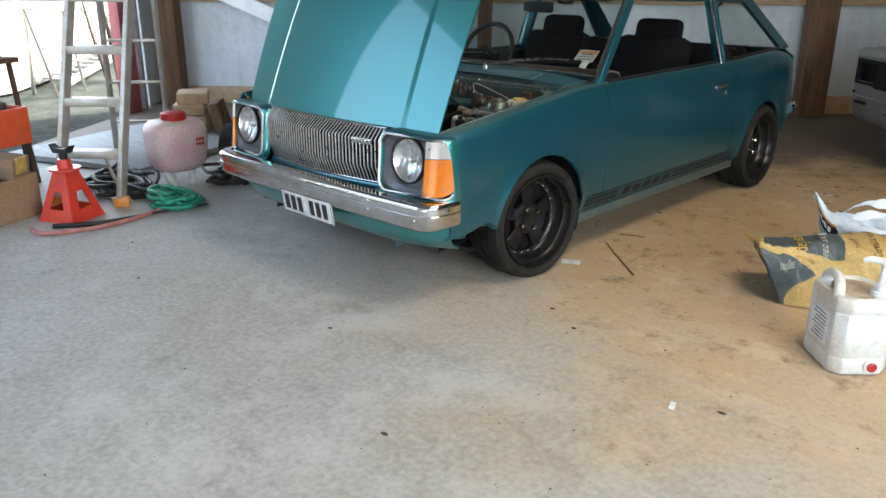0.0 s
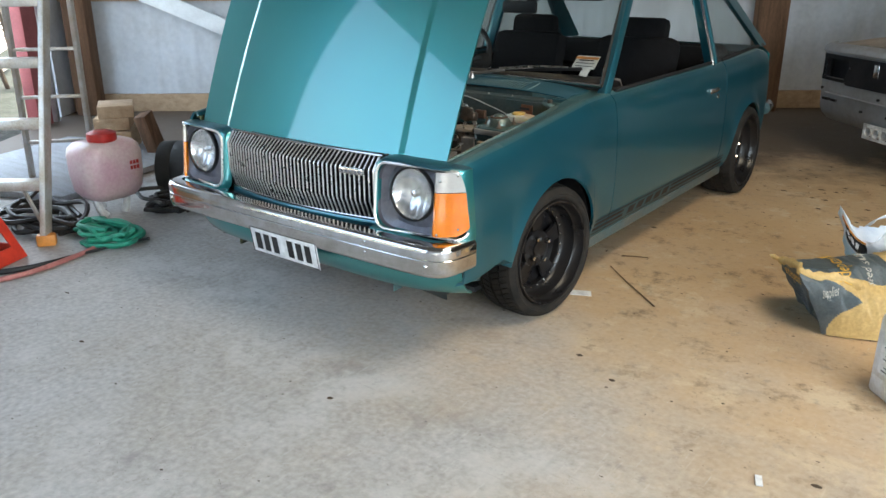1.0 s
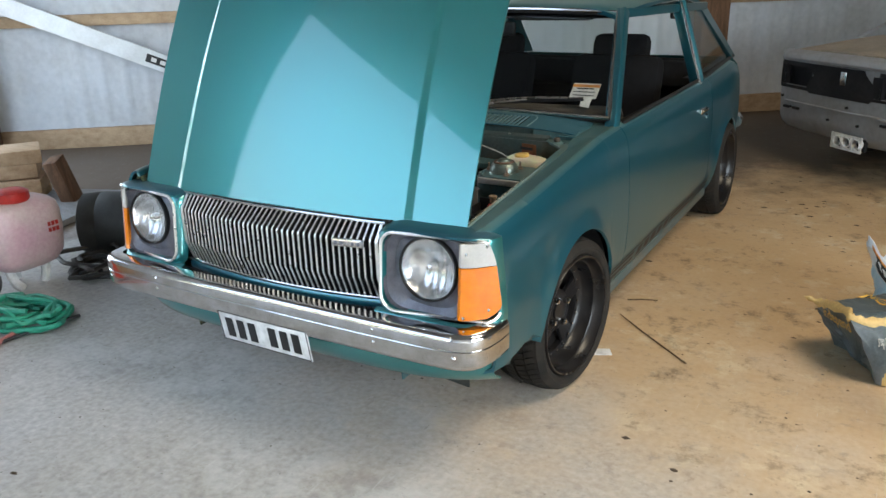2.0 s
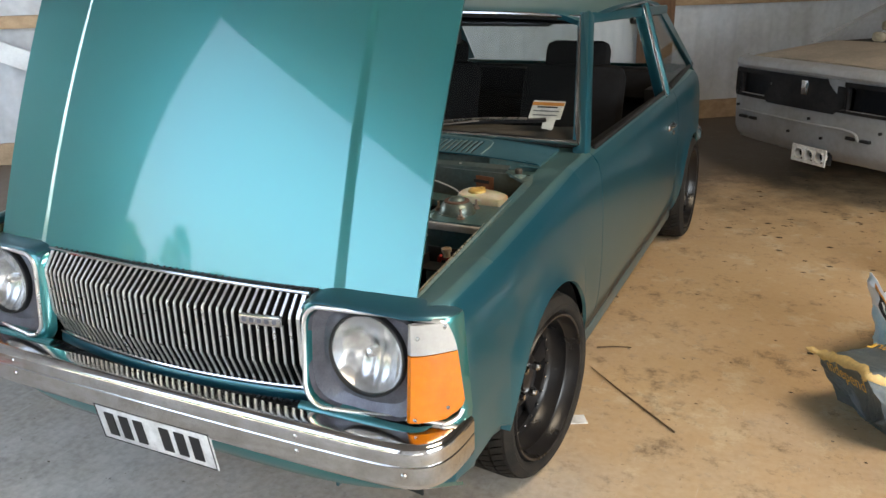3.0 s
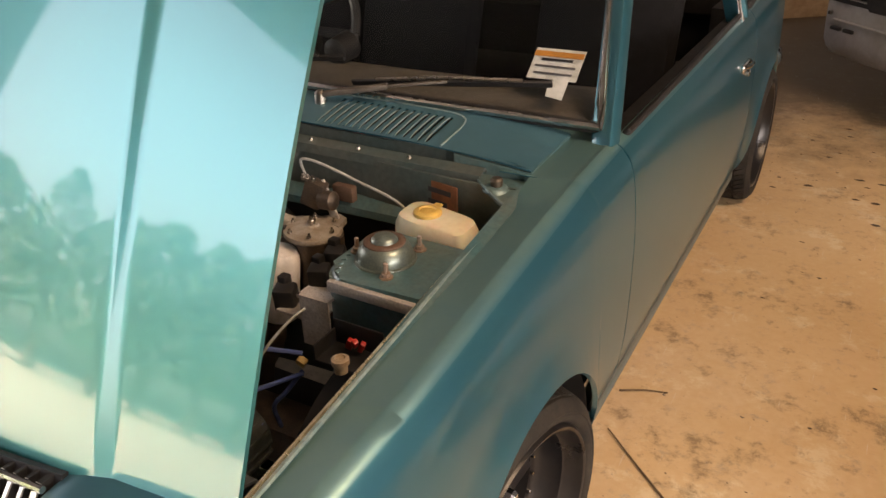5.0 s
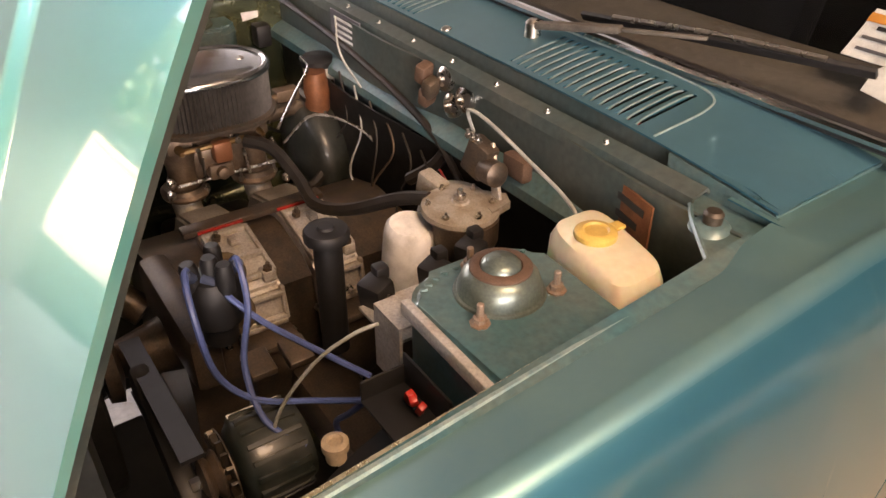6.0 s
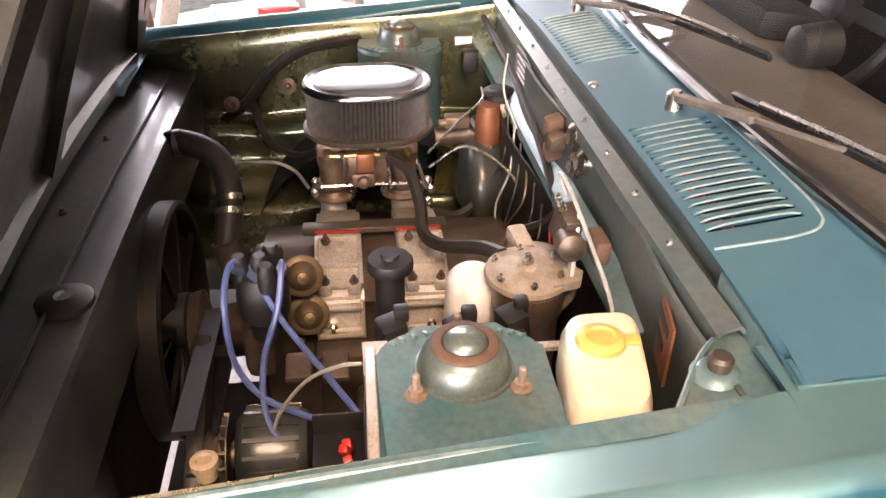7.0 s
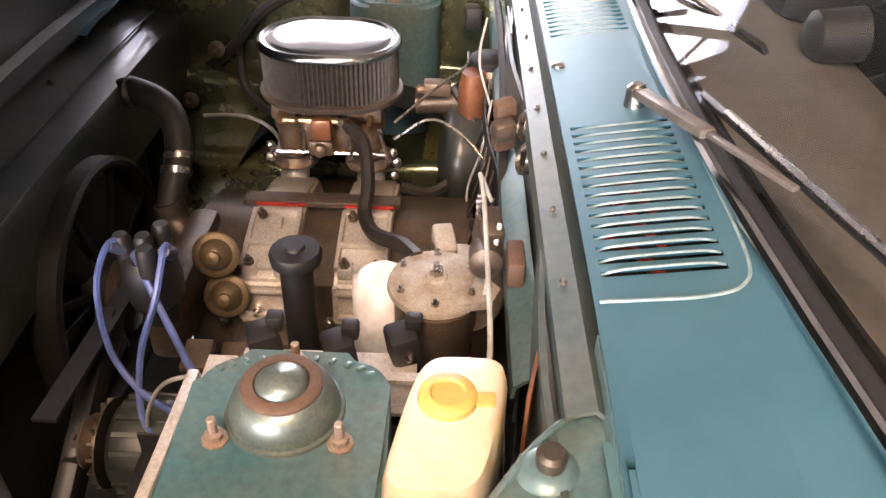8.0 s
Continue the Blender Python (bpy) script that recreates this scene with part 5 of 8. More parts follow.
    P("pedestal", DIRTY, D, lambda b: lathe(b, (0.265, 0.918, 0.50), (0, 0, 1), ((0.045, 0), (0.045, 0.12), (0.05, 0.13), (0.05, 0.168)), 22))
    for k in range(6):
        a = k * math.pi / 3
        bolt("cover_bolt", (0.25 + 0.048 * math.cos(a), 0.918 + 0.048 * math.sin(a), 0.681), (0, 0, 1), 0.005, 0.004, D)
    bolt("centre_bolt", (0.25, 0.918, 0.69), (0, 0, 1), 0.009, 0.007, D)
    # leading coils
    for y, x in ((0.725, 0.335), (0.812, 0.345), (0.883, 0.33)):
        K = P("ignition_coil", BLACK, CAR, lambda b: (box(b, (x, y, 0.645), (0.04, 0.035, 0.05), pose(0, 0, 0, 8, 0, 20), 0.006), box(b, (x - 0.01, y + 0.012, 0.673), (0.02, 0.02, 0.02), None, 0.004)))
        P("terminal", STEEL, K, lambda b: lathe(b, (x + 0.02, y + 0.008, 0.65), (1, 0.2, 0.3), ((0.005, 0), (0.005, 0.01), (0.002, 0.014)), 6))
    P("coil_bracket", ALU, CAR, lambda b: (box(b, (0.40, 0.87, 0.665), (0.012, 0.12, 0.006)), box(b, (0.375, 0.80, 0.63), (0.09, 0.20, 0.005))))
    # trailing parts at the front of the tower
    K = P("mounting_bracket", ALU, CAR, lambda b: (box(b, (0.43, 0.687, 0.64), (0.06, 0.004, 0.095)), box(b, (0.43, 0.70, 0.688), (0.06, 0.03, 0.004))), "bare folded aluminium bracket")
    P("edge_strip", ALU, K, lambda b: beam(b, (0.46, 0.693, 0.722), (0.63, 0.690, 0.722), 0.012, 0.02, bevel=0.003))
    P("terminal_tray", BLACK, K, lambda b: (box(b, (0.520, 0.655, 0.618), (0.10, 0.062, 0.006), None, 0.002), box(b, (0.520, 0.684, 0.640), (0.10, 0.004, 0.05), None, 0.002), box(b, (0.472, 0.655, 0.632), (0.004, 0.062, 0.032), None, 0.002)))
    P("terminal_cover", REDP, K, lambda b: [box(b, (x, y, z), d, pose(0, 0, 0, 12, 25, t), 0.002) for x, y, z, d, t in ((0.516, 0.664, 0.640, (0.012, 0.010, 0.022), 10), (0.528, 0.661, 0.646, (0.010, 0.010, 0.016), -15), (0.539, 0.664, 0.641, (0.009, 0.010, 0.020), 20))], "torn red terminal cover")
    P("connector", YELLOW, CAR, lambda b: box(b, (0.40, 0.672, 0.56), (0.018, 0.014, 0.018), pose(0, 0, 0, 20, 30, 10), 0.003))
    # distributor
    D = P("distributor", BLACK, CAR, lambda b: lathe(b, (0.20, 0.55, 0.56), (0.05, 0, 1), ((0.024, 0), (0.026, 0.03), (0.036, 0.04), (0.038, 0.07), (0.035, 0.095), (0.026, 0.108), (0, 0.112)), 24, False), "black distributor cap")
    for dx, dy in ((0.0, -0.026), (0.024, 0.01), (-0.024, 0.013), (0.0, 0.0)):
        P("tower_socket", BLACK, D, lambda b: lathe(b, (0.205 + dx, 0.55 + dy, 0.655), (dx * 2, dy * 2, 1), ((0.013, 0), (0.012, 0.035), (0.009, 0.042)), 12))
    for z, y in ((0.520, 0.602), (0.597, 0.597)):
        P("vacuum_unit", BRONZE, CAR, lambda b: lathe(b, (0.095, y, z - 0.012), (0.9, 0.12, 0.42), ((0.012, -0.012), (0.028, -0.004), (0.033, 0.0), (0.034, 0.003), (0.032, 0.005), (0.024, 0.006), (0.022, 0.010), (0.016, 0.020), (0.010, 0.023), (0.009, 0.030), (0, 0.032)), 28, False), "gold vacuum capsule")
    # alternator and belt
    ac = Vector((0.315, 0.505, 0.432))
    A = P("alternator", BLACKPAINT, CAR, lambda b: lathe(b, ac, (0, 1, 0), ((0.030, -0.004), (0.052, 0.0), (0.062, 0.010), (0.064, 0.03), (0.064, 0.08), (0.055, 0.098), (0.02, 0.104)), 30), "dark slotted alternator")
    P("pulley", DIRTY, A, lambda b: lathe(b, ac - Vector((0, 0.045, 0)), (0, 1, 0), ((0.012, -0.004), (0.034, 0.0), (0.036, 0.004), (0.026, 0.012), (0.036, 0.020), (0.034, 0.024), (0.02, 0.026), (0.02, 0.04)), 28))
    P("pulley_nut", STEEL, A, lambda b: lathe(b, ac - Vector((0, 0.062, 0)), (0, 1, 0), ((0.010, 0), (0.010, 0.014)), 6))
    P("cooling_disc", SOOT_METAL, A, lambda b: lathe(b, ac - Vector((0, 0.012, 0)), (0, 1, 0), ((0.034, 0), (0.060, 0.0), (0.060, 0.002), (0.034, 0.002)), 28))
    for q_ in np.linspace(0, 2 * math.pi, 19)[:-1]:
        P("vane", SOOT_METAL, A, lambda b: beam(b, ac + Vector((0.032 * math.cos(q_), -0.016, 0.032 * math.sin(q_))), ac + Vector((0.059 * math.cos(q_ + 0.15), -0.016, 0.059 * math.sin(q_ + 0.15))), 0.004, 0.010, (0, 1, 0)))
    for k in range(18):
        a = 2 * math.pi * k / 18
        P("fin", BLACKPAINT, A, lambda b: beam(b, ac + Vector((0.064 * math.cos(a), 0.012, 0.064 * math.sin(a))), ac + Vector((0.062 * math.cos(a), 0.088, 0.062 * math.sin(a))), 0.006, 0.009, (math.cos(a), 0, math.sin(a))))
    P("alternator_clamp", DIRTY, CAR, lambda b: (box(b, (0.215, 0.590, 0.500), (0.05, 0.040, 0.014), pose(0, 0, 0, 0, 10, 0), 0.004), box(b, (0.225, 0.645, 0.505), (0.05, 0.04, 0.016), pose(0, 0, 0, 0, 14, 0), 0.004)))
    W = P("water_pump", DIRTY, CAR, lambda b: (lathe(b, (0.02, 0.40, 0.44), (0, 1, 0), ((0.06, 0), (0.065, 0.02), (0.03, 0.03), (0.05, 0.12)), 26), box(b, (0.05, 0.53, 0.50), (0.26, 0.05, 0.10), None, 0.015)))
    P("thermostat_neck", DIRTY, CAR, lambda b: tube(b, [(-0.13, 0.447, 0.52), (-0.12, 0.46, 0.48), (-0.08, 0.50, 0.44)], 0.027, 14))
    P("belt", BLACK, CAR, lambda b: (beam(b, (0.06, 0.447, 0.50), (0.36, 0.447, 0.525), 0.03, 0.006, (0, 0, 1)), beam(b, (0.04, 0.447, 0.385), (0.34, 0.447, 0.42), 0.03, 0.006, (0, 0, 1)), beam(b, (0.13, 0.44, 0.50), (0.40, 0.44, 0.36), 0.03, 0.05, (0, 0, 1), 0.01)))
    # radiator, cowl and fan
    R = P("radiator", CORE, CAR, lambda b: (box(b, (0.0, 0.31, 0.42), (0.66, 0.045, 0.42), None, 0.006), box(b, (0.0, 0.31, 0.62), (0.68, 0.06, 0.06), None, 0.012)), "black radiator with an electric fan")
    P("radiator_cap", BLACK, R, lambda b: lathe(b, (0.272, 0.312, 0.676), (0, 0, 1), ((0.022, 0), (0.036, 0.004), (0.036, 0.012), (0.03, 0.016), (0, 0.017)), 20, False), "black pressure cap")
    P("cap_disc", STEEL, R, lambda b: lathe(b, (0.272, 0.312, 0.693), (0, 0, 1), ((0.012, 0), (0.012, 0.001), (0.0, 0.0015)), 16, False))
    S = P("fan_ring", CORE, CAR, lambda b: lathe(b, (-0.02, 0.335, 0.43), (0, 1, 0), ((0.20, 0), (0.21, 0.005), (0.21, 0.045), (0.203, 0.05), (0.195, 0.048), (0.195, 0.005)), 48, False), "black ribbed fan guard")
    for k in range(8):
        a = 2 * math.pi * k / 8 + 0.2
        P("guard_arm", CORE, S, lambda b: beam(b, (-0.02 + 0.03 * math.cos(a), 0.375, 0.43 + 0.03 * math.sin(a)), (-0.02 + 0.2 * math.cos(a + 0.25), 0.37, 0.43 + 0.2 * math.sin(a + 0.25)), 0.012, 0.008, (0, 1, 0)))
    for k in range(7):
        a = 2 * math.pi * k / 7
        P("fan_blade", CORE, S, lambda b: thicken_grid(b, [[(r * math.cos(a + dd), 0.355 + yy, 0.44 + r * math.sin(a + dd)) for r in (0.05, 0.11, 0.18)] for dd, yy in ((-0.22, 0.0), (0.0, 0.01), (0.22, 0.022))], 0.003))
    P("fan_hub", BLACK, S, lambda b: lathe(b, (0.0, 0.35, 0.44), (0, 1, 0), ((0.05, 0), (0.05, 0.04), (0.03, 0.06), (0.03, 0.075)), 22))
    P("shaft_nut", FILTERW, S, lambda b: lathe(b, (0.008, 0.40, 0.445), (0, 1, 0), ((0.014, 0), (0.014, 0.02), (0.009, 0.022)), 6))
    T = P("top_hose", HOSE, CAR, lambda b: tube(b, [(-0.285, 0.33, 0.645), (-0.275, 0.37, 0.655), (-0.25, 0.43, 0.635), (-0.20, 0.455, 0.585), (-0.145, 0.45, 0.53), (-0.13, 0.447, 0.50)], 0.024, 16))
    for c, ax in (((-0.276, 0.362, 0.654), (0.1, 1, 0.1)), ((-0.19, 0.457, 0.575), (0.7, 0.1, -0.8)), ((-0.172, 0.454, 0.557), (0.7, 0.0, -0.8))):
        P("hose_clip", STEEL, T, lambda b: lathe(b, Vector(c) - Vector(ax).normalized() * 0.006, ax, ((0.0265, 0), (0.0265, 0.012)), 20, False))
    # front support panel
    FS = P("front_support", BLACKPAINT, CAR, lambda b: thicken_grid(b, [[(x, y, z + 0.010 * math.cos(3 * x)) for x in np.linspace(-0.66, 0.60, 24)] for y, z in ((0.19, 0.56), (0.195, 0.66), (0.205, 0.684), (0.225, 0.685), (0.27, 0.680), (0.325, 0.669), (0.343, 0.662), (0.350, 0.648), (0.353, 0.52))], 0.004), "dark front panel over the radiator")
    for y, z in ((0.218, 0.690), (0.298, 0.681)):
        P("seam_bead", BLACKPAINT, FS, lambda b: tube(b, [(x, y, z + 0.010 * math.cos(3 * x)) for x in np.linspace(-0.6, 0.56, 9)], 0.003, 6))
    for x in (-0.5, -0.22, 0.05, 0.40):
        bolt("panel_bolt", (x, 0.25, 0.679 + 0.010 * math.cos(3 * x)), (0, 0, 1), 0.007, 0.005, FS, DIRTY)
    for s in (-1, 1):
        P("support_side", BLACKPAINT, CAR, lambda b: thicken_grid(b, [[(XC + s * x, y, z) for x, y in ((0.36, 0.305), (0.42, 0.30), (0.50, 0.27), (0.64, 0.25))] for z in (0.2, 0.40, 0.55, 0.66)], 0.005))


engine()


def bay_fittings():
    # washer bottle
    def bottle(b):
        rows = []
        for z, g in ((0.60, 0.93), (0.61, 1.0), (0.66, 1.0), (0.70, 0.99), (0.735, 0.97), (0.752, 0.88), (0.758, 0.70)):
            ring = []
            for k in range(32):
                a = 2 * math.pi * k / 32
                ca, sa = math.cos(a), math.sin(a)
                e = 0.45
                x = 0.085 * math.copysign(abs(ca) ** e, ca)
                y = 0.047 * math.copysign(abs(sa) ** e, sa)
                if x < -0.02 and z < 0.69 and y < 0:
                    y *= 0.55
                ring.append((0.527 + x * g, 0.937 + y * g - 0.05 * (x / 0.085) * 0.3, z))
            rows.append(ring)
        R = grid(b, rows, True)
        b.faces.new(R[-1])
        b.faces.new(R[0][::-1])
    W = P("washer_bottle", CREAM, CAR, bottle, "yellowed plastic washer bottle")
    P("cap", YELLOW, W, lambda b: (lathe(b, (0.510, 0.935, 0.756), (0, 0, 1), ((0.026, 0), (0.027, 0.003), (0.026, 0.008), (0.022, 0.011), (0.016, 0.0115), (0.014, 0.009), (0, 0.009)), 30, False), box(b, (0.512, 0.968, 0.761), (0.016, 0.018, 0.005), None, 0.002)), "yellow snap cap")
    # plaque on the bulkhead
    K = P("plaque", COPPER, CAR, lambda b: box(b, (0.487, 1.012, 0.75), (0.10, 0.003, 0.075), pose(0, 0, 0, 0, 0, -12)), "brown stamped plaque")
    for i, w in enumerate((0.07, 0.05)):
        P("plaque_bar", INK, K, lambda b: box(b, (0.487, 1.0098, 0.77 - 0.025 * i), (w, 0.001, 0.010), pose(0, 0, 0, 0, 0, -12)))
    K = P("chassis_label", BEZEL, CAR, lambda b: box(b, (-0.285, 1.018, 0.768), (0.12, 0.003, 0.075)), "grey data label with pale bars")
    for i in range(5):
        P("label_bar", WHITE, K, lambda b: box(b, (-0.285, 1.0155, 0.793 - 0.012 * i), (0.085 - 0.012 * (i % 3), 0.001, 0.005)))
    # bulkhead relays, grommets, lines
    for x, z, m in ((0.025, 0.795, RUST), (0.045, 0.775, DIRTY), (0.035, 0.758, RUST)):
        P("bracket", m, CAR, lambda b: box(b, (x, 1.0, z), (0.022, 0.03, 0.034), pose(0, 0, 0, 10, 15, 20), 0.006))
    for x, z in ((0.104, 0.767), (0.05, 0.785), (0.07, 0.745)):
        P("bulkhead_plug", STEEL, CAR, lambda b: lathe(b, (x, 1.035, z), (0, -1, 0.1), ((0.02, 0), (0.021, 0.012), (0.012, 0.018), (0.012, 0.008), (0.0, 0.008)), 18, False))
    V = P("vacuum_valve", DIRTY, CAR, lambda b: (box(b, (0.215, 0.978, 0.725), (0.045, 0.03, 0.06), pose(0, 0, 0, 0, 20, 10), 0.006), lathe(b, (0.235, 0.975, 0.715), (1, 0, 0.1), ((0.02, 0), (0.02, 0.03), (0.012, 0.036)), 16)), "grimy vacuum valve on a bracket")
    P("bracket_arm", ALU, V, lambda b: beam(b, (0.268, 0.975, 0.672), (0.225, 0.99, 0.75), 0.02, 0.006, (0, 1, 0), 0.002))
    P("valve_plate", RUST, V, lambda b: box(b, (0.27, 1.008, 0.725), (0.05, 0.02, 0.035), None, 0.004))
    for k in range(3):
        bolt("valve_nut", (0.20 + 0.012 * k, 0.968, 0.757), (0, -0.2, 1), 0.006, 0.006, V)
    P("vacuum_pipe", PALEW, CAR, lambda b: tube(b, [(0.195, 0.98, 0.76), (0.20, 0.965, 0.80), (0.24, 0.968, 0.80), (0.33, 0.972, 0.775), (0.43, 0.975, 0.74), (0.455, 0.97, 0.68)], 0.0028, 8))
    # brake booster and master cylinder
    Bs = P("brake_booster", BLACKPAINT, CAR, lambda b: lathe(b, (-0.345, 0.925, 0.50), (0, 1, 0.05), ((0.03, -0.02), (0.05, -0.01), (0.105, 0.0), (0.115, 0.012), (0.117, 0.03), (0.112, 0.04), (0.112, 0.07), (0.09, 0.1), (0.05, 0.11)), 40), "black steel brake booster")
    P("master_cylinder", DIRTY, CAR, lambda b: (tube(b, [(-0.36, 0.86, 0.61), (-0.36, 0.97, 0.62)], 0.02, 14), box(b, (-0.365, 0.985, 0.635), (0.05, 0.06, 0.05), None, 0.008)))
    M = P("fluid_reservoir", mat("aged_white_plastic", (0.52, 0.46, 0.38), 0.45, grain=0.3, scale=20), CAR, lambda b: lathe(b, (-0.372, 0.993, 0.625), (0, 0, 1), ((0.028, 0), (0.032, 0.01), (0.032, 0.062)), 22), "aged fluid reservoir with a dark cap")
    P("cap", BLACK, M, lambda b: lathe(b, (-0.372, 0.993, 0.687), (0, 0, 1), ((0.036, 0), (0.037, 0.012), (0.03, 0.018), (0, 0.019)), 22, False))
    P("regulator", COPPER, CAR, lambda b: lathe(b, (-0.33, 0.965, 0.60), (0, 0, 1), ((0.025, 0), (0.028, 0.05), (0.022, 0.09)), 18))
    P("relay_box", FILTERW, CAR, lambda b: box(b, (-0.66, 0.955, 0.715), (0.06, 0.05, 0.05), None, 0.006))
    P("relay", BLACK, CAR, lambda b: box(b, (-0.60, 0.965, 0.69), (0.04, 0.035, 0.05), None, 0.006))
    P("filter_cup", ORANGEP, CAR, lambda b: lathe(b, (-0.70, 1.0, 0.70), (0.2, -0.15, 1), ((0.035, 0), (0.04, 0.01), (0.04, 0.09), (0.035, 0.10)), 24), "orange-brown cup")
    P("brake_line_union", CARB, CAR, lambda b: (box(b, (-0.335, 0.90, 0.655), (0.03, 0.05, 0.025), None, 0.004), lathe(b, (-0.33, 0.885, 0.655), (0.3, -1, 0), ((0.008, 0), (0.008, 0.02), (0.005, 0.024)), 8)))
    # the flange's olive is its warm lit tone set as paint colour
    P("rail_flange", mat("lit_olive_flange", (0.16, 0.15, 0.055), 0.30, 0.6, grain=0.4, scale=20, second=(0.09, 0.09, 0.04), coat=0.4), CAR, lambda b: (prism(b, [(-0.47, 0.888, 0.56), (-0.47, 0.938, 0.55), (-0.465, 0.945, 0.38), (-0.465, 0.862, 0.37)], (0, 0, 0), (-0.006, 0, 0)), [lathe(b, (-0.468, 0.884 - 0.0016 * k, 0.55 - 0.016 * k), (1, 0, 0), ((0.004, 0), (0.002, 0.002)), 8) for k in range(11)], beam(b, (-0.466, 0.918, 0.55), (-0.462, 0.900, 0.38), 0.006, 0.008)), "pressed flange with spot welds, painted in its lit olive tone")
    # stop on the near wing
    P("wing_stop", mat("beige_rubber", (0.30, 0.23, 0.155), 0.7, grain=0.3, scale=30), CAR, lambda b: lathe(b, (0.598, 0.533, 0.70), (0, 0, 1), ((0.010, 0), (0.010, 0.012), (0.013, 0.014), (0.013, 0.022), (0.008, 0.024), (0.006, 0.021), (0, 0.021)), 20, False), "beige rubber bonnet stop")

    def wire(name, m, pts, r=0.004, label=""):
        P(name, m, CAR, lambda b: tube(b, pts, r, 7), label)
    wire("plug_lead", BLUEW, [(0.205, 0.525, 0.690), (0.225, 0.512, 0.692), (0.261, 0.505, 0.655), (0.285, 0.512, 0.575), (0.311, 0.550, 0.530), (0.347, 0.615, 0.522), (0.40, 0.672, 0.535)], 0.0046, "blue ignition lead")
    wire("plug_lead", BLUEW, [(0.212, 0.540, 0.672), (0.235, 0.555, 0.655), (0.271, 0.584, 0.623), (0.325, 0.625, 0.598), (0.40, 0.676, 0.575)], 0.0046)
    wire("plug_lead", BLUEW, [(0.205, 0.580, 0.680), (0.225, 0.582, 0.690), (0.262, 0.574, 0.642), (0.285, 0.550, 0.572), (0.328, 0.552, 0.505), (0.363, 0.591, 0.465)], 0.0046)
    wire("plug_lead", BLUEW, [(0.395, 0.676, 0.535), (0.37, 0.655, 0.495), (0.345, 0.645, 0.46), (0.34, 0.66, 0.40)], 0.0046)
    for p, q in (((0.203, 0.527, 0.672), (0.224, 0.513, 0.692)), ((0.208, 0.540, 0.668), (0.226, 0.550, 0.664)), ((0.203, 0.580, 0.668), (0.226, 0.582, 0.688))):
        P("lead_boot", mat("slate_boot", (0.04, 0.055, 0.10), 0.5, grain=0.2, scale=30) if "slate_boot" not in bpy.data.materials else bpy.data.materials["slate_boot"], CAR, lambda b: tube(b, [p, Vector(p).lerp(Vector(q), 0.5), q], [0.010, 0.009, 0.007], 10))
    wire("pale_cable", PALEW, [(0.412, 0.684, 0.667), (0.40, 0.655, 0.655), (0.375, 0.612, 0.612), (0.345, 0.570, 0.53), (0.335, 0.555, 0.46), (0.345, 0.56, 0.41)], 0.0026, "pale thin cable")
    wire("fuel_hose", HOSE, [(-0.19, 0.755, 0.648), (-0.14, 0.785, 0.645), (-0.07, 0.80, 0.61), (-0.01, 0.80, 0.59), (0.06, 0.825, 0.605), (0.15, 0.87, 0.655), (0.205, 0.893, 0.675)], 0.0115, "black rubber hose")
    wire("vacuum_hose", HOSE, [(-0.345, 0.93, 0.655), (-0.31, 0.97, 0.60), (-0.27, 0.955, 0.53), (-0.24, 0.90, 0.49), (-0.235, 0.84, 0.50)], 0.011)
    wire("loom", HOSE, [(-0.64, 0.35, 0.52), (-0.60, 0.45, 0.60), (-0.60, 0.52, 0.68), (-0.62, 0.60, 0.72), (-0.64, 0.72, 0.735)], 0.012)
    wire("loom", HOSE, [(-0.63, 0.46, 0.61), (-0.5, 0.50, 0.56), (-0.42, 0.57, 0.55), (-0.33, 0.62, 0.60)], 0.009)
    wire("pipe", PALEW, [(-0.42, 0.43, 0.535), (-0.42, 0.476, 0.539), (-0.42, 0.524, 0.535), (-0.42, 0.563, 0.512), (-0.42, 0.588, 0.47)], 0.004)
    wire("pipe", STEEL, [(-0.22, 0.83, 0.64), (-0.28, 0.90, 0.68), (-0.33, 0.95, 0.70), (-0.37, 0.955, 0.71)], 0.0028)
    wire("pipe", STEEL, [(-0.2, 0.83, 0.62), (-0.20, 0.90, 0.66), (-0.15, 0.98, 0.62), (-0.10, 1.0, 0.55)], 0.0028)
    for k in range(7):
        x = -0.28 + 0.06 * k
        wire("wire", (HOSE, PALEW, HOSE, DIRTY, HOSE, HOSE, REDP)[k], [(x, 0.995, 0.70 - 0.01 * k), (x + 0.05, 0.98, 0.62), (x + 0.03 * (k % 3), 0.96, 0.52), (x + 0.12, 0.97, 0.46)], 0.0022)
    wire("wire", PALEW, [(-0.25, 0.98, 0.82), (-0.22, 0.97, 0.76), (-0.18, 0.99, 0.70)], 0.002)
    wire("heater_hose", HOSE, [(0.02, 0.97, 0.60), (0.06, 1.0, 0.64), (0.09, 1.02, 0.70)], 0.012)
    wire("loom", HOSE, [(-0.65, 1.0, 0.78), (-0.3, 1.01, 0.75), (0.02, 1.005, 0.70), (0.16, 1.0, 0.62)], 0.007)
    # black sheets added below the engine to hide the bright floor
    P("underfloor_blocker", BLACK, CAR, lambda b: (box(b, (0.0, 0.76, 0.15), (1.24, 0.56, 0.02)), box(b, (0.06, 0.44, 0.165), (0.40, 0.22, 0.006))))
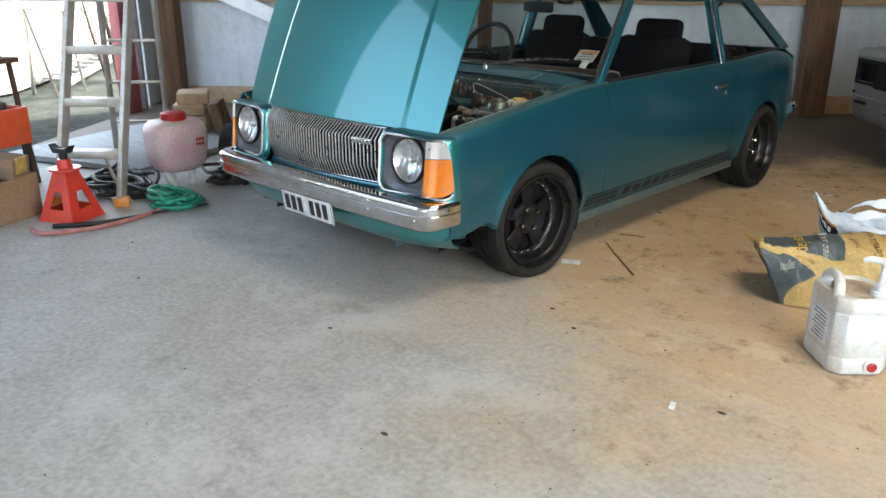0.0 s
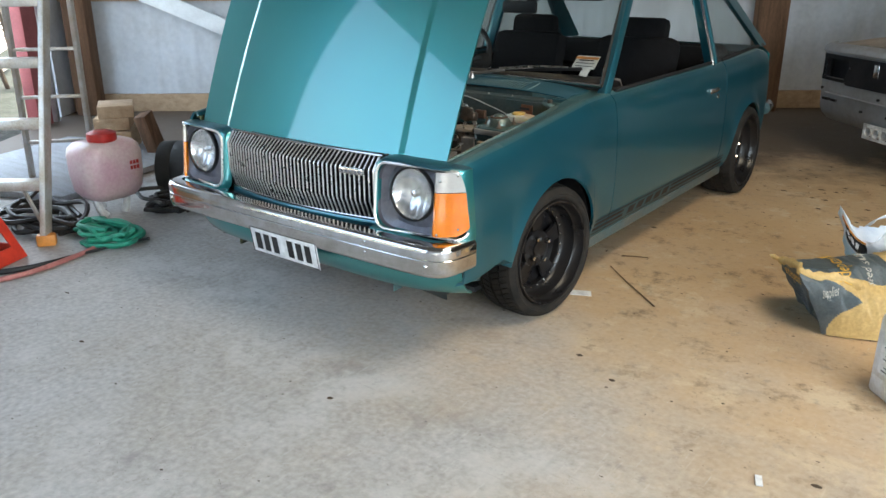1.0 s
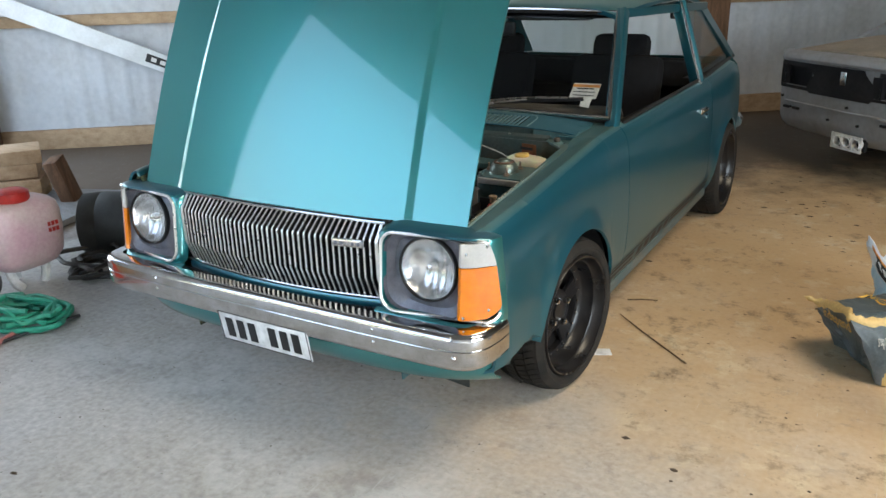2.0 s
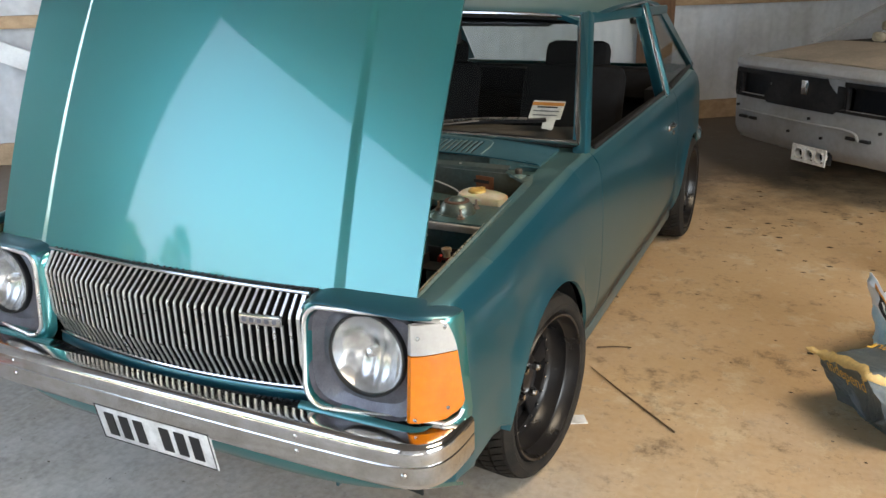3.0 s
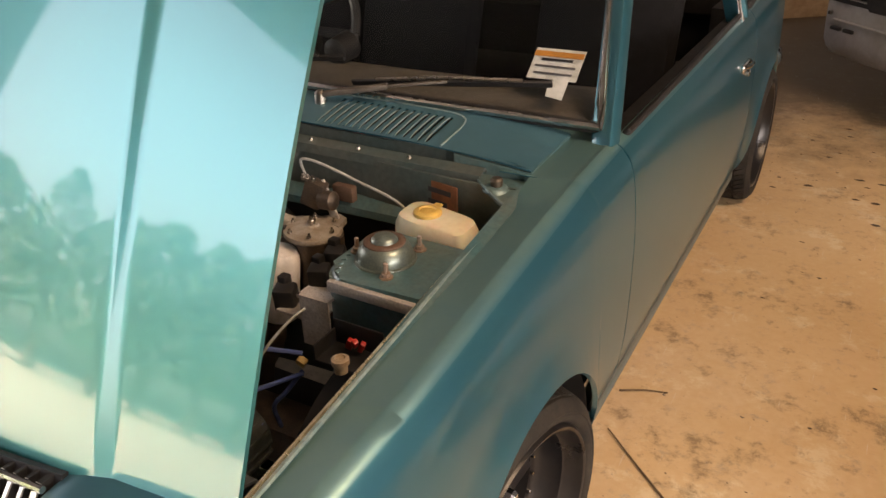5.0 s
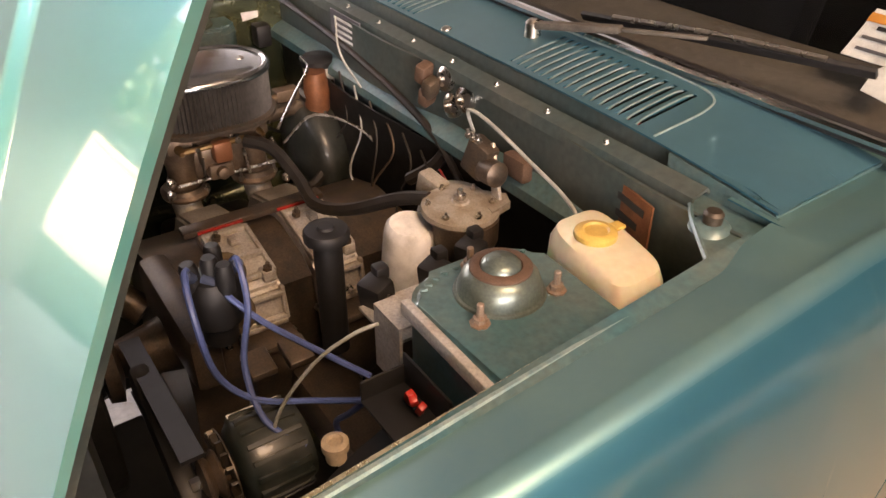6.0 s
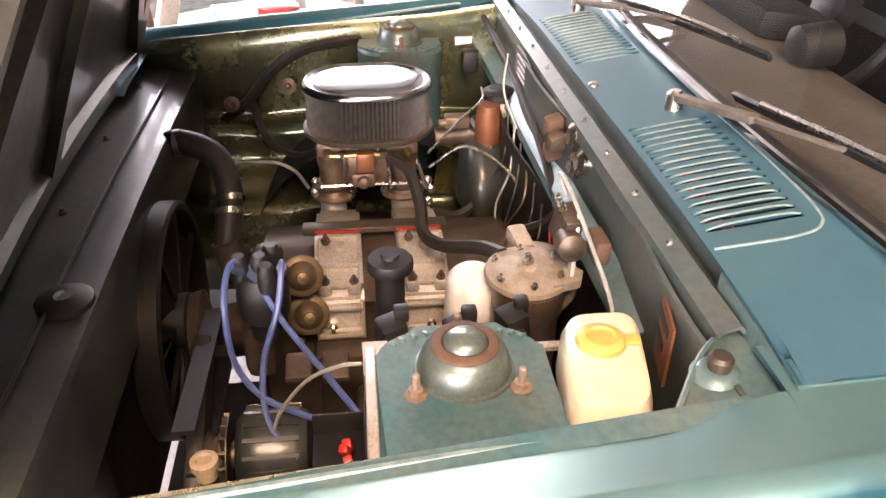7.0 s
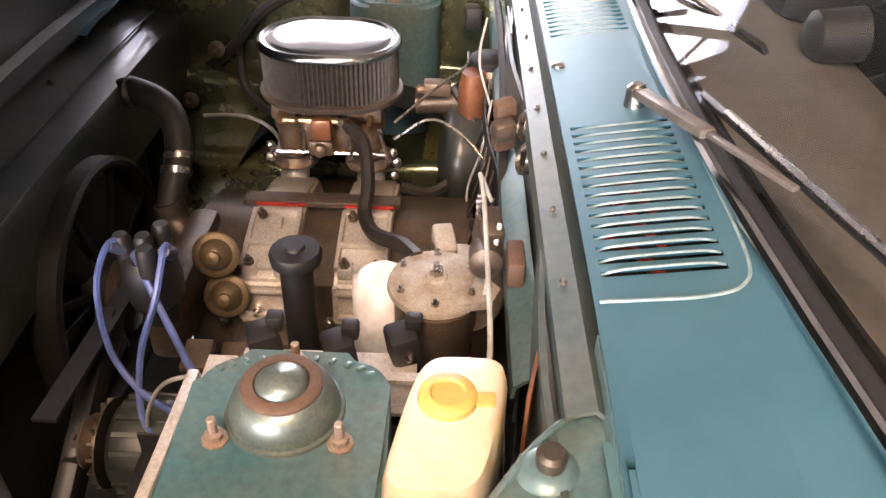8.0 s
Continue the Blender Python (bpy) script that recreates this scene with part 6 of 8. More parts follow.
    for sgn in (-1, 1):
        P("side_floor_blocker", BLACK, CAR, lambda b: (box(b, (XC + sgn * 0.40, 0.43, 0.19), (0.36, 0.24, 0.006), pose(0, 0, 0, 6, 0, 0), 0.002), box(b, (XC + sgn * 0.50, 0.60, 0.30), (0.10, 0.30, 0.012), pose(0, 0, 0, 0, sgn * 25, 0), 0.004)))
    P("crossmember", DARKPAINT, CAR, lambda b: box(b, (0.0, 0.78, 0.17), (1.0, 0.16, 0.08), None, 0.02))
    P("steering_box", DIRTY, CAR, lambda b: box(b, (-0.38, 0.72, 0.33), (0.12, 0.2, 0.14), None, 0.02))
    P("gearbox", DIRTY, CAR, lambda b: tube(b, [(-0.1, 0.95, 0.35), (-0.08, 1.03, 0.33)], 0.16, 20))
    P("engine_mount", DIRTY, CAR, lambda b: box(b, (0.27, 0.72, 0.32), (0.34, 0.10, 0.10), None, 0.02))


bay_fittings()


def bonnet_underside():
    d = Vector((0, 0.397, 0.918))
    n = Vector((0, 0.918, -0.397))
    o = Vector((XC, 0.175, 0.708)) + n * 0.016

    def q(x, s, h):
        return o + Vector((x, 0, 0)) + d * s + n * (h + 0.035 * (x / 0.69) ** 2 + bonnet_bend(x, s) - 0.02 * math.sin(math.pi * s / 0.9))
    P("inner_skin", BLACKPAINT, BONNET, lambda b: thicken_grid(b, [[q(x, s, 0.0) for x in np.linspace(-0.60, 0.60, 17)] for s in np.linspace(0.015, 0.885, 13)], 0.003))
    for x0, s0, x1, s1, w in ((-0.58, 0.04, 0.58, 0.04, 0.06), (-0.56, 0.85, 0.56, 0.85, 0.07), (-0.58, 0.05, -0.56, 0.85, 0.06), (0.58, 0.05, 0.56, 0.85, 0.06), (-0.58, 0.06, -0.12, 0.84, 0.05), (0.58, 0.06, 0.12, 0.84, 0.05), (0.0, 0.06, 0.0, 0.84, 0.05)):
        line = [(x0 + (x1 - x0) * k / 8, s0 + (s1 - s0) * k / 8) for k in range(9)]
        across = Vector((s1 - s0, -(x1 - x0), 0)).normalized()

        def rib(b):
            rows = []
            for x, s in line:
                rows.append([q(x + across.x * w * g, s + across.y * w * g, h) for g, h in ((-0.5, 0.0), (-0.4, 0.018), (0.4, 0.018), (0.5, 0.0))])
            grid(b, rows)
            thicken(b, 0.002)
        P("stiffening_rib", BLACKPAINT, BONNET, rib)


bonnet_underside()


# ---- cabin and trim of the hatchback ----
def cabin():
    DASH = mat("dusty_dash", (0.10, 0.085, 0.072), 0.75, grain=0.35, scale=8, second=(0.07, 0.06, 0.052), bump=0.0006)
    D = P("dashboard", DASH, CAR, lambda b: thicken_grid(b, [[(XC + x, y - 0.05 * (1 - (x / 0.66) ** 2), z) for x in np.linspace(-0.66, 0.66, 15)] for y, z in ((1.30, 0.845), (1.36, 0.862), (1.45, 0.868), (1.52, 0.855), (1.55, 0.82), (1.55, 0.60))], 0.01), "dusty grey-brown dashboard")
    P("instrument_hood", TRIM, D, lambda b: box(b, (-0.34, 1.47, 0.885), (0.38, 0.14, 0.06), pose(0, 0, 0, -8, 0, 0), 0.025))
    P("gauge_pod", BLACK, D, lambda b: lathe(b, (-0.02, 1.40, 0.895), (0, 1, 0.1), ((0.02, -0.01), (0.034, 0), (0.036, 0.06), (0.03, 0.062)), 24))
    S = P("steering_wheel", BLACK, CAR, lambda b: tube(b, [Vector((-0.34, 1.68, 0.87)) + 0.185 * (Vector((1, 0, 0)) * math.cos(a) + Vector((0, 0.42, 0.907)) * math.sin(a)) for a in np.linspace(0, 2 * math.pi, 33)], 0.014, 8, smooth=False))
    P("spoke", BLACK, S, lambda b: beam(b, (-0.52, 1.685, 0.865), (-0.16, 1.685, 0.865), 0.03, 0.012, (0, 0.9, -0.4), 0.004))
    P("hub", BLACK, S, lambda b: lathe(b, (-0.34, 1.66, 0.868), (0, -0.9, 0.42), ((0.05, -0.02), (0.05, 0.02), (0.03, 0.03)), 18))
    for x in (-0.33, 0.37):
        T = P("front_seat", CLOTH, CAR, lambda b: (box(b, (x, 2.02, 0.45), (0.48, 0.52, 0.16), pose(0, 0, 0, 6, 0, 0), 0.05)))
        P("backrest", CLOTH, T, lambda b: (box(b, (x, 2.33, 0.70), (0.47, 0.13, 0.56), pose(0, 0, 0, -16, 0, 0), 0.05)))
        P("headrest", CLOTH, T, lambda b: (box(b, (x, 2.435, 0.972), (0.30, 0.09, 0.20), pose(0, 0, 0, -12, 0, 0), 0.04)))
    R = P("rear_seat", CLOTH, CAR, lambda b: box(b, (XC, 2.85, 0.44), (1.2, 0.45, 0.16), None, 0.05))
    P("bench_top", CLOTH, R, lambda b: box(b, (XC, 3.02, 0.80), (1.22, 0.14, 0.16), pose(0, 0, 0, -12, 0, 0), 0.05))
    P("backrest", CLOTH, R, lambda b: box(b, (XC, 3.08, 0.68), (1.2, 0.12, 0.42), pose(0, 0, 0, -18, 0, 0), 0.04))
    P("load_cover", TRIM, CAR, lambda b: box(b, (XC, 3.33, 0.80), (1.28, 0.42, 0.03), None, 0.01))
    P("headlining", TRIM, CAR, lambda b: thicken_grid(b, [[(XC + g * 0.56, y, z) for g in (-1, -0.5, 0, 0.5, 1)] for y, z in ((1.70, 1.20), (2.2, 1.225), (2.8, 1.205), (3.03, 1.165))], 0.01))
    M = P("rear_view_mirror", BLACK, CAR, lambda b: box(b, (XC + 0.0, 1.70, 1.145), (0.20, 0.03, 0.06), None, 0.012))
    P("stalk", BLACK, M, lambda b: tube(b, [(XC, 1.70, 1.15), (XC, 1.69, 1.20)], 0.007, 6))
    for sx in (1, -1):
        P("sun_visor", TRIM, CAR, lambda b: box(b, (XC + sx * 0.28, 1.75, 1.195), (0.36, 0.14, 0.015), pose(0, 0, 0, 5, 0, 0), 0.006))
        P("grab_handle", BLACK, CAR, lambda b: tube(b, [(XC + sx * 0.55, 2.62, 1.165), (XC + sx * 0.54, 2.66, 1.14), (XC + sx * 0.54, 2.78, 1.14), (XC + sx * 0.55, 2.82, 1.165)], 0.009, 6))
    # windscreen rubber and bright inner frame
    def edge(f, g, dx=0.0):
        w = 0.70 + (0.575 - 0.70) * f
        return Vector((XC + (w + dx) * g, 1.205 + 0.425 * f + 0.06 * g * g - 0.004, 0.865 + 0.36 * f - 0.02 * g * g + 0.006))
    loop = [edge(0, g) for g in np.linspace(-1, 1, 15)] + [edge(f, 1) for f in np.linspace(0.1, 0.9, 8)] + [edge(1, g) for g in np.linspace(1, -1, 15)] + [edge(f, -1) for f in np.linspace(0.9, 0, 9)]
    P("windscreen_rubber", BLACK, CAR, lambda b: tube(b, loop, 0.013, 8, smooth=False))
    P("windscreen_trim", CHROME, CAR, lambda b: tube(b, [p + Vector((0, -0.013, 0.005)) for p in loop], 0.0072, 8, smooth=False))
    P("paper_tag", WHITE, CAR, lambda b: prism(b, [(x, 1.403 - 0.425 / 0.36 * (0.948 - z) - 0.03 * (0.634 - x), z + 0.012) for x, z in ((0.585, 0.899), (0.618, 0.899), (0.618, 0.868), (0.580, 0.872), (0.578, 0.892))], (0, 0, 0), (0, -0.001, 0.001)), "small white paper tag", 0)
    K = P("windscreen_label", WHITE, CAR, lambda b: thicken_grid(b, [[(x, 1.407 - 0.425 / 0.36 * (0.948 - z) - 0.03 * (0.634 - x), z + 0.012) for x in (0.522, 0.632)] for z in (0.948, 0.898)], 0.0015), "white inspection label with an orange band", 0)
    for i, (h, w, m) in enumerate(((0.009, 0.11, ORANGEP), (0.004, 0.07, INK), (0.003, 0.09, BEZEL), (0.003, 0.085, BEZEL))):
        z = 0.944 - 0.0115 * i
        P("label_bar", m, K, lambda b: thicken_grid(b, [[(x, 1.4035 - 0.425 / 0.36 * (0.948 - zz) - 0.03 * (0.634 - x), zz + 0.0125) for x in (0.577 - w / 2, 0.577 + w / 2)] for zz in (z, z - h)], 0.0006), "", 0)
    # sides: handle, stripes with plain blocks, door seam lock, seal
    for sx in (1, -1):
        X = lambda x: XC + sx * x
        H = P("door_handle", CHROME, CAR, lambda b: (box(b, (X(0.795), 2.40, 0.712), (0.014, 0.11, 0.026), None, 0.005), tube(b, [(X(0.80), 2.36, 0.715), (X(0.812), 2.38, 0.717), (X(0.812), 2.43, 0.717), (X(0.80), 2.45, 0.715)], 0.005, 6)))
        P("door_lock", CHROME, CAR, lambda b: lathe(b, (X(0.793), 2.46, 0.675), (sx, 0, 0), ((0.012, 0), (0.012, 0.008), (0.008, 0.01)), 14))
        for z0, z1, ya, yb in ((0.302, 0.308, 1.10, 2.72), (0.280, 0.293, 1.95, 2.72), (0.256, 0.270, 1.95, 2.72), (0.280, 0.293, 1.10, 1.40), (0.256, 0.270, 1.10, 1.40), (0.238, 0.244, 1.10, 2.72)):
            P("sill_stripe", BLACK, CAR, lambda b: grid(b, [[(X(side_x(y) + 0.003 - 0.0 + lerp(z, (0.20, 0.25, 0.33, 0.44), (-0.052, -0.028, -0.006, 0.0))), y, z) for y in np.linspace(ya, yb, 14)] for z in np.linspace(z0, z1, 4)]))
        for k in range(5):
            P("stripe_block", BLACK, CAR, lambda b: grid(b, [[(X(side_x(y) + 0.003 + lerp(z, (0.20, 0.25, 0.33, 0.44), (-0.052, -0.028, -0.006, 0.0))), y + (z - 0.27) * 0.3, z) for y in (1.45 + 0.10 * k, 1.52 + 0.10 * k)] for z in (0.254, 0.27, 0.291)]))
        # grey-green sill: dust, with the floor's reflection put into the colour
        P("sill", mat("dusty_floor_tinted_sill", (0.060, 0.085, 0.082), 0.5, 0.2, grain=0.4, scale=8, second=(0.10, 0.095, 0.075)) if "dusty_floor_tinted_sill" not in bpy.data.materials else bpy.data.materials["dusty_floor_tinted_sill"], CAR, lambda b: beam(b, (X(0.735), 1.07, 0.198), (X(0.735), 2.76, 0.205), 0.05, 0.05, bevel=0.012))
        P("rear_lamp", REDP, CAR, lambda b: box(b, (X(0.62), 3.725, 0.62), (0.14, 0.03, 0.20), None, 0.01))
        for cy, cz, r_ in ARCHES:
            P("arch_liner", BLACK, CAR, lambda b: grid(b, [[(X(xx), cy + (r_ + 0.004) * math.cos(a), cz + (r_ + 0.004) * math.sin(a)) for a in np.linspace(-0.35, math.pi - 0.25, 31)] for xx in (0.45, 0.782)]))
    P("rear_bumper", CHROME, CAR, lambda b: tube(b, [(XC + 0.735, 3.60, 0.45), (XC + 0.72, 3.70, 0.45), (XC + 0.64, 3.76, 0.45), (XC, 3.78, 0.45), (XC - 0.64, 3.76, 0.45), (XC - 0.72, 3.70, 0.45), (XC - 0.735, 3.60, 0.45)], 0.04, 10))
    # bumper bolts and front details
    for x, z in ((0.722, 0.402), (0.468, 0.440), (0.468, 0.403), (-0.428, 0.440), (-0.428, 0.403), (-0.682, 0.402)):
        yb = lerp(abs(x - XC), (0.0, 0.2, 0.4, 0.55, 0.66, 0.715), (0.056, 0.0565, 0.0585, 0.062, 0.067, 0.075)) - 0.0245
        P("bumper_bolt", CHROME, CAR, lambda b: lathe(b, (x, yb, z), (0, -1, 0), ((0.0085, -0.004), (0.008, 0.002), (0.005, 0.005), (0, 0.006)), 14, False))
    for x0, x1 in ((-0.42, -0.12), (0.20, 0.56)):
        P("valance_slot", BLACK, CAR, lambda b: box(b, ((x0 + x1) / 2, 0.098, 0.352), (x1 - x0, 0.012, 0.026), None, 0.005))
    P("bumper_grille", BLACK, CAR, lambda b: (box(b, (XC, 0.100, 0.444), (0.84, 0.05, 0.010)), [box(b, (XC + x, 0.098 + 0.045 * (x / 0.42) ** 2, 0.4535), (0.008, 0.010, 0.006)) for x in np.linspace(-0.41, 0.41, 60)]))


cabin()


# ---- the stripped coupe behind ----
def coupe():
    PRIMER = mat("grey_white_primer", (0.26, 0.265, 0.28), 0.5, grain=0.2, scale=2.2, second=(0.20, 0.19, 0.185))
    FILLER = mat("tan_filler", (0.23, 0.195, 0.155), 0.7, grain=0.3, scale=4, second=(0.34, 0.28, 0.22))
    SOOT = mat("black_primer", (0.010, 0.010, 0.012), 0.8, spec=0.15, grain=0.3, scale=5, second=(0.028, 0.028, 0.029))
    o, rt, fw = Vector((1.365, 4.146, 0)), Vector((0.7229, -0.6909, 0)), Vector((0.6909, 0.7229, 0))
    K = thing("stripped_coupe", o + fw * 2.0, "stripped coupe body in grey and black primer, tail lamps removed", "car")

    def W(a, f, z):
        return o + rt * a + fw * f + Vector((0, 0, z))
    def round_off(a):
        """How the tail bows back in plan and turns into the flanks."""
        return -0.035 * (1 - (abs(a) / 0.72) ** 3) + 0.085 * max(0.0, (abs(a) - 0.58) / 0.14) ** 2
    # lower body: closed sections from tail to nose
    def body(b):
        rows = []
        for f, w, lo, hi in ((0.05, 0.715, 0.27, 0.785), (0.07, 0.738, 0.26, 0.80), (0.11, 0.757, 0.27, 0.812), (0.18, 0.772, 0.28, 0.818), (0.4, 0.785, 0.27, 0.83), (0.9, 0.80, 0.25, 0.85), (2.0, 0.80, 0.22, 0.86), (3.3, 0.79, 0.25, 0.83), (4.0, 0.74, 0.30, 0.76)):
            sec = [(-w + 0.10, hi), (-w + 0.03, hi - 0.03), (-w - 0.0, hi - 0.12), (-w - 0.012, 0.55), (-w + 0.005, lo + 0.10), (-w + 0.06, lo), (0, lo - 0.02), (w - 0.06, lo), (w - 0.005, lo + 0.10), (w + 0.012, 0.55), (w, hi - 0.12), (w - 0.03, hi - 0.03), (w - 0.10, hi), (0.0, hi + 0.012)]
            rows.append([W(a, f, z) for a, z in sec])
        R = grid(b, rows, True)
        b.faces.new(R[-1])
    P("body", PRIMER, K, body, "pale primer body")

    # tail panel with four lamp openings: a frame of strips round real recesses
    holes = ((-0.685, -0.60), (-0.575, -0.30), (0.30, 0.575), (0.60, 0.685))
    z0, z1 = 0.585, 0.715

    def tail(b):
        cuts = [-0.72] + [v for h in holes for v in h] + [0.72]

        def sheet(a0, a1, za, zb, n):
            grid(b, [[W(a0 + (a1 - a0) * i / n, -0.03 + round_off(a0 + (a1 - a0) * i / n) + 0.05 * (z - 0.62) ** 2 * 4 + 2.2 * max(0.0, 0.36 - z) ** 2 * 4, z) for i in range(n + 1)] for z in np.linspace(za, zb, 8)])
        sheet(-0.72, 0.72, 0.27, z0, 16)
        sheet(-0.72, 0.72, z1, 0.79, 16)
        for a0, a1 in zip(cuts[0::2], cuts[1::2]):
            sheet(a0, a1, z0, z1, 4)
        bmesh.ops.remove_doubles(b, verts=b.verts, dist=0.001)
        thicken(b, 0.01)
    P("tail_panel", PRIMER, K, tail)
    for a0, a1 in holes:
        P("lamp_recess", SOOT, K, lambda b: box(b, W((a0 + a1) / 2, 0.03, 0.65), (a1 - a0 + 0.02, 0.06, 0.15), Matrix((rt, fw, (0, 0, 1))).transposed()))
        for a in (a0 + 0.003, a1 - 0.003):
            P("lamp_rim", SOOT, K, lambda b: box(b, W(a, -0.030 + round_off(a), 0.65), (0.014, 0.032, 0.134), Matrix((rt, fw, (0, 0, 1))).transposed(), 0.003))
    P("black_patch", SOOT, K, lambda b: grid(b, [[W(a, -0.048 + round_off(a) + 0.05 * (z - 0.62) ** 2 * 4, z) for a in np.linspace(-0.31 + 0.03 * math.sin(40 * z), 0.22 + 0.06 * math.sin(23 * z), 10)] for z in np.linspace(0.55, 0.745, 9)]))
    for a0, a1, za, zb in ((-0.70, -0.30, 0.716, 0.745), (0.28, 0.70, 0.716, 0.742), (-0.70, -0.30, 0.562, 0.584), (0.24, 0.69, 0.566, 0.584), (-0.599, -0.576, 0.585, 0.715), (0.576, 0.599, 0.585, 0.715), (0.235, 0.299, 0.585, 0.715)):
        P("black_band", SOOT, K, lambda b: grid(b, [[W(a, -0.048 + round_off(a) + 0.05 * (z - 0.62) ** 2 * 4, z) for a in np.linspace(a0, a1, 8)] for z in np.linspace(za, zb, 3)]))
    def back(a):
        return -0.03 + round_off(a)
    P("tail_lip", PRIMER, K, lambda b: thicken_grid(b, [[W(a * w, back(a) + df, z + 0.006 * (1 - (a / 0.72) ** 2)) for a in np.linspace(-0.71, 0.71, 17)] for df, z, w in ((0.004, 0.742, 0.985), (-0.022, 0.748, 1.0), (-0.034, 0.765, 1.0), (-0.030, 0.790, 1.0), (-0.012, 0.806, 1.0), (0.05, 0.816, 0.99))], 0.006), "grey deck lip over the lamp panel")
    P("lid_gap", SOOT, K, lambda b: tube(b, [W(-0.62, -0.035, 0.755), W(-0.3, -0.066, 0.757), W(0.0, -0.075, 0.757), W(0.35, -0.064, 0.757), W(0.6, -0.04, 0.755)], 0.009, 6))
    P("badge", CHROME, K, lambda b: box(b, W(0.0, -0.085, 0.68), (0.05, 0.016, 0.085), Matrix((rt, fw, (0, 0, 1))).transposed(), 0.004), "small bright emblem")
    P("boot_lid", FILLER, K, lambda b: thicken_grid(b, [[W(a, f, z + 0.012 * (1 - (a / 0.6) ** 2)) for a in np.linspace(-0.58, 0.58, 9)] for f, z in ((0.02, 0.815), (0.3, 0.845), (0.62, 0.872), (0.72, 0.878))], 0.01), "tan filler on the boot lid")
    # crease and bumper slots
    P("tail_swage", PRIMER, K, lambda b: tube(b, [W(-0.55, -0.06, 0.47), W(0, -0.085, 0.47), W(0.35, -0.075, 0.47), W(0.42, -0.07, 0.42)], 0.009, 6))
    for a in (-0.52, -0.43, 0.36, 0.46):
        P("bumper_slot", SOOT, K, lambda b: box(b, W(a, -0.062, 0.43), (0.065, 0.03, 0.018), Matrix((rt, fw, (0, 0, 1))).transposed(), 0.004))
    for a, z in ((-0.58, 0.50), (0.05, 0.50), (-0.1, 0.40), (0.16, 0.40), (0.55, 0.49), (0.60, 0.62)):
        P("bolt_hole", SOOT, K, lambda b: lathe(b, W(a, -0.058 - 0.025 * (1 - (abs(a) / 0.72) ** 3), z), -fw, ((0.009, -0.01), (0.009, 0.003), (0.0, 0.003)), 10, False))
    # exhaust plate with three holes
    def plate(b):
        cs = (0.005, 0.085, 0.165)
        for c in cs:
            lathe(b, W(c, -0.075, 0.282), -fw, ((0.033, 0.0), (0.036, 0.006), (0.033, 0.008), (0.030, 0.006), (0.030, -0.05)), 20, False)
        for a0, a1 in zip((-0.05, 0.038, 0.118, 0.198), (-0.028, 0.052, 0.132, 0.215)):
            box(b, W((a0 + a1) / 2, -0.075, 0.282), (a1 - a0, 0.006, 0.10), Matrix((rt, fw, (0, 0, 1))).transposed())
        for z in (0.24, 0.324):
            box(b, W(0.083, -0.075, z), (0.265, 0.006, 0.018), Matrix((rt, fw, (0, 0, 1))).transposed())
    P("exhaust_plate", FILTERW, K, plate, "pale plate with three round holes")
    P("exhaust_dark", SOOT, K, lambda b: box(b, W(0.083, -0.03, 0.282), (0.25, 0.02, 0.09), Matrix((rt, fw, (0, 0, 1))).transposed()))
    # greenhouse
    for sx in (1, -1):
        P("roof_pillar", SOOT if sx > 0 else PRIMER, K, lambda b: prism(b, [W(sx * 0.70, 0.62, 0.865), W(sx * 0.60, 1.45, 1.22), W(sx * 0.60, 1.62, 1.22), W(sx * 0.71, 1.15, 0.865)], (0, 0, 0), rt * (-sx * 0.05)))
        P("windscreen_pillar", PRIMER, K, lambda b: beam(b, W(sx * 0.70, 2.75, 0.86), W(sx * 0.58, 2.25, 1.23), 0.05, 0.05))
        P("side_black", SOOT, K, lambda b: grid(b, [[W(sx * (0.816 + 0.002 * math.sin(9 * f)), f, z) for f in np.linspace(0.16 + 0.05 * math.sin(17 * z) + 0.03 * math.sin(41 * z), 1.5, 10)] for z in np.linspace(0.36, 0.70, 9)])) if sx > 0 else None
        for f in (0.85, 3.15):
            Wh = P("wheel", RUBBER, K, lambda b: lathe(b, W(sx * 0.72, f, 0.29), rt * sx, ((0.16, -0.09), (0.26, -0.1), (0.29, -0.08), (0.29, 0.04), (0.26, 0.06), (0.16, 0.05)), 30))
    P("roof", PRIMER, K, lambda b: thicken_grid(b, [[W(a, f, z - 0.03 * (a / 0.6) ** 2) for a in np.linspace(-0.6, 0.6, 7)] for f, z in ((1.42, 1.225), (1.7, 1.26), (2.1, 1.265), (2.3, 1.24))], 0.02))
    TAPE = mat("masking_tape", (0.30, 0.26, 0.19), 0.7, grain=0.3, scale=20)
    for i, (a, f, z, w) in enumerate(((-0.25, 0.74, 0.92, 0.09), (-0.12, 0.80, 0.95, 0.12), (0.05, 0.78, 0.93, 0.10), (-0.33, 0.90, 0.98, 0.08))):
        P("tape_wad", TAPE, K, lambda b: box(b, W(a, f, z), (w, 0.05, 0.06), Matrix((rt, fw, (0, 0, 1))).transposed() @ Matrix.Rotation(0.4 * i, 3, "Z"), 0.018))
    P("parcel_shelf", SOOT, K, lambda b: box(b, W(0, 1.05, 0.855), (1.25, 0.6, 0.03), Matrix((rt, fw, (0, 0, 1))).transposed()))


coupe()


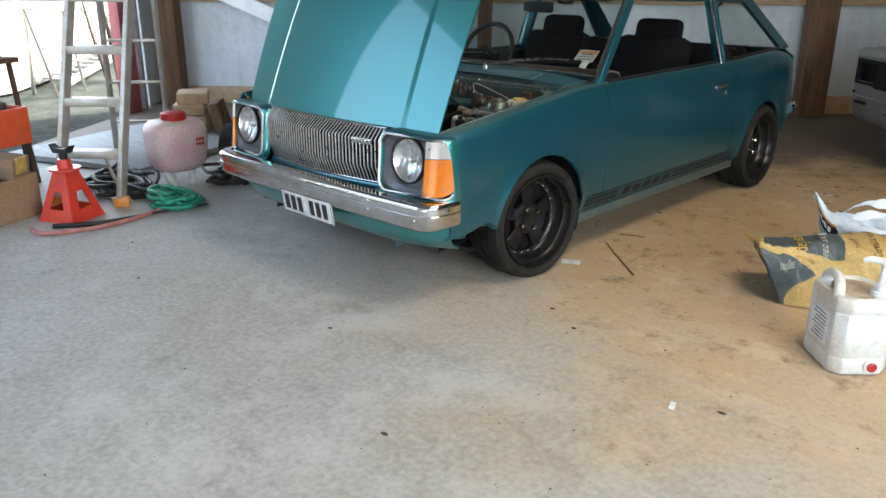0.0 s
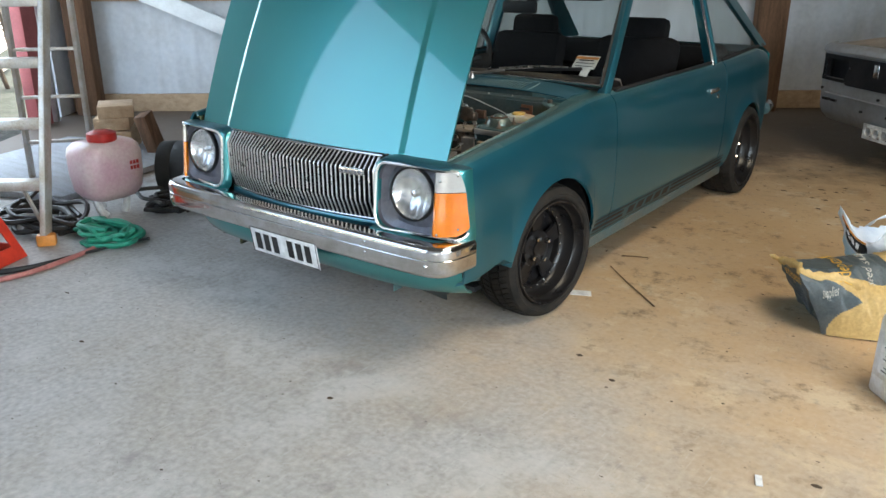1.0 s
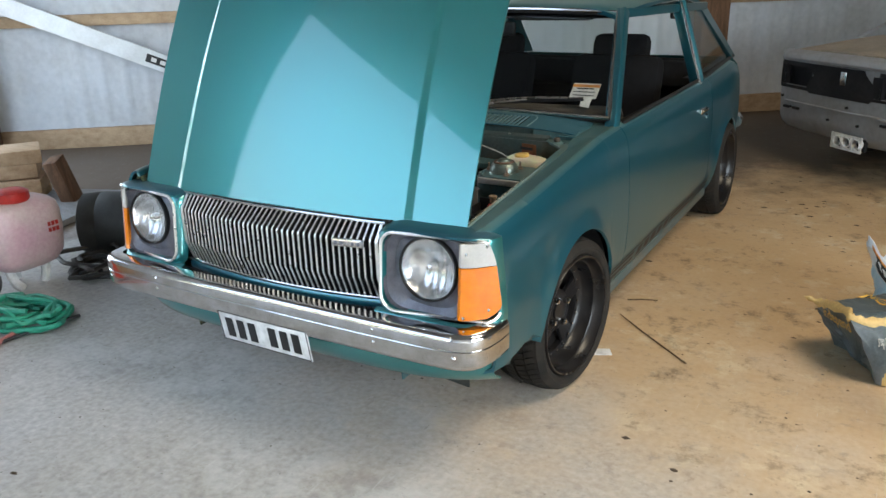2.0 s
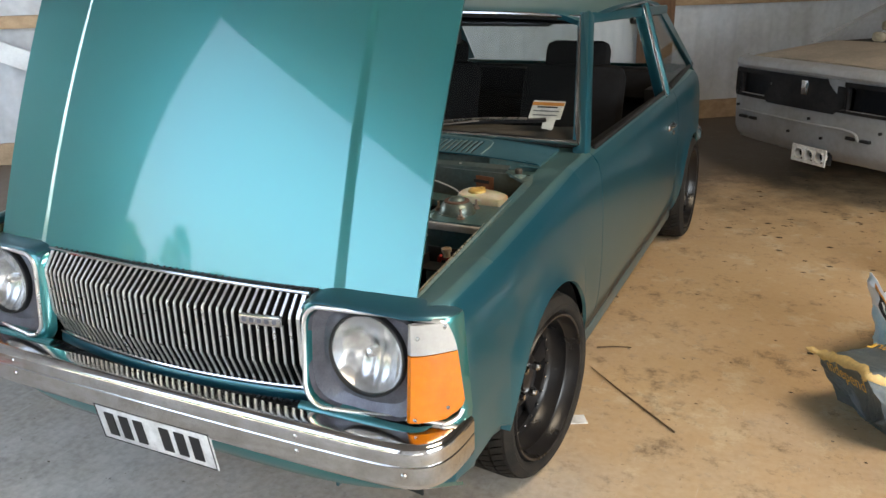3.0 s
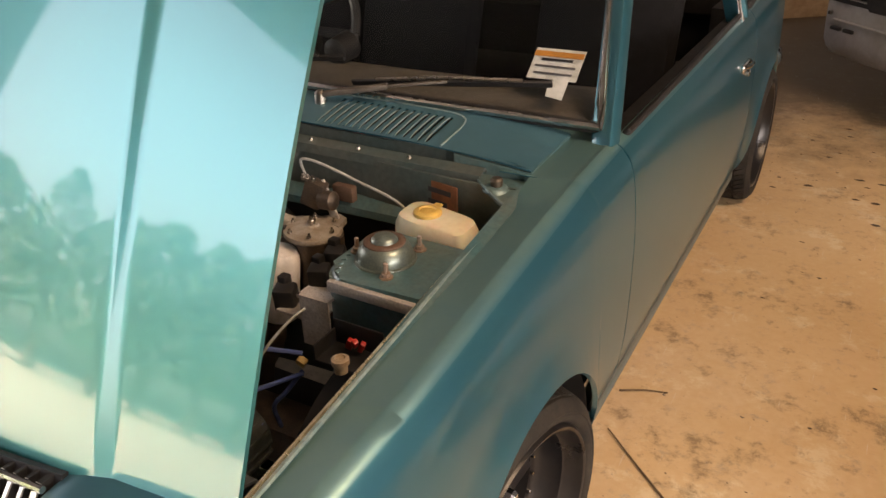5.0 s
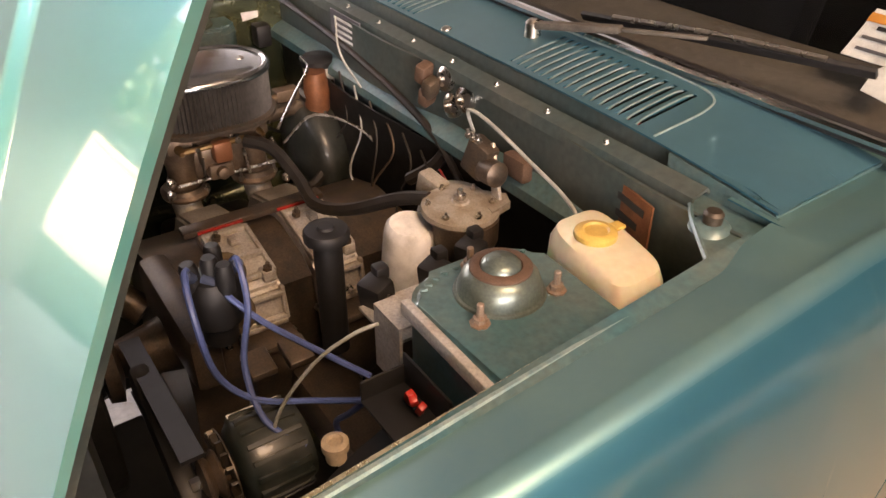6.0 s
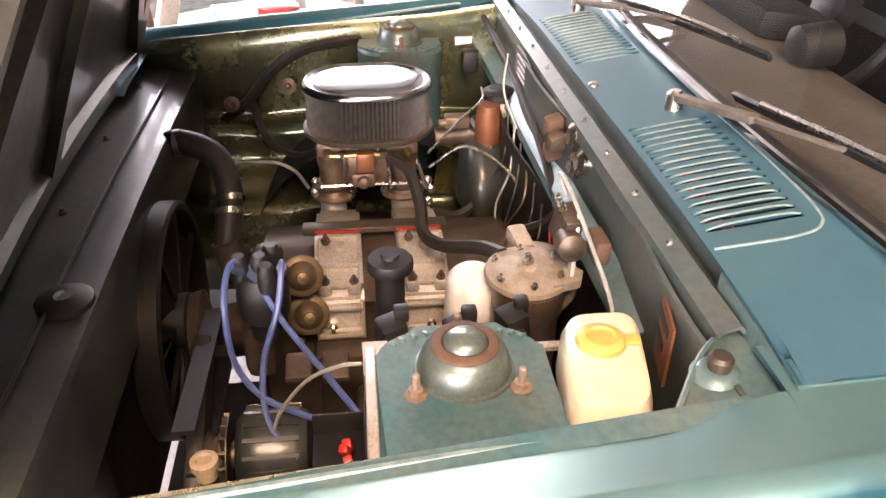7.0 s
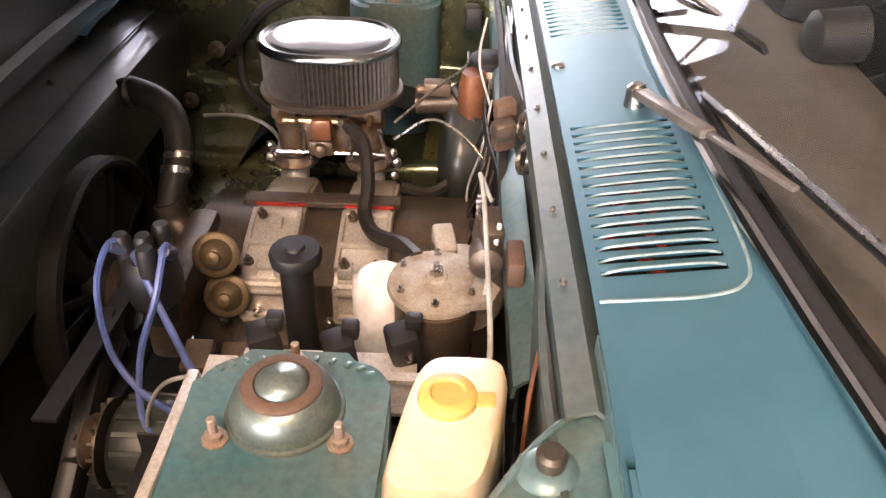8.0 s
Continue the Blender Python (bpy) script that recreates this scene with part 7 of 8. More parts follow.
# ---- loose things on the floor ----
def words(s, size):
    """Flat letters of the built-in font as (verts, faces), in metres, centred."""
    cu = bpy.data.curves.new("words", "FONT")
    cu.body, cu.size, cu.align_x, cu.align_y = s, size, "CENTER", "CENTER"
    cu.resolution_u = 2
    ob = bpy.data.objects.new("words", cu)
    me = ob.to_mesh()
    vs, fs = [tuple(v.co) for v in me.vertices], [tuple(p.vertices) for p in me.polygons]
    ob.to_mesh_clear()
    bpy.data.objects.remove(ob)
    return vs, fs


def seed_bag():
    TAN = mat("tan_woven_bag", (0.55, 0.38, 0.15), 0.6, grain=0.35, scale=6, second=(0.44, 0.29, 0.10), bump=0.0008)
    SLATE = mat("slate_print", (0.055, 0.075, 0.085), 0.5, grain=0.4, scale=9, second=(0.11, 0.125, 0.13))
    GOLD = mat("gold_print", (0.62, 0.36, 0.05), 0.6)
    BROWN = mat("brown_print", (0.16, 0.09, 0.03), 0.6)
    PALE = mat("pale_print", (0.5, 0.48, 0.42), 0.6)
    base = Vector((1.925, 1.515, 0))
    m = Matrix.Translation(base) @ pose(0, 0, 0, 0, 0, 30)

    def surf(p, q):
        """p along the bag, -1 to 1; q round it, 0 at the bottom front, 1 over the top to the bottom back."""
        a = math.pi * min(1.0, max(0.0, q))
        ca, sa = math.cos(a), math.sin(a)
        full = 1 - abs(p) ** 3
        w = lerp(p, (-1, -0.6, 0.1, 0.7, 1), (0.150, 0.185, 0.215, 0.195, 0.15))
        h = lerp(p, (-1, -0.5, 0.1, 0.6, 1), (0.215, 0.235, 0.262, 0.235, 0.16))
        k = 0.46 + 0.22 * full
        y = -w * math.copysign(abs(ca) ** k, ca)
        z = h * sa ** k * (1 - 0.16 * max(0.0, -p) * y / w)
        top = min(1.0, z / h)
        x = 0.40 * p
        e = max(0.0, -p - 0.62) / 0.38
        x += e * e * (0.080 - 0.105 * top - 0.035 * top * max(0.0, y / w))
        e = max(0.0, p - 0.7) / 0.3
        x -= e * e * 0.06 * (1 - top)
        n1 = 1 - 2 * abs(noise.noise((p * 2.4 + 3, q * 3.2, 1.3)))
        n2 = 1 - 2 * abs(noise.noise((p * 6.0 + q * 3, q * 7.0 + p * 4, 4.1)))
        n3 = 1 - 2 * abs(noise.noise((p * 15.0, q * 13.0 + p * 9, 7.7)))
        fold = (0.009 * n1 + 0.008 * n2 + 0.0035 * n3) * min(1.0, z / 0.04)
        # a slack valley where the filling has settled
        fold -= 0.030 * math.exp(-((p + 0.30) / 0.16) ** 2 - ((q - 0.33) / 0.12) ** 2)
        return m @ Vector((x + 0.3 * fold, y * (1 + fold * 2.6), max(0.003, z + fold)))
    T = thing("feed_bag", base, "slumped tan and slate woven feed bag, printed, on the concrete", "bag")

    def slate(p, q):
        if p > 0.80:
            return True
        if 0.31 < q < 0.70 and -0.93 < p < -0.22:
            return True
        return p < -0.93 + 0.42 * max(0.0, 1 - abs(q - 0.13) / 0.17)
    N, M = 210, 130
    body, prints = B(), B()
    V = [[surf(-1 + 2 * i / N, j / M) for j in range(M + 1)] for i in range(N + 1)]
    for bm, want in ((body, False), (prints, True)):
        idx = {}

        def vert(i, j):
            if (i, j) not in idx:
                idx[(i, j)] = bm.verts.new(V[i][j])
            return idx[(i, j)]
        for i in range(N):
            for j in range(M):
                if slate(-1 + 2 * (i + 0.5) / N, (j + 0.5) / M) == want:
                    bm.faces.new((vert(i, j), vert(i + 1, j), vert(i + 1, j + 1), vert(i, j + 1)))
    part("bag_body", body, TAN, T, smooth=70)
    part("print_panel", prints, SLATE, T, "slate printed panels", 70)

    # folded ends, tucked in with creases
    for e in (-1, 1):
        bm = B()
        rings = []
        mid = surf(e, 0.0).lerp(surf(e, 1.0), 0.5) + Vector((0, 0, 0.004))
        for g in np.linspace(0, 0.97, 12):
            ring = []
            for j in range(M + 1):
                v = surf(e, j / M).lerp(mid, g)
                cr = 0.022 * math.sin(math.pi * min(1.0, g * 0.8)) * (0.45 + 0.8 * (1 - 2 * abs(noise.noise((j * 0.11, g * 2.0, 5.0 + e)))))
                ring.append(v + m.to_3x3() @ Vector((-e * cr, 0, 0)))
            rings.append(ring)
        grid(bm, rings)
        part("end_fold", bm, SLATE, T, smooth=70)
    # tan folded strip along the end's top edge and down the gusset, with a loose tip
    line = [surf(-1.0, 0.66) + Vector((-0.035, 0.01, 0.012))] + [surf(-1.0 + 0.02, q) for q in (0.62, 0.52, 0.42, 0.34)] + [surf(-0.90, 0.29), surf(-0.76, 0.285), surf(-0.62, 0.27), surf(-0.50, 0.24)]
    bm = B()
    pts = smoothed(line, 5)
    rows = []
    for i, p in enumerate(pts):
        d = (pts[min(i + 1, len(pts) - 1)] - pts[max(i - 1, 0)]).normalized()
        up = (p - (base + Vector((0, 0, 0.10)))).normalized()
        sd = d.cross(up).normalized()
        wd = 0.016 * min(1.0, 0.35 + i * 0.12) + 0.004 * math.sin(i * 1.7)
        rows.append([p + sd * wd * s_ + up * (0.006 + 0.010 * (1 - s_ * s_)) for s_ in (-1, -0.5, 0, 0.5, 1)])
    thicken_grid(bm, rows, 0.003)
    part("folded_seam", bm, TAN, T, "tan folded seam")

    def printed(s, size, at, mt):
        vs, fs = words(s, size)
        bm = B()
        bv = [bm.verts.new(at(x, y)) for x, y, _ in vs]
        for f in fs:
            bm.faces.new([bv[i] for i in f])
        part("printed_word", bm, mt, T, "", 0)

    def over(p, q):
        def at(x, y):
            v = surf(max(-0.99, min(0.99, p - y / 0.40)), q + x / 0.66)
            return v + (v - (m @ Vector((0.40 * p, 0, 0.02)))).normalized() * 0.005
        return at
    printed("independent", 0.072, over(-0.66, 0.50), GOLD)
    printed("seed supplies", 0.056, over(-0.42, 0.50), PALE)
    for i, s in enumerate(("seed select", "Cereal seed mixes", "Crop inspections", "Technical advice", "Pasture management")):
        printed(s, 0.040, over(-0.12 + 0.175 * i, 0.52), BROWN)

    def low(x, y):
        return surf(-0.995, 0.10).lerp(surf(-0.995, 0.90), 0.52 - x / 0.36) + Vector((0, 0, 0.040 + y)) + m.to_3x3() @ Vector((-0.022 - 0.42 * y, 0, 0))
    printed("independ", 0.066, low, GOLD)
    printed("supplies", 0.05, lambda x, y: surf(-0.80 + 0.9 * x, 0.16 + y / 0.5 + 0.25 * x) + m.to_3x3() @ Vector((0, -0.006, 0)), PALE)


seed_bag()


def plastic_bag():
    WP = mat("white_film", (0.72, 0.74, 0.78), 0.32, grain=0.2, scale=10, second=(0.60, 0.66, 0.74), bump=0.001)
    BP = mat("blue_film", (0.30, 0.55, 0.74), 0.35, grain=0.4, scale=14, second=(0.55, 0.70, 0.80))
    c = Vector((1.86, 1.865, 0))
    r3 = pose(0, 0, 0, 0, 0, 30).to_3x3()
    T = thing("plastic_bag", c, "crumpled white and blue plastic bag standing open", "bag")

    def film(a, g, inner=0.0):
        """a round the bag, g from the floor to the rim."""
        ear = max(0.0, math.cos(a - 3.05)) ** 14
        ear2 = max(0.0, math.cos(a - 0.5)) ** 6
        h = 0.235 + 0.135 * ear + 0.05 * ear2 + 0.020 * noise.noise((2 * math.cos(a), 2 * math.sin(a), 8))
        z = h * g
        rr = 0.86 + 0.04 * g + 0.34 * ear * g ** 2
        crease = 0.030 * (1 - 2 * abs(noise.noise((2.6 * math.cos(a), 2.6 * math.sin(a), 3.2 * g)))) + 0.016 * (1 - 2 * abs(noise.noise((6 * math.cos(a) + g, 6 * math.sin(a), 7 * g))))
        x, y = 0.205 * rr * math.cos(a), 0.135 * rr * math.sin(a)
        k = 1 + crease * 3.0 - inner
        return c + r3 @ Vector((x * k, y * k, max(0.003, z + crease * 0.4 * g)))
    n = 90
    for nm, g0, g1, mt in (("lower_film", 0.0, 0.66, BP), ("upper_film", 0.66, 1.0, WP)):
        bm = B()
        grid(bm, [[film(2 * math.pi * i / n, g0 + (g1 - g0) * k / 14) for i in range(n)] for k in range(15)], True)
        bmesh.ops.recalc_face_normals(bm, faces=bm.faces)
        bmesh.ops.solidify(bm, geom=list(bm.faces), thickness=0.0015)
        part(nm, bm, mt, T, smooth=60)
    # handles: flat bands of film looped up from the rim
    for a0, a1, top, lean in ((3.9, 5.3, 0.075, -0.02), (0.9, 2.1, 0.045, 0.03)):
        p, q = film(a0, 0.97), film(a1, 0.97)
        line = smoothed([p, p.lerp(q, 0.22) + Vector((0, lean, top * 0.75)), p.lerp(q, 0.55) + Vector((0, lean * 1.5, top)), p.lerp(q, 0.85) + Vector((0, lean, top * 0.7)), q], 6)
        rows = []
        for i, v in enumerate(line):
            tw = 0.5 + 0.9 * math.sin(i * 0.22)
            sd = Vector((math.cos(tw) * 0.7, math.sin(tw) * 0.4, 0.55)).normalized()
            wd = 0.022 + 0.006 * math.sin(i * 0.9)
            rows.append([v + sd * wd * s_ + Vector((0, 0.008 * (1 - abs(s_)) * (-1) ** i, 0)) for s_ in (-1, -0.4, 0.3, 1)])
        bm = B()
        thicken_grid(bm, rows, 0.002)
        part("handle", bm, WP, T, smooth=60)

    def stamped(bm, a0, a1, g0, g1, out):
        thicken_grid(bm, [[film(a0 + (a1 - a0) * i / 10, g0 + (g1 - g0) * j / 6) + (film(a0 + (a1 - a0) * i / 10, g0) - c).normalized() * out for i in range(11)] for j in range(7)], 0.001)
    bm = B()
    stamped(bm, 3.2, 3.75, 0.70, 0.90, 0.006)
    K = part("printed_block", bm, INK, T, "black printed block with an orange edge")
    bm = B()
    stamped(bm, 3.2, 3.75, 0.90, 0.935, 0.007)
    part("printed_edge", bm, ORANGEP, K)
    for i in range(3):
        bm = B()
        stamped(bm, 3.34 + 0.10 * i, 3.40 + 0.10 * i, 0.76, 0.85, 0.009)
        part("printed_bar", bm, WHITE, K)


plastic_bag()


def jerry_can():
    WPL = mat("grubby_white_plastic", (0.66, 0.67, 0.67), 0.36, grain=0.3, scale=7, second=(0.52, 0.45, 0.36), coat=0.1)
    GRIME = mat("caked_grime", (0.30, 0.21, 0.13), 0.85, grain=0.5, scale=30, second=(0.48, 0.40, 0.30), bump=0.001)
    base = Vector((2.093, 0.869, 0))
    r3 = pose(0, 0, 0, 0, 0, 44).to_3x3()
    T = thing("jerry_can", base, "grubby white plastic jerry can with a dispensing spout", "container")

    def R_(x, y, z):
        return base + r3 @ Vector((x, y, z))

    def outline(gx, gy, z, ch=0.034):
        """A rectangle with broad cut corners, each slightly rounded."""
        hx, hy = 0.104 * gx, 0.126 * gy
        pts = []
        for sx, sy in ((1, 1), (-1, 1), (-1, -1), (1, -1)):
            a, b_ = (sx * hx, sy * (hy - ch)), (sx * (hx - ch), sy * hy)
            if sx * sy < 0:
                a, b_ = b_, a
            for f in (-0.12, 0.06, 0.5, 0.94, 1.12):
                g = min(1.0, max(0.0, f))
                x, y = a[0] + (b_[0] - a[0]) * g, a[1] + (b_[1] - a[1]) * g
                if f < 0 or f > 1:
                    x -= (b_[0] if f < 0 else a[0]) * 0.0
                    x, y = (x - math.copysign(0.012, sx) * (abs(x) < hx - 1e-6), y - math.copysign(0.012, sy) * (abs(y) < hy - 1e-6))
                pts.append(R_(x, y, z))
        return pts
    bm = B()
    rows = [outline(g, g, z) for z, g in ((0.0, 0.93), (0.004, 0.97), (0.014, 1.0), (0.062, 1.0), (0.065, 0.985), (0.069, 1.0), (0.222, 1.0), (0.225, 0.985), (0.229, 1.0), (0.262, 0.995), (0.275, 0.96), (0.281, 0.88), (0.279, 0.80), (0.274, 0.76))]
    Rr = grid(bm, rows, True)
    bm.faces.new(Rr[-1])
    bm.faces.new(Rr[0][::-1])
    part("body", bm, WPL, T, smooth=35)
    # dirt lying in the sunk top
    bm = B()
    top = [bm.verts.new(R_(0.074 * math.cos(a) * (1 + 0.10 * noise.noise((2 * math.cos(a), 2 * math.sin(a), 1))), 0.090 * math.sin(a) * (1 + 0.12 * noise.noise((3 * math.cos(a), 3 * math.sin(a), 4))), 0.2755)) for a in np.linspace(0, 2 * math.pi, 41)[:-1]]
    mid = bm.verts.new(R_(0, 0, 0.279))
    for a, b_ in zip(top, top[1:] + top[:1]):
        bm.faces.new((a, b_, mid))
    part("caked_dirt", bm, GRIME, T, "brown dirt caked on the top")
    # moulded handle arch at the back of the top
    P("handle", WPL, T, lambda b: tube(b, [R_(-0.085, -0.055, 0.262), R_(-0.080, -0.045, 0.300), R_(-0.068, -0.005, 0.318), R_(-0.058, 0.05, 0.316), R_(-0.055, 0.085, 0.300), R_(-0.060, 0.095, 0.262)], [0.020, 0.018, 0.017, 0.017, 0.018, 0.020], 12))
    S = P("spout", FILTERW, T, lambda b: lathe(b, R_(0.052, -0.060, 0.272), (0, 0, 1), ((0.030, 0), (0.030, 0.018), (0.022, 0.022), (0.020, 0.044), (0.012, 0.048), (0.010, 0.105), (0.013, 0.108), (0.013, 0.118)), 20))
    P("nozzle", FILTERW, S, lambda b: tube(b, [R_(0.062, -0.064, 0.386), R_(0.045, -0.055, 0.394), R_(0.015, -0.035, 0.396), R_(0.0, -0.022, 0.388)], [0.012, 0.014, 0.011, 0.009], 10))
    out = r3 @ Vector((0, -1, 0))
    P("tap_boss", WPL, T, lambda b: lathe(b, R_(0.030, -0.124, 0.036), out, ((0.026, 0), (0.026, 0.008), (0.019, 0.010)), 22))
    P("tap_cap", REDP, T, lambda b: lathe(b, R_(0.030, -0.133, 0.036), out, ((0.0165, 0), (0.0165, 0.007), (0.011, 0.009), (0.008, 0.006), (0, 0.006)), 20, False), "red tap cap")
    K = P("printed_label", WHITE, T, lambda b: thicken_grid(b, [[R_(-0.1055, -0.065 + 0.13 * i / 6, 0.085 + 0.12 * j / 6) for i in range(7)] for j in range(7)], 0.001), "white label with faint grey lines")
    for i in range(8):
        P("label_line", BEZEL, K, lambda b: box(b, R_(-0.1075, -0.004 * (i % 3), 0.098 + 0.0135 * i), (0.001, 0.095 - 0.012 * (i % 3), 0.004), pose(0, 0, 0, 0, 0, 44)))


jerry_can()


def dark_bottle():
    T = thing("dark_bottle", (2.36, 1.18, 0), "dark bottle with a white handle beside the bag", "bottle")
    P("body", BLACK, T, lambda b: lathe(b, (2.36, 1.18, 0), (0, 0, 1), ((0.07, 0), (0.075, 0.01), (0.075, 0.20), (0.05, 0.25), (0.025, 0.27), (0.025, 0.30)), 24))
    P("handle", FILTERW, T, lambda b: tube(b, [(2.30, 1.14, 0.21), (2.27, 1.11, 0.26), (2.31, 1.13, 0.30), (2.34, 1.16, 0.28)], 0.012, 8))


dark_bottle()


def crate_right():
    BR = mat("red_brown_wood", (0.22, 0.085, 0.04), 0.8, grain=0.4, scale=4, second=(0.14, 0.06, 0.03), bump=0.001)
    T = thing("wooden_crate", (2.18, 2.72, 0), "low red-brown wooden crate with black parts in it", "crate")
    r = pose(0, 0, 0, 0, 0, -24)
    for dx, dy, sx, sy in ((0, -0.15, 0.5, 0.02), (0, 0.15, 0.5, 0.02), (-0.25, 0, 0.02, 0.30), (0.25, 0, 0.02, 0.30)):
        P("side_board", BR, T, lambda b: box(b, Vector((2.18, 2.72, 0.065)) + r.to_3x3() @ Vector((dx, dy, 0)), (sx, sy, 0.13), r, 0.004))
    P("bottom_board", BR, T, lambda b: box(b, (2.18, 2.72, 0.012), (0.48, 0.28, 0.02), r))
    K = thing("engine_part", (2.12, 2.74, 0.02), "black oily engine part lying in the crate", "car part")
    P("casting", BLACK, K, lambda b: (box(b, (2.12, 2.74, 0.11), (0.22, 0.16, 0.17), pose(0, 0, 0, 10, 5, 30), 0.03), lathe(b, (2.10, 2.72, 0.17), (0.3, -0.4, 1), ((0.07, 0), (0.08, 0.03), (0.05, 0.05)), 20)))


crate_right()


def litter():
    STRAW = mat("dry_stalk", (0.13, 0.085, 0.045), 0.9, grain=0.3, scale=30)
    for nm, pts, r in (("twig", [(0.763, 1.386, 0.006), (0.90, 1.26, 0.005), (1.114, 1.071, 0.006)], [0.0018, 0.0026, 0.0030]), ("twig", [(0.74, 1.55, 0.006), (0.80, 1.582, 0.006), (0.86, 1.60, 0.006)], [0.003, 0.0028, 0.002])):
        ob = P(nm, STRAW, None, lambda b: tube(b, pts, r, 6), "thin dry brown twig on the concrete")
        tagged(ob, category="twig", group="twigs")
    ob = P("paper_scrap", WHITE, None, lambda b: box(b, (0.80, 1.02, 0.003), (0.09, 0.05, 0.003), pose(0, 0, 0, 0, 2, 30)), "small white paper scrap beside the tyre")
    tagged(ob, category="litter", group="paper scraps")
    ob = P("paper_scrap", WHITE, None, lambda b: box(b, (1.818, 0.137, 0.003), (0.05, 0.018, 0.003), pose(0, 0, 0, 0, 2, 110)), "small white paper scrap on bare concrete")
    tagged(ob, category="litter", group="paper scraps")
    rnd = random.Random(4)
    bm = B()
    spots = [(0.565, -0.26), (1.071, 0.503), (1.949, 0.21), (-0.484, -0.537), (1.276, -0.615), (1.249, 0.405), (-0.99, -0.325), (1.508, 2.634)]
    for i in range(1110):
        if i < len(spots):
            x, y = spots[i]
            r = 0.016
        elif i < 380:
            x, y = rnd.gauss(1.8, 0.9), rnd.gauss(3.3, 0.75)
            r = 0.003 + 0.020 * rnd.random() ** 2.5
        else:
            x, y = rnd.uniform(-1.8, 3.2), rnd.uniform(-2.0, 1.8)
            r = 0.0018 + 0.006 * rnd.random() ** 3
        k = rnd.randint(4, 7)
        a0 = rnd.uniform(0, 6.28)
        e = rnd.uniform(0.18, 0.8)
        lo = [bm.verts.new((x + r * math.cos(a0 + 6.283 * j / k) * rnd.uniform(0.7, 1.2), y + r * e * math.sin(a0 + 6.283 * j / k) * rnd.uniform(0.7, 1.2), 0.0005)) for j in range(k)]
        top = bm.verts.new((x, y, 0.0015 + r * 0.12))
        for j in range(k):
            bm.faces.new((lo[j], lo[(j + 1) % k], top))
    ob = part("floor_debris", bm, mat("dark_debris", (0.075, 0.052, 0.032), 0.95, grain=0.4, scale=20), None, "dark crumbs of dirt and leaf scattered on the concrete", 0)
    tagged(ob, category="debris", kind="stuff")


litter()


# ---- the yard side ----
def ladder():
    AL = mat("worn_aluminium", (0.55, 0.54, 0.52), 0.42, 0.6, grain=0.35, scale=10, second=(0.42, 0.36, 0.28))
    fr, fl = Vector((-1.68, -0.06, 0)), Vector((-1.98, -0.30, 0))
    br, bl = Vector((-2.72, 0.80, 0)), Vector((-2.97, 0.50, 0))
    tr, tl = Vector((-2.12, 0.50, 2.1)), Vector((-2.30, 0.24, 2.1))
    T = thing("step_ladder", (fr + bl) / 2, "worn aluminium step ladder with orange feet, standing open", "ladder")
    for a, b_, w in ((fr, tr, 0.075), (fl, tl, 0.075)):
        P("front_rail", AL, T, lambda b: beam(b, a + Vector((0, 0, 0.05)), b_, w, 0.03, (b_ - a).cross(fr - fl).cross(b_ - a), 0.004))
        P("foot", ORANGEP, T, lambda b: box(b, a + Vector((0, 0, 0.03)), (0.09, 0.06, 0.06), pose(0, 0, 0, 0, 0, 57), 0.01), "orange rubber foot")
    for a, b_ in ((br, tr), (bl, tl)):
        P("back_rail", AL, T, lambda b: beam(b, a, b_, 0.05, 0.025, (b_ - a).cross(fr - fl).cross(b_ - a), 0.004))
    for k in range(1, 7):
        f = k * 0.295 / 2.1
        P("step", AL, T, lambda b: beam(b, fr.lerp(tr, f), fl.lerp(tl, f), 0.085, 0.05 if k else 0.03, (0, 0, 1), 0.006))
        if k % 1 == 0 and k < 7:
            P("back_brace", AL, T, lambda b: beam(b, br.lerp(tr, f), bl.lerp(tl, f), 0.03, 0.02, (0, 0, 1), 0.004))
    P("diagonal", AL, T, lambda b: beam(b, fr.lerp(fl, 0.0).lerp(tr, 0.03), fr.lerp(fl, 0.35).lerp(tr.lerp(tl, 0.35), 0.14), 0.012, 0.02, (0, 0, 1)))


ladder()


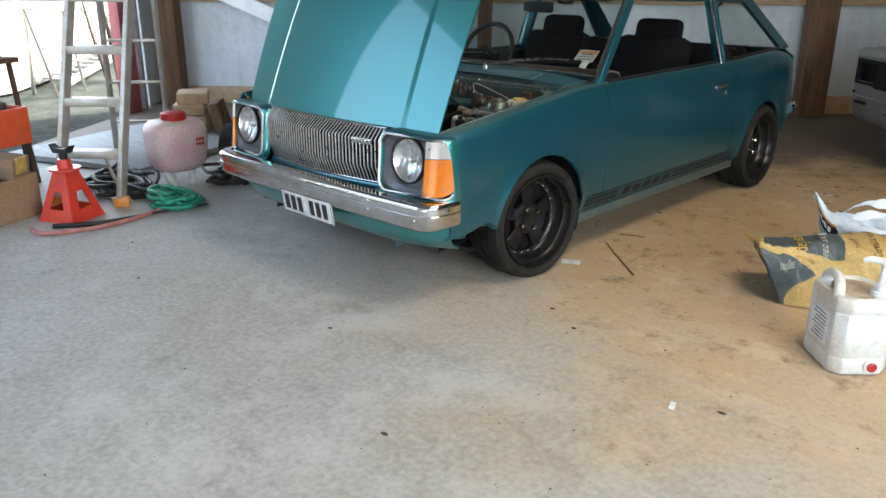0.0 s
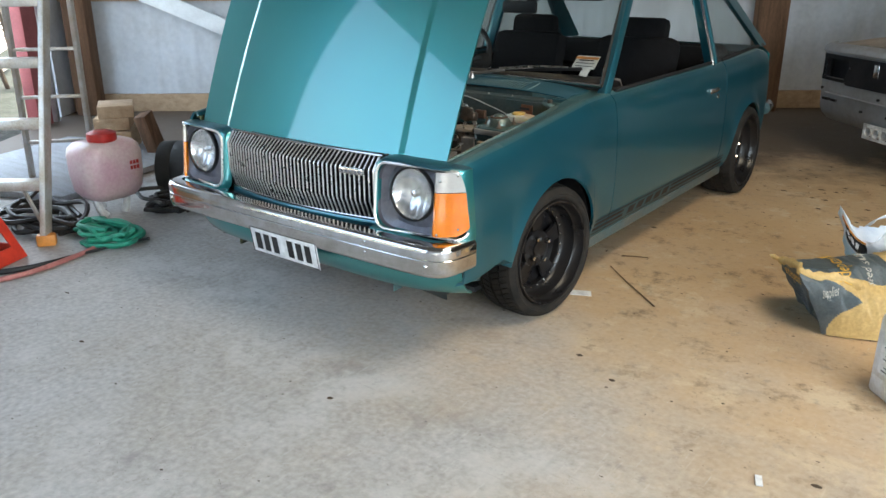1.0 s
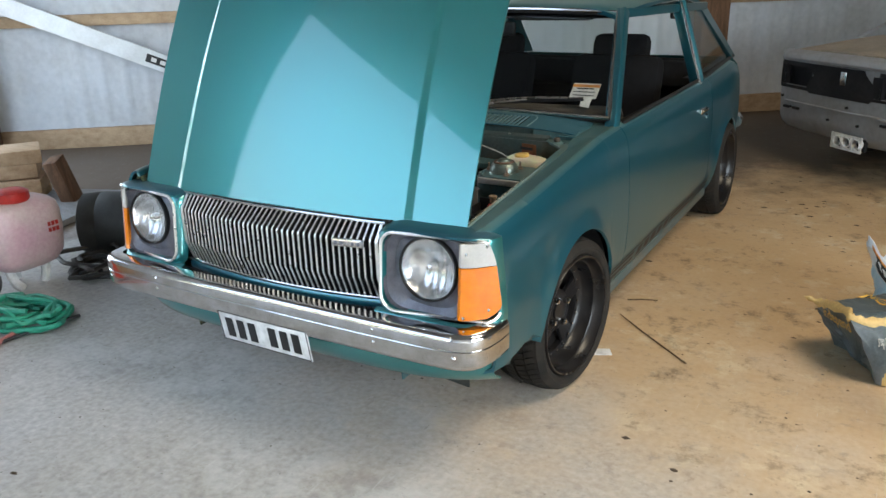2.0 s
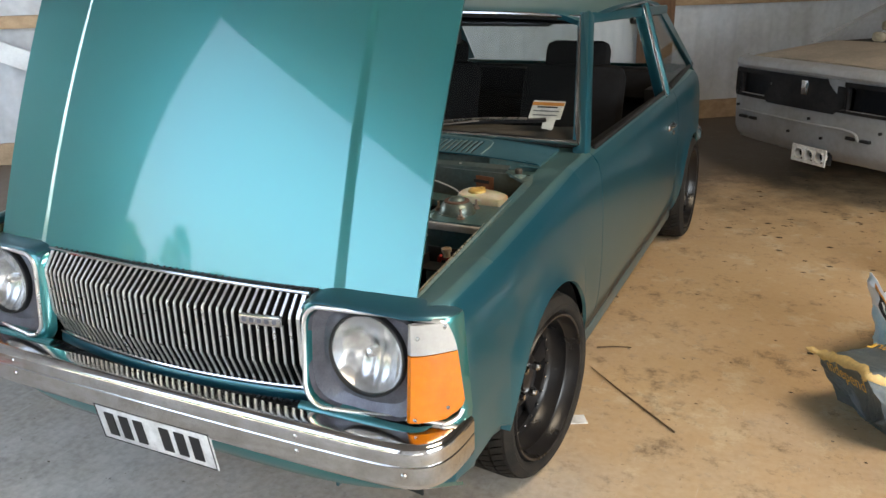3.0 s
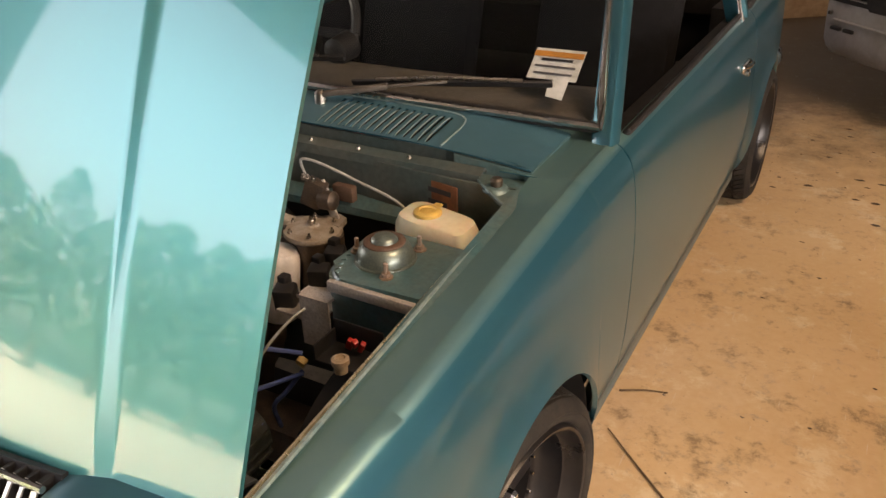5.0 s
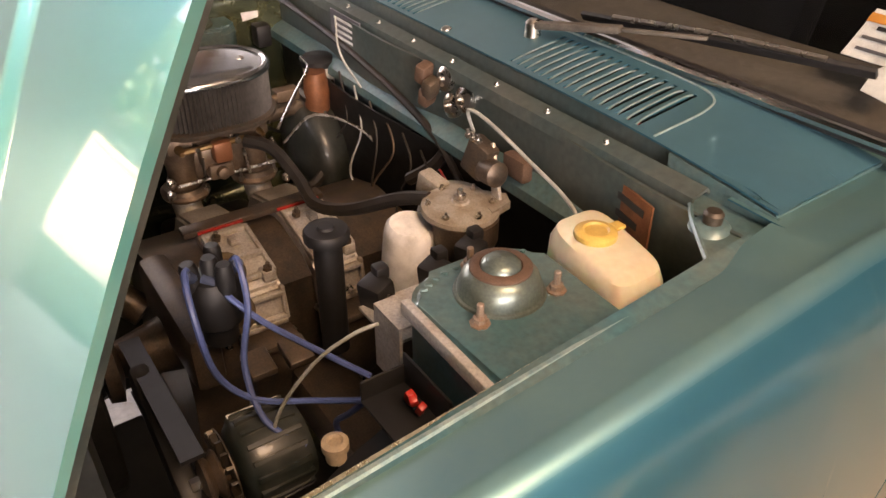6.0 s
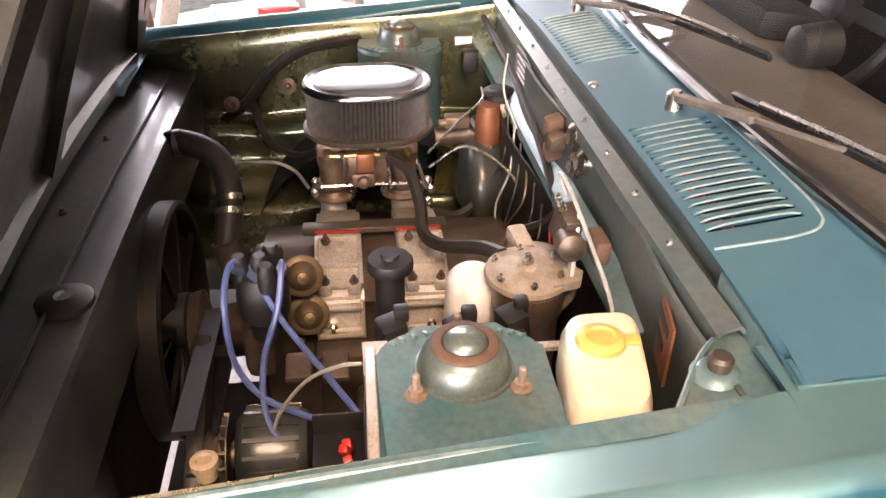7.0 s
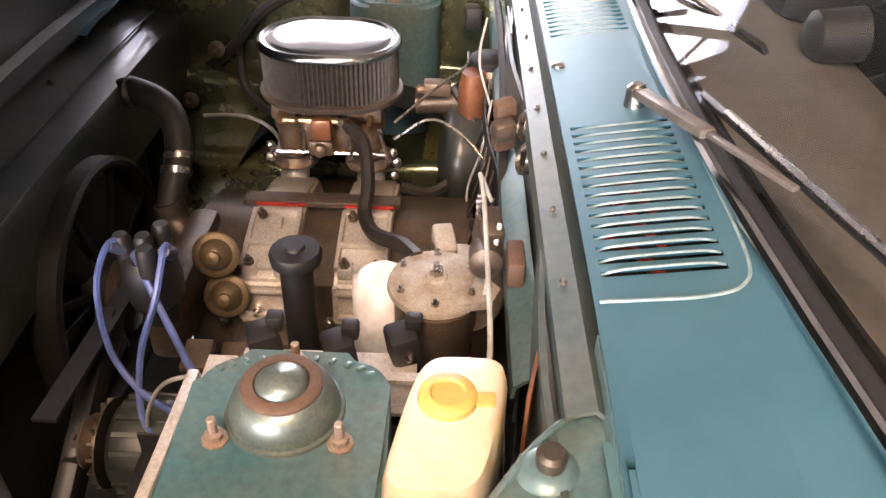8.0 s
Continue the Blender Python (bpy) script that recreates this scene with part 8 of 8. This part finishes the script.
def axle_stand():
    RED = mat("red_enamel", (0.62, 0.045, 0.02), 0.4, grain=0.2, scale=12, second=(0.48, 0.03, 0.015), coat=0.3)
    c = Vector((-1.66, -0.36, 0))
    rot = pose(0, 0, 0, 0, 0, 25)
    T = thing("axle_stand", c, "red steel axle stand with a black saddle", "jack stand")
    def Q(x, y, z):
        return c + rot.to_3x3() @ Vector((x, y, z))
    for k in range(4):
        r = Matrix.Rotation(k * math.pi / 2, 3, "Z")
        def leg(b):
            outer = [(-0.118, 0.0), (0.118, 0.0), (0.040, 0.285), (-0.040, 0.285)]
            inner = [(-0.048, 0.070), (0.048, 0.070), (0.022, 0.165), (-0.022, 0.165)]
            pts = []
            def pt(x, z):
                v = r @ Vector((x, -(0.118 - 0.078 * z / 0.285), z))
                return Q(v.x, v.y, v.z)
            R2 = [[b.verts.new(pt(x, z)) for x, z in loop] for loop in (outer, inner)]
            for i in range(4):
                b.faces.new((R2[0][i], R2[0][(i + 1) % 4], R2[1][(i + 1) % 4], R2[1][i]))
            thicken(b, 0.006)
        P("leg_plate", RED, T, leg)
    P("collar", RED, T, lambda b: (lathe(b, Q(0, 0, 0.26), (0, 0, 1), ((0.062, 0), (0.062, 0.012), (0.045, 0.014), (0.036, 0.08)), 8), lathe(b, Q(0, 0, 0.28), (0, 0, 1), ((0.085, 0), (0.085, 0.012)), 20)))
    P("post", BLACK, T, lambda b: lathe(b, Q(0, 0, 0.30), (0, 0, 1), ((0.022, 0), (0.022, 0.09)), 16))
    P("saddle", BLACK, T, lambda b: prism(b, [Q(-0.07, -0.025, 0.42), Q(-0.045, -0.025, 0.375), Q(0.045, -0.025, 0.375), Q(0.07, -0.025, 0.42), Q(0.04, -0.025, 0.40), Q(-0.04, -0.025, 0.40)], Q(0, 0, 0), Q(0, 0.05, 0)))


axle_stand()


def sprayer():
    TANK = mat("stained_tank", (0.58, 0.36, 0.41), 0.35, grain=0.25, scale=4, second=(0.60, 0.50, 0.46), coat=0.15)
    c = Vector((-1.93, 0.45, 0))
    T = thing("sprayer_tank", c, "stained translucent sprayer tank with a red cap", "container")
    bm = B()
    rows = []
    for z, g in ((0.10, 0.55), (0.115, 0.75), (0.16, 0.93), (0.26, 1.0), (0.36, 1.0), (0.40, 0.95), (0.425, 0.80), (0.435, 0.45)):
        row = []
        for k in range(36):
            a = 2 * math.pi * k / 36
            e = 0.6
            row.append(c + Vector((0.15 * g * math.copysign(abs(math.cos(a)) ** e, math.cos(a)), 0.185 * g * math.copysign(abs(math.sin(a)) ** e, math.sin(a)), z)))
        rows.append(row)
    R = grid(bm, rows, True)
    bm.faces.new(R[-1])
    bm.faces.new(R[0][::-1])
    part("tank", bm, TANK, T)
    P("cap", REDP, T, lambda b: lathe(b, c + Vector((0.02, -0.01, 0.43)), (0, 0, 1), ((0.075, 0), (0.08, 0.01), (0.078, 0.045), (0.06, 0.055), (0, 0.056)), 24, False), "red screw cap")
    P("base_frame", FILTERW, T, lambda b: (tube(b, [c + Vector((0.02, -0.11, 0.16)), c + Vector((0.05, -0.10, 0.06)), c + Vector((0.06, -0.07, 0.012))], 0.022, 8), tube(b, [c + Vector((0.05, 0.07, 0.14)), c + Vector((0.06, 0.06, 0.06)), c + Vector((0.05, 0.05, 0.012))], 0.022, 8), tube(b, [c + Vector((-0.1, 0, 0.14)), c + Vector((-0.1, 0, 0.012))], 0.022, 8)))
    P("tank_mark", REDP, T, lambda b: [box(b, c + Vector((0.148, 0.07 + 0.02 * i, 0.31 - 0.03 * j)), (0.004, 0.014, 0.02)) for i in range(3) for j in range(2)])


sprayer()


def coil_of(name, c, m, label, category, turns, R, r, seed, zs=0.02, squash=0.6):
    rnd = random.Random(seed)
    pts = []
    for k in range(turns * 10):
        a = 2 * math.pi * k / 10
        rr = R * (0.55 + 0.45 * rnd.random())
        pts.append(Vector(c) + Vector((rr * math.cos(a) + 0.03 * rnd.gauss(0, 1), rr * squash * math.sin(a) + 0.03 * rnd.gauss(0, 1), r + zs * (k / 10) * (0.4 + 0.6 * rnd.random()))))
    ob = P(name, m, None, lambda b: tube(b, pts, r, 6, 3), label)
    return tagged(ob, category=category)


coil_of("green_strap", (-1.50, 0.17, 0), mat("green_webbing", (0.02, 0.24, 0.14), 0.6, grain=0.3, scale=30, second=(0.015, 0.16, 0.10)), "tangled heap of green webbing strap", "strap", 9, 0.20, 0.012, 3, 0.012)
coil_of("black_hose", (-2.05, 0.10, 0), HOSE, "loose coils of black hose behind the ladder", "hose", 7, 0.34, 0.014, 5, 0.016)
coil_of("black_cable", (-1.75, 0.72, 0), HOSE, "heap of black cable on the floor", "cable", 5, 0.22, 0.012, 8, 0.02)
ob = P("pink_hose", mat("pink_hose", (0.45, 0.17, 0.15), 0.5, grain=0.3, scale=20), None, lambda b: tube(b, [(-1.55, -0.62, 0.013), (-1.42, -0.60, 0.013), (-1.33, -0.35, 0.013), (-1.38, -0.05, 0.013), (-1.45, 0.12, 0.013)], 0.012, 8), "faded pink hose along the floor")
tagged(ob, category="hose")
ob = P("pry_bar", BLACK, None, lambda b: tube(b, [(-1.52, -0.52, 0.014), (-1.40, -0.30, 0.012), (-1.38, 0.0, 0.012), (-1.33, 0.30, 0.012)], [0.014, 0.014, 0.007, 0.007], 8), "long black bar lying on the floor")
tagged(ob, category="tool")


def black_bucket():
    T = thing("black_drum", (-1.95, 0.95, 0), "dull black drum lying beside the tank", "drum")
    P("drum", mat("dull_black", (0.02, 0.022, 0.021), 0.6, grain=0.3, scale=10), T, lambda b: lathe(b, (-2.05, 0.88, 0.17), (0.8, 0.55, 0.0), ((0.0, 0), (0.12, 0.0), (0.165, 0.02), (0.17, 0.10), (0.165, 0.11), (0.17, 0.12), (0.165, 0.26), (0.12, 0.29), (0.0, 0.29)), 30, False))
    P("pipe", HOSE, T, lambda b: tube(b, [(-1.85, 1.0, 0.30), (-1.8, 1.03, 0.38), (-1.72, 1.05, 0.36), (-1.70, 1.03, 0.22), (-1.66, 1.0, 0.05)], 0.022, 8))


black_bucket()


def blocks():
    T = thing("timber_blocks", (-3.35, 1.35, 0), "stack of pale sawn timber blocks", "timber")
    for i, (dx, dy, z) in enumerate(((0, 0, 0.05), (0.02, 0.01, 0.15), (-0.01, 0.0, 0.25), (0.0, 0.02, 0.34))):
        P("block", PALETIMBER, T, lambda b: box(b, (-3.35 + dx, 1.35 + dy, z), (0.25, 0.32, 0.09), pose(0, 0, 0, 0, 0, 40 + 6 * i), 0.006))
    P("block", TIMBER, T, lambda b: box(b, (-3.0, 1.42, 0.17), (0.09, 0.14, 0.34), pose(0, 0, 0, 12, -10, 30), 0.006))


blocks()


def boards():
    T = thing("white_board", (-3.4, 0.75, 0), "sheet of pale weathered board on the ground", "board")
    P("sheet", mat("pale_board", (0.27, 0.28, 0.30), 0.7, grain=0.45, scale=3, second=(0.22, 0.22, 0.22), bump=0.002, stretch=(1, 6, 1)), T, lambda b: box(b, (-3.2, 0.85, 0.03), (1.3, 1.5, 0.04), pose(0, 0, 0, 0, 0, 20), 0.004))


boards()


def box_and_tray():
    T = thing("cardboard_box", (-1.88, -0.72, 0), "worn brown cardboard box of oddments", "box")
    CARD = mat("cardboard", (0.30, 0.20, 0.12), 0.85, grain=0.35, scale=5, second=(0.20, 0.13, 0.075))
    r = pose(0, 0, 0, 0, 0, 24)
    c = Vector((-1.98, -0.70, 0))
    for dx, dy, sx, sy in ((0, -0.19, 0.40, 0.012), (0, 0.19, 0.40, 0.012), (-0.2, 0, 0.012, 0.38), (0.2, 0, 0.012, 0.38)):
        P("side", CARD, T, lambda b: box(b, c + r.to_3x3() @ Vector((dx, dy, 0.12)), (sx, sy, 0.24), r, 0.003))
    P("bottom", CARD, T, lambda b: box(b, c + Vector((0, 0, 0.01)), (0.40, 0.38, 0.012), r))
    K = thing("teal_tray", c + Vector((-0.05, -0.08, 0.24)), "pale teal plastic tray on the box", "tray")
    TEAL = mat("pale_teal_plastic", (0.16, 0.36, 0.38), 0.45, grain=0.2, scale=8)
    P("tray", TEAL, K, lambda b: (box(b, c + Vector((-0.05, -0.10, 0.29)), (0.42, 0.30, 0.10), r, 0.012)))
    K = thing("parts_box", c + Vector((0.1, 0.06, 0.24)), "small white and yellow parts box", "box")
    P("carton", CARD, K, lambda b: box(b, c + Vector((0.06, 0.10, 0.30)), (0.22, 0.16, 0.11), pose(0, 0, 0, 0, 6, 40), 0.003))
    P("yellow_side", YELLOW, K, lambda b: box(b, c + Vector((0.145, 0.17, 0.305)), (0.012, 0.10, 0.09), pose(0, 0, 0, 0, 6, 40), 0.002))


box_and_tray()


def bench():
    T = thing("work_table", (-2.75, -0.55, 0), "old timber-topped table with thin steel legs", "table")
    r = pose(0, 0, 0, 0, 0, 24)
    c = Vector((-2.72, -0.72, 0))
    P("tabletop", TIMBER, T, lambda b: box(b, c + Vector((0, 0, 0.80)), (0.6, 0.9, 0.035), r, 0.006))
    for dx, dy in ((0.26, 0.40), (0.26, -0.40), (-0.26, 0.40), (-0.26, -0.40)):
        P("leg", RUST, T, lambda b: tube(b, [c + r.to_3x3() @ Vector((dx, dy, 0.79)), c + r.to_3x3() @ Vector((dx * 1.05, dy * 1.05, 0.4)), c + r.to_3x3() @ Vector((dx * 1.12, dy * 1.12, 0))], 0.018, 8))
    K = thing("red_crate", (-2.5, -0.50, 0.3), "orange-red open plastic crate of parts", "crate")
    RED = mat("orange_red_plastic", (0.68, 0.10, 0.03), 0.45, grain=0.2, scale=8, second=(0.55, 0.07, 0.02))
    cc = Vector((-2.42, -0.52, 0))
    for dx, dy, sx, sy in ((0, -0.17, 0.36, 0.015), (0, 0.17, 0.36, 0.015), (-0.18, 0, 0.015, 0.34), (0.18, 0, 0.015, 0.34)):
        P("side", RED, K, lambda b: box(b, cc + r.to_3x3() @ Vector((dx, dy, 0.44)), (sx, sy, 0.22), r, 0.004))
    P("bottom", RED, K, lambda b: box(b, cc + Vector((0, 0, 0.335)), (0.36, 0.34, 0.012), r))
    P("leg_stand", BLACK, K, lambda b: [tube(b, [cc + r.to_3x3() @ Vector((dx, dy, 0.33)), cc + r.to_3x3() @ Vector((dx, dy, 0))], 0.02, 8) for dx in (-0.15, 0.15) for dy in (-0.14, 0.14)])
    M = thing("scrap_parts", cc + Vector((0, 0, 0.34)), "dark oily scrap parts filling the crate", "car parts")
    P("scrap", DIRTY, M, lambda b: [box(b, cc + Vector((0.10 * math.cos(2.4 * k), 0.09 * math.sin(2.4 * k), 0.42 + 0.03 * k)), (0.15, 0.10, 0.12), pose(0, 0, 0, 30 * k, 20 * k, 50 * k), 0.02) for k in range(5)])
    V = thing("bench_vice", c + Vector((0.12, 0.25, 0.82)), "small red and brown vice on the table", "vice")
    P("vice_body", RUST, V, lambda b: (box(b, c + Vector((0.12, 0.25, 0.87)), (0.10, 0.18, 0.10), r, 0.015), box(b, c + Vector((0.13, 0.25, 0.94)), (0.13, 0.06, 0.05), r, 0.01)))
    P("jaw", RED, V, lambda b: box(b, c + Vector((0.18, 0.18, 0.86)), (0.06, 0.10, 0.08), r, 0.01))


bench()


def wall_plank():
    T = thing("leaning_board", uv(-1.2, 4.9, 0), "long white painted board leaning along the back wall", "board")
    WB = mat("white_board_paint", (0.72, 0.75, 0.78), 0.5, grain=0.2, scale=4, second=(0.58, 0.60, 0.62))
    a, b_ = uv(-2.9, 4.92, 1.47), uv(0.35, 4.96, 0.09)
    P("board", WB, T, lambda b: beam(b, a, b_, 0.03, 0.15, (0, 0, 1), 0.004))
    K = P("label_block", INK, T, lambda b: beam(b, a.lerp(b_, 0.50) + uv(0, -0.018, 0), a.lerp(b_, 0.58) + uv(0, -0.018, 0), 0.004, 0.07, (0, 0, 1)))
    for k in range(3):
        P("label_bar", WHITE, K, lambda b: beam(b, a.lerp(b_, 0.512 + 0.022 * k) + uv(0, -0.021, 0), a.lerp(b_, 0.525 + 0.022 * k) + uv(0, -0.021, 0), 0.003, 0.035, (0, 0, 1)))
    ob = P("red_post", mat("faded_red_steel", (0.33, 0.085, 0.09), 0.6, grain=0.25, scale=5, second=(0.26, 0.07, 0.075)), None, lambda b: box(b, uv(-2.93, 4.30, 1.5), (0.10, 0.26, 3.0), ROOM, 0.006), "faded red steel door post")
    tagged(ob, category="post", kind="structure")
    ob = P("grey_channel", mat("grey_channel", (0.42, 0.44, 0.47), 0.5, 0.5, grain=0.2, scale=6), None, lambda b: box(b, uv(-2.90, 4.52, 1.5), (0.06, 0.05, 3.0), ROOM, 0.004), "grey steel channel beside the red post")
    tagged(ob, category="post", kind="structure")


wall_plank()


# ---- the yard outside ----
def yard():
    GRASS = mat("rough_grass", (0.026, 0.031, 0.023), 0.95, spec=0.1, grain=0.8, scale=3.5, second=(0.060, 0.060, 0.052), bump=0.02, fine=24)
    bm = B()
    rows = []
    n = 60
    for i in range(n + 1):
        row = []
        for j in range(n + 1):
            a = (i / n * 2 - 1)
            b_ = (j / n * 2 - 1)
            x, y = 300 * a ** 3 + 6 * a, 300 * b_ ** 3 + 6 * b_
            p = ROOM.inverted() @ Vector((x, y, 0))
            out = max(0.0, -3.2 - p.x)
            z = -0.06 + (0.03 * noise.noise((x * 0.4, y * 0.4, 3)) * min(1, out / 2)) + 0.0
            row.append((x, y, z))
        rows.append(row)
    grid(bm, rows)
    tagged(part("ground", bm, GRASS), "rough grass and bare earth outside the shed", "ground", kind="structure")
    DRIVE = mat("pale_gravel", (0.50, 0.45, 0.38), 0.9, grain=0.4, scale=4, second=(0.42, 0.37, 0.30), bump=0.004)
    bm = B()
    grid(bm, [[uv(-60 + (60 - 5.1 - 0.37 * max(0.0, v - 6.3)) * k, v, -0.02 + 0.02 * noise.noise((v, k * 20, 2))) for v in np.linspace(-30, 40, 50)] for k in np.linspace(0, 1, 24)])
    tagged(part("road", bm, DRIVE), "pale gravel drive in the sun", "road", kind="structure")
    BARK = mat("bark", (0.09, 0.065, 0.045), 0.9, grain=0.5, scale=8, bump=0.01)
    LEAF = mat("foliage", (0.045, 0.085, 0.03), 0.7, grain=0.5, scale=3, second=(0.09, 0.12, 0.04))
    rnd = random.Random(11)

    def tree(u, v, h, w):
        c = uv(u, v, -0.05)
        T = thing("tree", c, "leafy green tree beyond the yard", "tree", "trees beyond the yard")
        P("trunk", BARK, T, lambda b: (tube(b, [c, c + Vector((0.1, 0.05, h * 0.3)), c + Vector((0.05, 0.1, h * 0.75))], [0.035 * h, 0.025 * h, 0.008 * h], 8), [tube(b, [c + Vector((0, 0, h * 0.3)), c + Vector((w * 0.3 * math.cos(k * 1.3), w * 0.3 * math.sin(k * 1.3), h * (0.5 + 0.05 * k)))], 0.009 * h, 5) for k in range(5)]))
        bm = B()
        for _ in range(1500):
            z = rnd.random()
            rad = w * (0.55 * math.sin(math.pi * min(1, 0.15 + z * 0.85)) + 0.08) * rnd.random() ** 0.4
            a = rnd.random() * 6.283
            p = c + Vector((rad * math.cos(a), rad * math.sin(a), h * (0.22 + 0.80 * z)))
            d1 = Vector((rnd.gauss(0, 1), rnd.gauss(0, 1), rnd.gauss(0, 1))).normalized()
            d2 = d1.cross(Vector((rnd.gauss(0, 1), rnd.gauss(0, 1), rnd.gauss(0, 1)))).normalized()
            s = rnd.uniform(0.03, 0.075) * w
            q = [bm.verts.new(p + d1 * s * g + d2 * s * e) for g, e in ((-1, 0), (0, 0.5), (1, 0), (0, -0.5))]
            bm.faces.new(q)
        part("crown", bm, LEAF, T, smooth=0)
    for u, v, h, w in ((-30, -5.5, 9.8, 3.2), (-31, -2.0, 8.4, 6), (-30, -8.6, 9.0, 5), (-31, -11.5, 10.2, 6), (-30, -14.2, 10.4, 5), (-31, -17.5, 11.2, 7), (-29, -21, 11.6, 5), (-29, -24.5, 11.2, 5.5), (-38, 3, 9, 7)):
        tree(u, v, h, w)
    # tubular frame on the grass
    AL = bpy.data.materials["worn_aluminium"]
    T = thing("metal_frame", uv(-4.6, 5.8, -0.05), "aluminium trestle frame standing on the grass", "frame")
    for a, b_ in (((-4.5, 5.60, -0.06), (-4.5, 5.19, 0.97)), ((-4.5, 6.22, -0.06), (-4.5, 5.95, 0.92)), ((-4.9, 5.75, -0.06), (-4.52, 5.22, 0.96)), ((-4.9, 6.40, -0.06), (-4.52, 5.97, 0.91)), ((-4.5, 5.15, 0.97), (-4.5, 6.00, 0.915)), ((-4.5, 5.44, 0.35), (-4.5, 6.09, 0.33))):
        P("bar", AL, T, lambda b: beam(b, uv(*a), uv(*b_), 0.045, 0.03, (0.3, 0.3, 1), 0.006))
    T = thing("loading_ramp", uv(-5.0, 7.6, -0.05), "pale aluminium loading ramp lying on the grass bank", "ramp")
    for du in (0.0, 0.42):
        P("side_rail", AL, T, lambda b: beam(b, uv(-4.75 - du, 6.25, 0.02 + 0.05 * du), uv(-5.55 - du, 9.1, 0.10 + 0.05 * du), 0.06, 0.09, (0, 0, 1), 0.008))
    for k in range(7):
        f = (k + 0.5) / 7
        P("rung", AL, T, lambda b: beam(b, uv(-4.75 - 0.8 * f, 6.25 + 2.85 * f, 0.03 + 0.08 * f), uv(-5.17 - 0.8 * f, 6.25 + 2.85 * f, 0.05 + 0.08 * f), 0.05, 0.03, (0, 0, 1), 0.005))
    # a bare shrub on the bank
    T = thing("bare_shrub", uv(-4.7, 7.2, -0.06), "leafless brown shrub on the grass bank", "shrub")
    rs = random.Random(7)
    for k in range(5):
        c = uv(-4.7 + 0.1 * k, 7.15 + 0.12 * (k % 3), -0.06)
        top = c + Vector((rs.uniform(-0.3, 0.3), rs.uniform(-0.3, 0.3), rs.uniform(0.9, 1.7)))

        def stem(b):
            tube(b, [c, c.lerp(top, 0.5) + Vector((0.08, -0.05, 0)), top], [0.03, 0.02, 0.006], 6)
            for _ in range(6):
                p = c.lerp(top, rs.uniform(0.3, 0.9))
                q = p + Vector((rs.uniform(-0.35, 0.35), rs.uniform(-0.35, 0.35), rs.uniform(0.1, 0.4)))
                tube(b, [p, p.lerp(q, 0.5) + Vector((0, 0, 0.03)), q], [0.010, 0.007, 0.003], 5)
        P("stem", BARK, T, stem)


yard()
